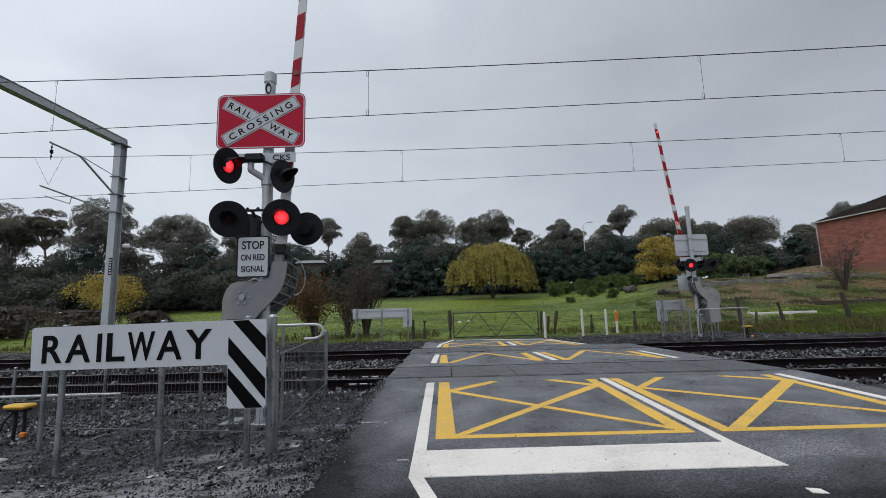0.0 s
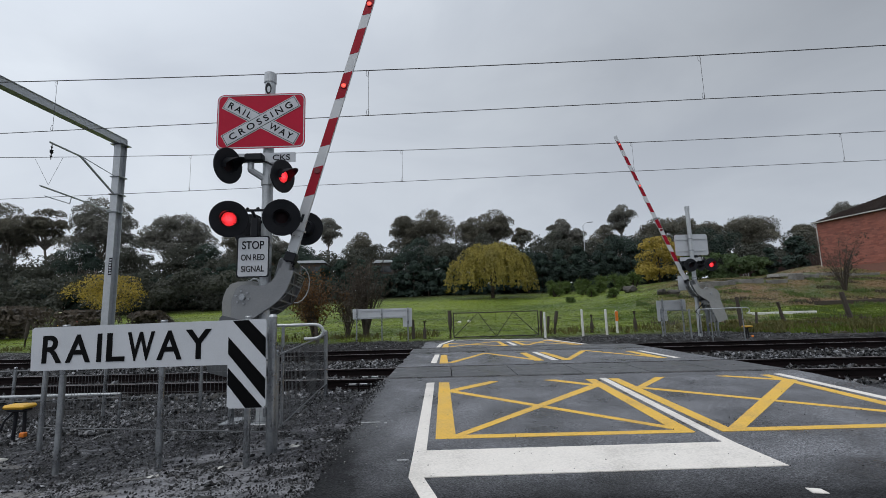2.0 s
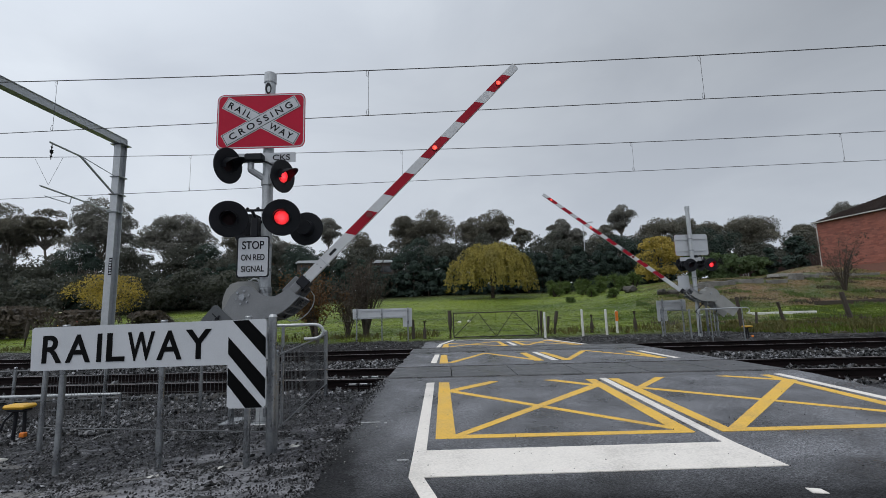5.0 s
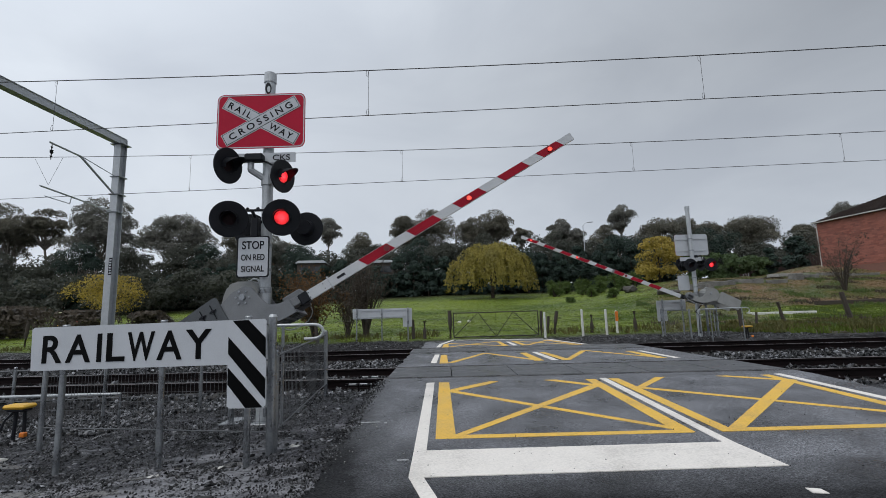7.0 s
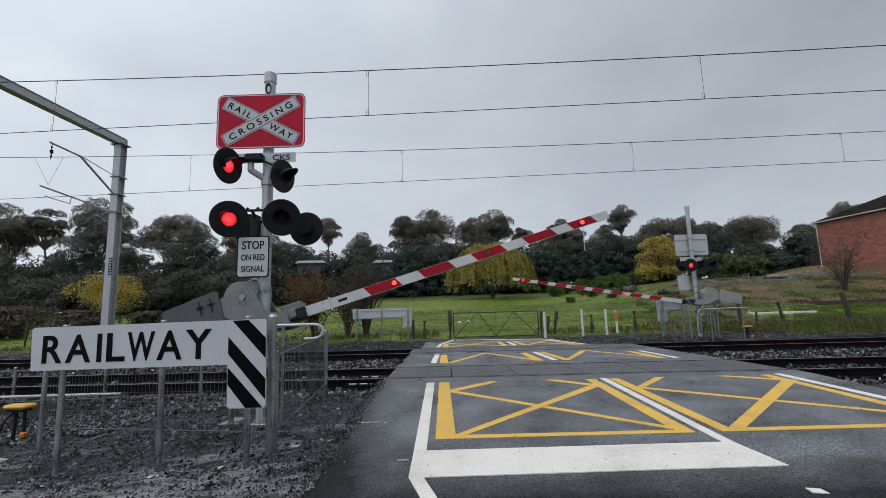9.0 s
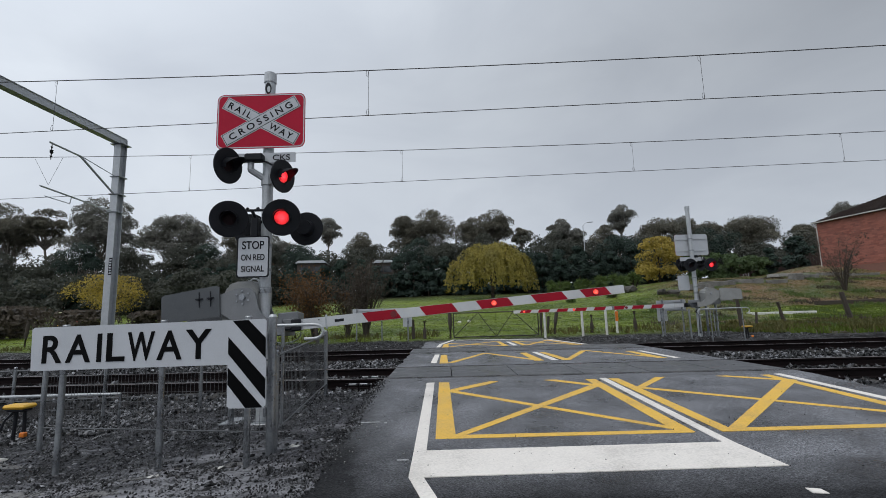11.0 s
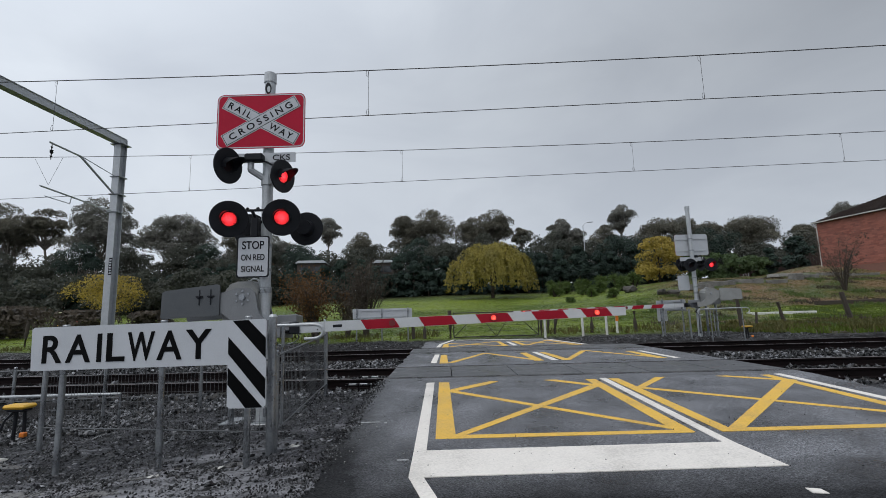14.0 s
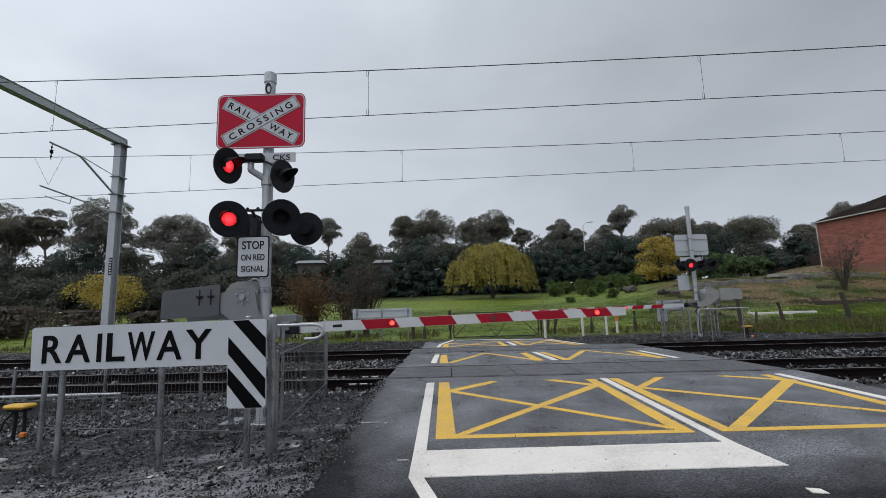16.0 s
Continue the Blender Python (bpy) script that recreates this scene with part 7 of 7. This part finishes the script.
for x, y, h, r, lean in ((0.22, 20.9, 1.25, 0.10, (0, 0)), (4.36, 20.95, 1.1, 0.07, (0, 2)), (5.05, 21.3, 1.05, 0.09, (0, 8)), (4.8, 21.5, 0.8, 0.07, (0, 3)), (6.9, 21.6, 0.85, 0.08, (0, 0)), (8.9, 21.5, 0.95, 0.09, (0, 0)),
                         (-0.95, 21.0, 0.8, 0.08, (0, 0)), (-1.45, 20.9, 0.85, 0.08, (0, -3)), (-5.9, 21.2, 1.05, 0.09, (0, -6)), (-8.5, 21.4, 1.0, 0.08, (0, 2)), (-12, 21.8, 1.0, 0.08, (0, 0)), (-16, 22, 1.0, 0.08, (0, 0)),
                         (12.9, 20.0, 1.5, 0.08, (0, -4)), (17.0, 23.0, 1.15, 0.09, (0, -12)), (20.6, 23.3, 1.5, 0.12, (0, -12)), (14.9, 22.0, 0.7, 0.06, (0, 3)), (-20.5, 24, 1.3, 0.09, (0, 0)), (-22, 24, 1.3, 0.09, (0, 4))):
    timber_post(x, y, h, r, lean)


def strand_fence(x0, x1, y, heights):
    root = thing("wire_fence", UNIT, "slack wire strands of the paddock fence", "wire fence", "wire fences")
    for h in heights:
        bm = bmesh.new()
        n = 8
        pts = [(x0 + (x1 - x0) * i / n, y + 0.1 * math.sin(i * 1.3), ground_z(x0 + (x1 - x0) * i / n, y) + h + 0.03 * math.sin(i * 2.1)) for i in range(n + 1)]
        pipe(bm, pts, 0.004, 4)
        part("strand", bm, M_WIRE, root)


strand_fence(-22, 0.2, 21.2, (0.35, 0.6, 0.85))
strand_fence(4.5, 12.8, 21.4, (0.35, 0.6, 0.8))
strand_fence(12.9, 24, 22.6, (0.4, 0.75))


def guide_post(x, y, h, marker=False):
    root = thing("guide_post", pose(x, y, ground_z(x, y)), "white roadside guide post with an orange marker" if marker else "white painted roadside guide post", "guide post", "guide posts")
    bm = tube(bmesh.new(), (0, 0, -0.1), (0, 0, h), 0.055, 0.05, seg=12)
    part("shaft", bm, M_WHITEPOST, root)
    bm = tube(bmesh.new(), (0, 0, h), (0, 0, h + 0.02), 0.05, 0.03, seg=12)
    part("cap", bm, M_WHITEPOST, root)
    if marker:
        bm = bmesh.new()
        box(bm, (0, -0.06, h - 0.24), (0.13, 0.02, 0.45), bevel=0.006)
        part("marker", bm, M_ORANGE, root, "orange plastic marker")


guide_post(4.34, 20.0, 1.1)
guide_post(5.98, 20.0, 1.16)
guide_post(7.02, 20.0, 1.08)
guide_post(7.85, 21.0, 1.0, True)

# ---------------------------------------------------------------- buildings and far things


def brick_house():
    """Two walls meet at the corner that shows; bricks lie in courses on the wall that faces the camera's side."""
    m = pose(43.7, 52.0, 5.0, 0, 0, -80)
    root = thing("brick_house", m, "red brick house with a brown hipped roof on the hill", "house")
    Lx, Ly, Hh = 15.0, 10.0, 5.4
    bm = bmesh.new()
    box(bm, (Lx / 2, Ly / 2, Hh / 2 - 0.6), (Lx - 0.02, Ly - 0.02, Hh + 1.2))
    wall = part("wall", bm, M_MORTAR, root, "red brick wall")
    bm = bmesh.new()
    o = 0.3
    a = [(-o, -o, Hh), (Lx + o, -o, Hh), (Lx + o, Ly + o, Hh), (-o, Ly + o, Hh)]
    r = [(Ly / 2, Ly / 2, Hh + 2.5), (Lx - Ly / 2, Ly / 2, Hh + 2.5)]
    va = [bm.verts.new(p) for p in a]
    vb = [bm.verts.new((p[0], p[1], Hh - 0.16)) for p in a]
    vr = [bm.verts.new(p) for p in r]
    bm.faces.new((va[0], va[1], vr[1], vr[0]))
    bm.faces.new((va[1], va[2], vr[1]))
    bm.faces.new((va[2], va[3], vr[0], vr[1]))
    bm.faces.new((va[3], va[0], vr[0]))
    for i in range(4):
        bm.faces.new((vb[i], vb[(i + 1) % 4], va[(i + 1) % 4], va[i]))
    bm.faces.new(vb[::-1])
    bmesh.ops.recalc_face_normals(bm, faces=bm.faces[:])
    roof = part("roof", bm, M_ROOF, root, "brown tiled hipped roof")
    for y, h in ((-o - 0.05, 0),):
        bm = bmesh.new()
        box(bm, (Lx / 2, -o - 0.06, Hh - 0.06), (Lx + 2 * o + 0.2, 0.12, 0.13), bevel=0.02)
        part("gutter", bm, M_TRIM, roof, "pale gutter")
        bm = bmesh.new()
        box(bm, (-o - 0.06, Ly / 2, Hh - 0.06), (0.12, Ly + 2 * o, 0.13), bevel=0.02)
        part("gutter", bm, M_TRIM, roof, "pale gutter")
    bm = tube(bmesh.new(), (-0.07, -0.07, -1.0), (-0.07, -0.07, Hh), 0.05, seg=8)
    part("downpipe", bm, M_TRIM, root, "white downpipe")
    # tile courses on the visible roof plane
    n = Vector((0, -2.5, Ly / 2 + o)).normalized()
    bm = bmesh.new()
    for i in range(18):
        t = i / 18
        z, y = Hh + 2.5 * t + 0.03, -o + (Ly / 2 + o) * t
        xl, xr = -o + (Ly / 2 + o) * t, Lx + o - (Ly / 2 + o) * t
        box(bm, ((xl + xr) / 2, y, z), (xr - xl, 0.30, 0.03), bevel=0.0)
    part("tiling", bm, M_ROOF, roof)
    bm = bmesh.new()
    box(bm, (9.5, -0.02, 3.6), (1.6, 0.1, 1.2))
    win = part("window", bm, M_GLASS, root)
    bm = bmesh.new()
    for c, s in (((9.5, -0.06, 4.22), (1.75, 0.06, 0.08)), ((9.5, -0.06, 2.98), (1.75, 0.08, 0.08)), ((8.68, -0.06, 3.6), (0.08, 0.06, 1.2)), ((10.32, -0.06, 3.6), (0.08, 0.06, 1.2))):
        box(bm, c, s)
    part("window_frame", bm, M_TRIM, win)
    # brick courses
    bm = bmesh.new()
    box(bm, (0, 0, 0), (0.47, 0.03, 0.157))
    me = bpy.data.meshes.new("brick")
    bm.to_mesh(me)
    bm.free()
    me.materials.append(M_BRICK)
    k = 0
    z = 0.1
    row = 0
    verts, faces = [], []
    while z < Hh - 0.1:
        x = 0.24 - (0.24 if row % 2 else 0)
        while x < Lx - 0.2:
            if not (8.6 < x < 10.4 and 2.9 < z < 4.3):
                b = len(verts)
                w = 0.235
                verts += [(x + dx * w, -0.012 - dy * 0.008, z + dz * 0.0785) for dy in (0, 1) for dx, dz in ((-1, -1), (1, -1), (1, 1), (-1, 1))]
                faces += [(b, b + 1, b + 2, b + 3)[::-1] if False else (b + 4, b + 5, b + 6, b + 7), (b, b + 1, b + 5, b + 4), (b + 1, b + 2, b + 6, b + 5), (b + 2, b + 3, b + 7, b + 6), (b + 3, b, b + 4, b + 7)]
            x += 0.485
        z += 0.172
        row += 1
    ob = raw("brickwork", verts, faces, material("house_brick", (0.36, 0.135, 0.10), (0.27, 0.10, 0.076), rough=0.85, scale=1.0, fine=12.0, bump=0.15, island=0.22), wall)
    ob["kind"] = "stuff"


brick_house()


def low_house(x, y, z, w, h, label):
    root = thing("distant_house", pose(x, y, z, 0, 0, random.Random(int(x)).uniform(-12, 12)), label, "house", "distant houses")
    bm = bmesh.new()
    box(bm, (0, 0, h / 2), (w, 3, h))
    part("wall", bm, M_TIMBER, root)
    bm = slab(bmesh.new(), [(-w / 2 - 0.3, h), (w / 2 + 0.3, h), (w / 2 - 0.3, h + 0.45), (-w / 2 + 0.3, h + 0.45)], -1.8, 1.8)
    part("roof", bm, M_SIGNBACK, root, "pale metal roof")
    for dx in (-0.25, 0.2):
        bm = bmesh.new()
        box(bm, (dx * w, -1.52, h * 0.8), (1.4, 0.08, 1.1))
        part("window", bm, M_GLASS, root)


low_house(-24.0, 82.5, 4.4, 5.0, 6.5, "low house with a light metal roof, half hidden by trees")
low_house(-10.8, 82.5, 4.8, 3.4, 5.8, "low house with a light metal roof, half hidden by trees")


def street_lamp(x, y, top):
    z = hill(x, y)
    root = thing("street_lamp", pose(x, y, z - 0.2), "thin grey street lamp among the far trees", "street lamp")
    h = top - z
    bm = tube(bmesh.new(), (0, 0, 0), (0, 0, h), 0.12, 0.07, seg=8)
    part("pole", bm, M_GALV, root)
    bm = pipe(bmesh.new(), [(0, 0, h), (0.5, 0, h + 0.5), (1.3, 0, h + 0.7)], 0.06, 6)
    part("arm", bm, M_GALV, root)
    bm = bmesh.new()
    box(bm, (1.6, 0, h + 0.68), (0.8, 0.3, 0.14), bevel=0.04)
    part("lamp_head", bm, M_GALV, root)


street_lamp(27.8, 88, 17.8)


def cart():
    z = ground_z(-27.3, 34)
    root = thing("small_tractor", pose(-27.9, 34, z) @ Matrix.Scale(0.76, 4), "small red tractor with a cream canopy at the wood's edge", "tractor")
    bm = bmesh.new()
    box(bm, (0, 0, 1.95), (1.5, 1.3, 0.09), bevel=0.03)
    part("canopy", bm, M_CREAM, root, "cream canopy")
    for dx in (-0.6, 0.6):
        bm = tube(bmesh.new(), (dx, -0.4, 0.9), (dx, -0.4, 1.92), 0.03, seg=6)
        part("canopy_post", bm, M_BLACK, root)
    bm = bmesh.new()
    box(bm, (0.35, 0, 0.85), (1.3, 0.6, 0.5), bevel=0.08)
    box(bm, (-0.4, 0, 0.7), (0.8, 0.9, 0.3), bevel=0.06)
    part("body", bm, M_TRACTOR, root, "red bodywork")
    for dx, r in ((-0.5, 0.55), (0.8, 0.35)):
        for dy in (-0.6, 0.6):
            bm = tube(bmesh.new(), (dx, dy - 0.12, r), (dx, dy + 0.12, r), r, seg=18)
            w = part("wheel", bm, M_RUBBER, root)
            bm = tube(bmesh.new(), (dx, dy - 0.125, r), (dx, dy + 0.125, r), r * 0.5, seg=12)
            part("rim", bm, M_YELLOWCAP, w)


cart()


M_DARKROCK = material("dark_weathered_rock", (0.11, 0.10, 0.09), (0.03, 0.028, 0.025), rough=0.85, scale=3.0, fine=20.0, bump=0.6, dist=0.05)
M_SLOPESTONE = material("lichened_stone", (0.26, 0.25, 0.235), (0.07, 0.068, 0.062), rough=0.85, scale=1.6, fine=12.0, bump=0.5, dist=0.05)


def block(name, x, y, s, rz, label, mat, category):
    root = thing(name, pose(x, y, ground_z(x, y), 0, 0, rz), label, category, name + "s")
    bm = bmesh.new()
    box(bm, (0, 0, s[2] / 2 - 0.1), (s[0], s[1], s[2] + 0.2), bevel=min(s) * 0.12)
    for v in bm.verts:
        v.co += Vector((noise.noise(v.co * 1.7 + Vector((x, 0, 0))), noise.noise(v.co * 1.7 + Vector((0, y, 0))), 0)) * 0.06
    part("body", bm, mat, root)


for x, y, s, rz in ((24.46, 40.7, (2.7, 1.3, 0.30), 8), (27.4, 41.3, (2.6, 1.2, 0.27), -4), (29.8, 40.6, (1.5, 0.8, 0.28), 14), (32.4, 41.7, (0.9, 0.8, 0.6), 10), (34.0, 42.6, (1.8, 0.9, 0.25), -12),
                    (37.7, 44.2, (2.2, 0.9, 0.16), 6), (40.1, 43.6, (3.0, 0.9, 0.16), 4), (22.1, 39.4, (2.2, 0.9, 0.3), 3)):
    block("retaining_block", x, y, s, rz, "grey stone block lying on the rough slope", M_SLOPESTONE, "stone block")
for x, y, s, rz in ((18.4, 38.4, (0.9, 0.7, 0.5), 12), (19.2, 38.1, (0.8, 0.6, 0.45), -9), (19.0, 46.4, (1.3, 0.9, 0.8), 25)):
    root = thing("dark_rock", pose(x, y, ground_z(x, y), 0, 0, rz), "dark weathered rock half sunk in the grass", "rock", "dark rocks")
    bm = bmesh.new()
    bmesh.ops.create_icosphere(bm, subdivisions=2, radius=0.6, matrix=pose(0, 0, s[2] * 0.35) @ Matrix.Diagonal((*s, 1)))
    for v in bm.verts:
        v.co *= 1 + 0.4 * noise.noise(v.co * 2.3 + Vector((x, y, 0)))
    part("stone", bm, M_DARKROCK, root)
block("garden_path", 35.6, 45.9, (5.8, 1.3, 0.12), 15, "pale concrete garden path at the top of the slope", M_CONCRETE, "path")
block("concrete_kerb", 21.3, 28.95, (4.1, 0.5, 0.13), 2, "pale concrete kerb lying in the grass", M_WHITEPOST, "kerb")
block("timber_beam", 29.0, 31.4, (7.6, 0.25, 0.22), 5, "dark timber beam lying on the slope", M_DARKBARK, "timber beam")


def paling_fence(x0, y0, x1, y1, h):
    """Upright boards nailed to two rails, at the back of the garden on the hill."""
    root = thing("paling_fence", pose(x0, y0, 0), "dark red-brown timber paling fence at the top of the slope", "fence")
    d = Vector((x1 - x0, y1 - y0, 0))
    n = int(d.length / 0.32)
    ang = math.degrees(math.atan2(d.y, d.x))
    bm = bmesh.new()
    box(bm, (0, 0, h / 2), (0.29, 0.03, h), bevel=0.006)
    me = None
    zs = []
    for i in range(n):
        p = d * (i / n)
        z = hill(x0 + p.x, y0 + p.y)
        zs.append(z)
        if me is None:
            ob = part("paling", bm, M_PALING, root)
            me = ob.data
        else:
            ob = new("paling", me)
            ob.parent = root
        ob.matrix_local = pose(p.x, p.y, z - 0.1 + 0.04 * noise.noise((i * 0.7, 0, 0)), 0, 0.6 * noise.noise((i, 3, 0)), ang)
    for k in (0.35, 0.8):
        bm = tube(bmesh.new(), (0, 0.05, zs[0] + h * k), (d.x, d.y + 0.05, zs[-1] + h * k), 0.04, seg=6)
        part("fence_rail", bm, M_PALING, root)


paling_fence(43.5, 66.5, 55.0, 64.0, 1.9)

# pale rocks and litter in the mud
for i, (x, y, s) in enumerate(((-1.6, 4.95, 0.05), (-1.75, 3.62, 0.035), (-1.40, 3.45, 0.025), (-5.2, 5.4, 0.10), (-2.75, 4.45, 0.04), (-2.15, 4.5, 0.03))):
    rng = random.Random(i)
    root = thing("pale_rock", pose(x, y, ground_z(x, y), 0, 0, rng.uniform(0, 180)), "pale broken rock lying in the mud", "rock", "pale rocks")
    bm = bmesh.new()
    bmesh.ops.create_icosphere(bm, subdivisions=2, radius=s, matrix=Matrix.Diagonal((1.4, 0.9, 0.45, 1)))
    for v in bm.verts:
        v.co *= 1 + 0.35 * noise.noise(v.co * 14 + Vector((i, 0, 0)))
    part("stone", bm, M_PALEROCK, root)


for i, (x, y) in enumerate(((0.9, 28.9), (1.54, 29.6))):
    root = thing("white_stone", pose(x, y, ground_z(x, y), 0, 0, 40 * i), "rounded white stone lying on the paddock grass", "stone", "white stones")
    bm = bmesh.new()
    bmesh.ops.create_icosphere(bm, subdivisions=2, radius=0.12, matrix=pose(0, 0, 0.07) @ Matrix.Diagonal((1.2, 0.9, 0.8, 1)))
    for v in bm.verts:
        v.co *= 1 + 0.2 * noise.noise(v.co * 9 + Vector((i, 0, 0)))
    part("stone", bm, M_WHITEPOST, root, smooth=True)


def deflector(x, y):
    """A ramp of steel that guards the crossing panels' end beside a rail."""
    root = thing("rail_deflector", pose(x, y, -0.02, 0, 0, -2.5), "grey steel deflector ramp at the crossing panels' end", "deflector", "deflectors")
    bm = bmesh.new()
    box(bm, (0, 0, -0.015), (0.46, 0.05, 0.03), bevel=0.008)
    part("ramp", bm, M_DULLGALV, root)
    for dx in (-0.19, 0.0, 0.19):
        bm = bmesh.new()
        box(bm, (dx, 0, -0.12), (0.03, 0.05, 0.2))
        box(bm, (dx, -0.05, 0.0), (0.05, 0.06, 0.02), bevel=0.004)
        part("bracket", bm, M_RAIL, root)


deflector(-1.46, 8.90)
deflector(-1.52, 8.02)


def trench_shade_strip():
    """A thin black strip in the mud, added for the shade along a trench edge."""
    root = thing("trench_edge_shade", UNIT, "thin black strip for a shadowed trench edge in the mud", "edging strip")
    bm = bmesh.new()
    pts = [(-2.32 + 0.08 * i, 3.66 + 0.013 * i + 0.012 * math.sin(i * 1.7)) for i in range(7)]
    pipe(bm, [(x, y, ground_z(x, y) + 0.008) for x, y in pts], 0.016, 6)
    part("strip", bm, M_RUBBER, root)


trench_shade_strip()


def motions():
    for ob, rows in KEYED:
        walk(ob, rows)


motions()
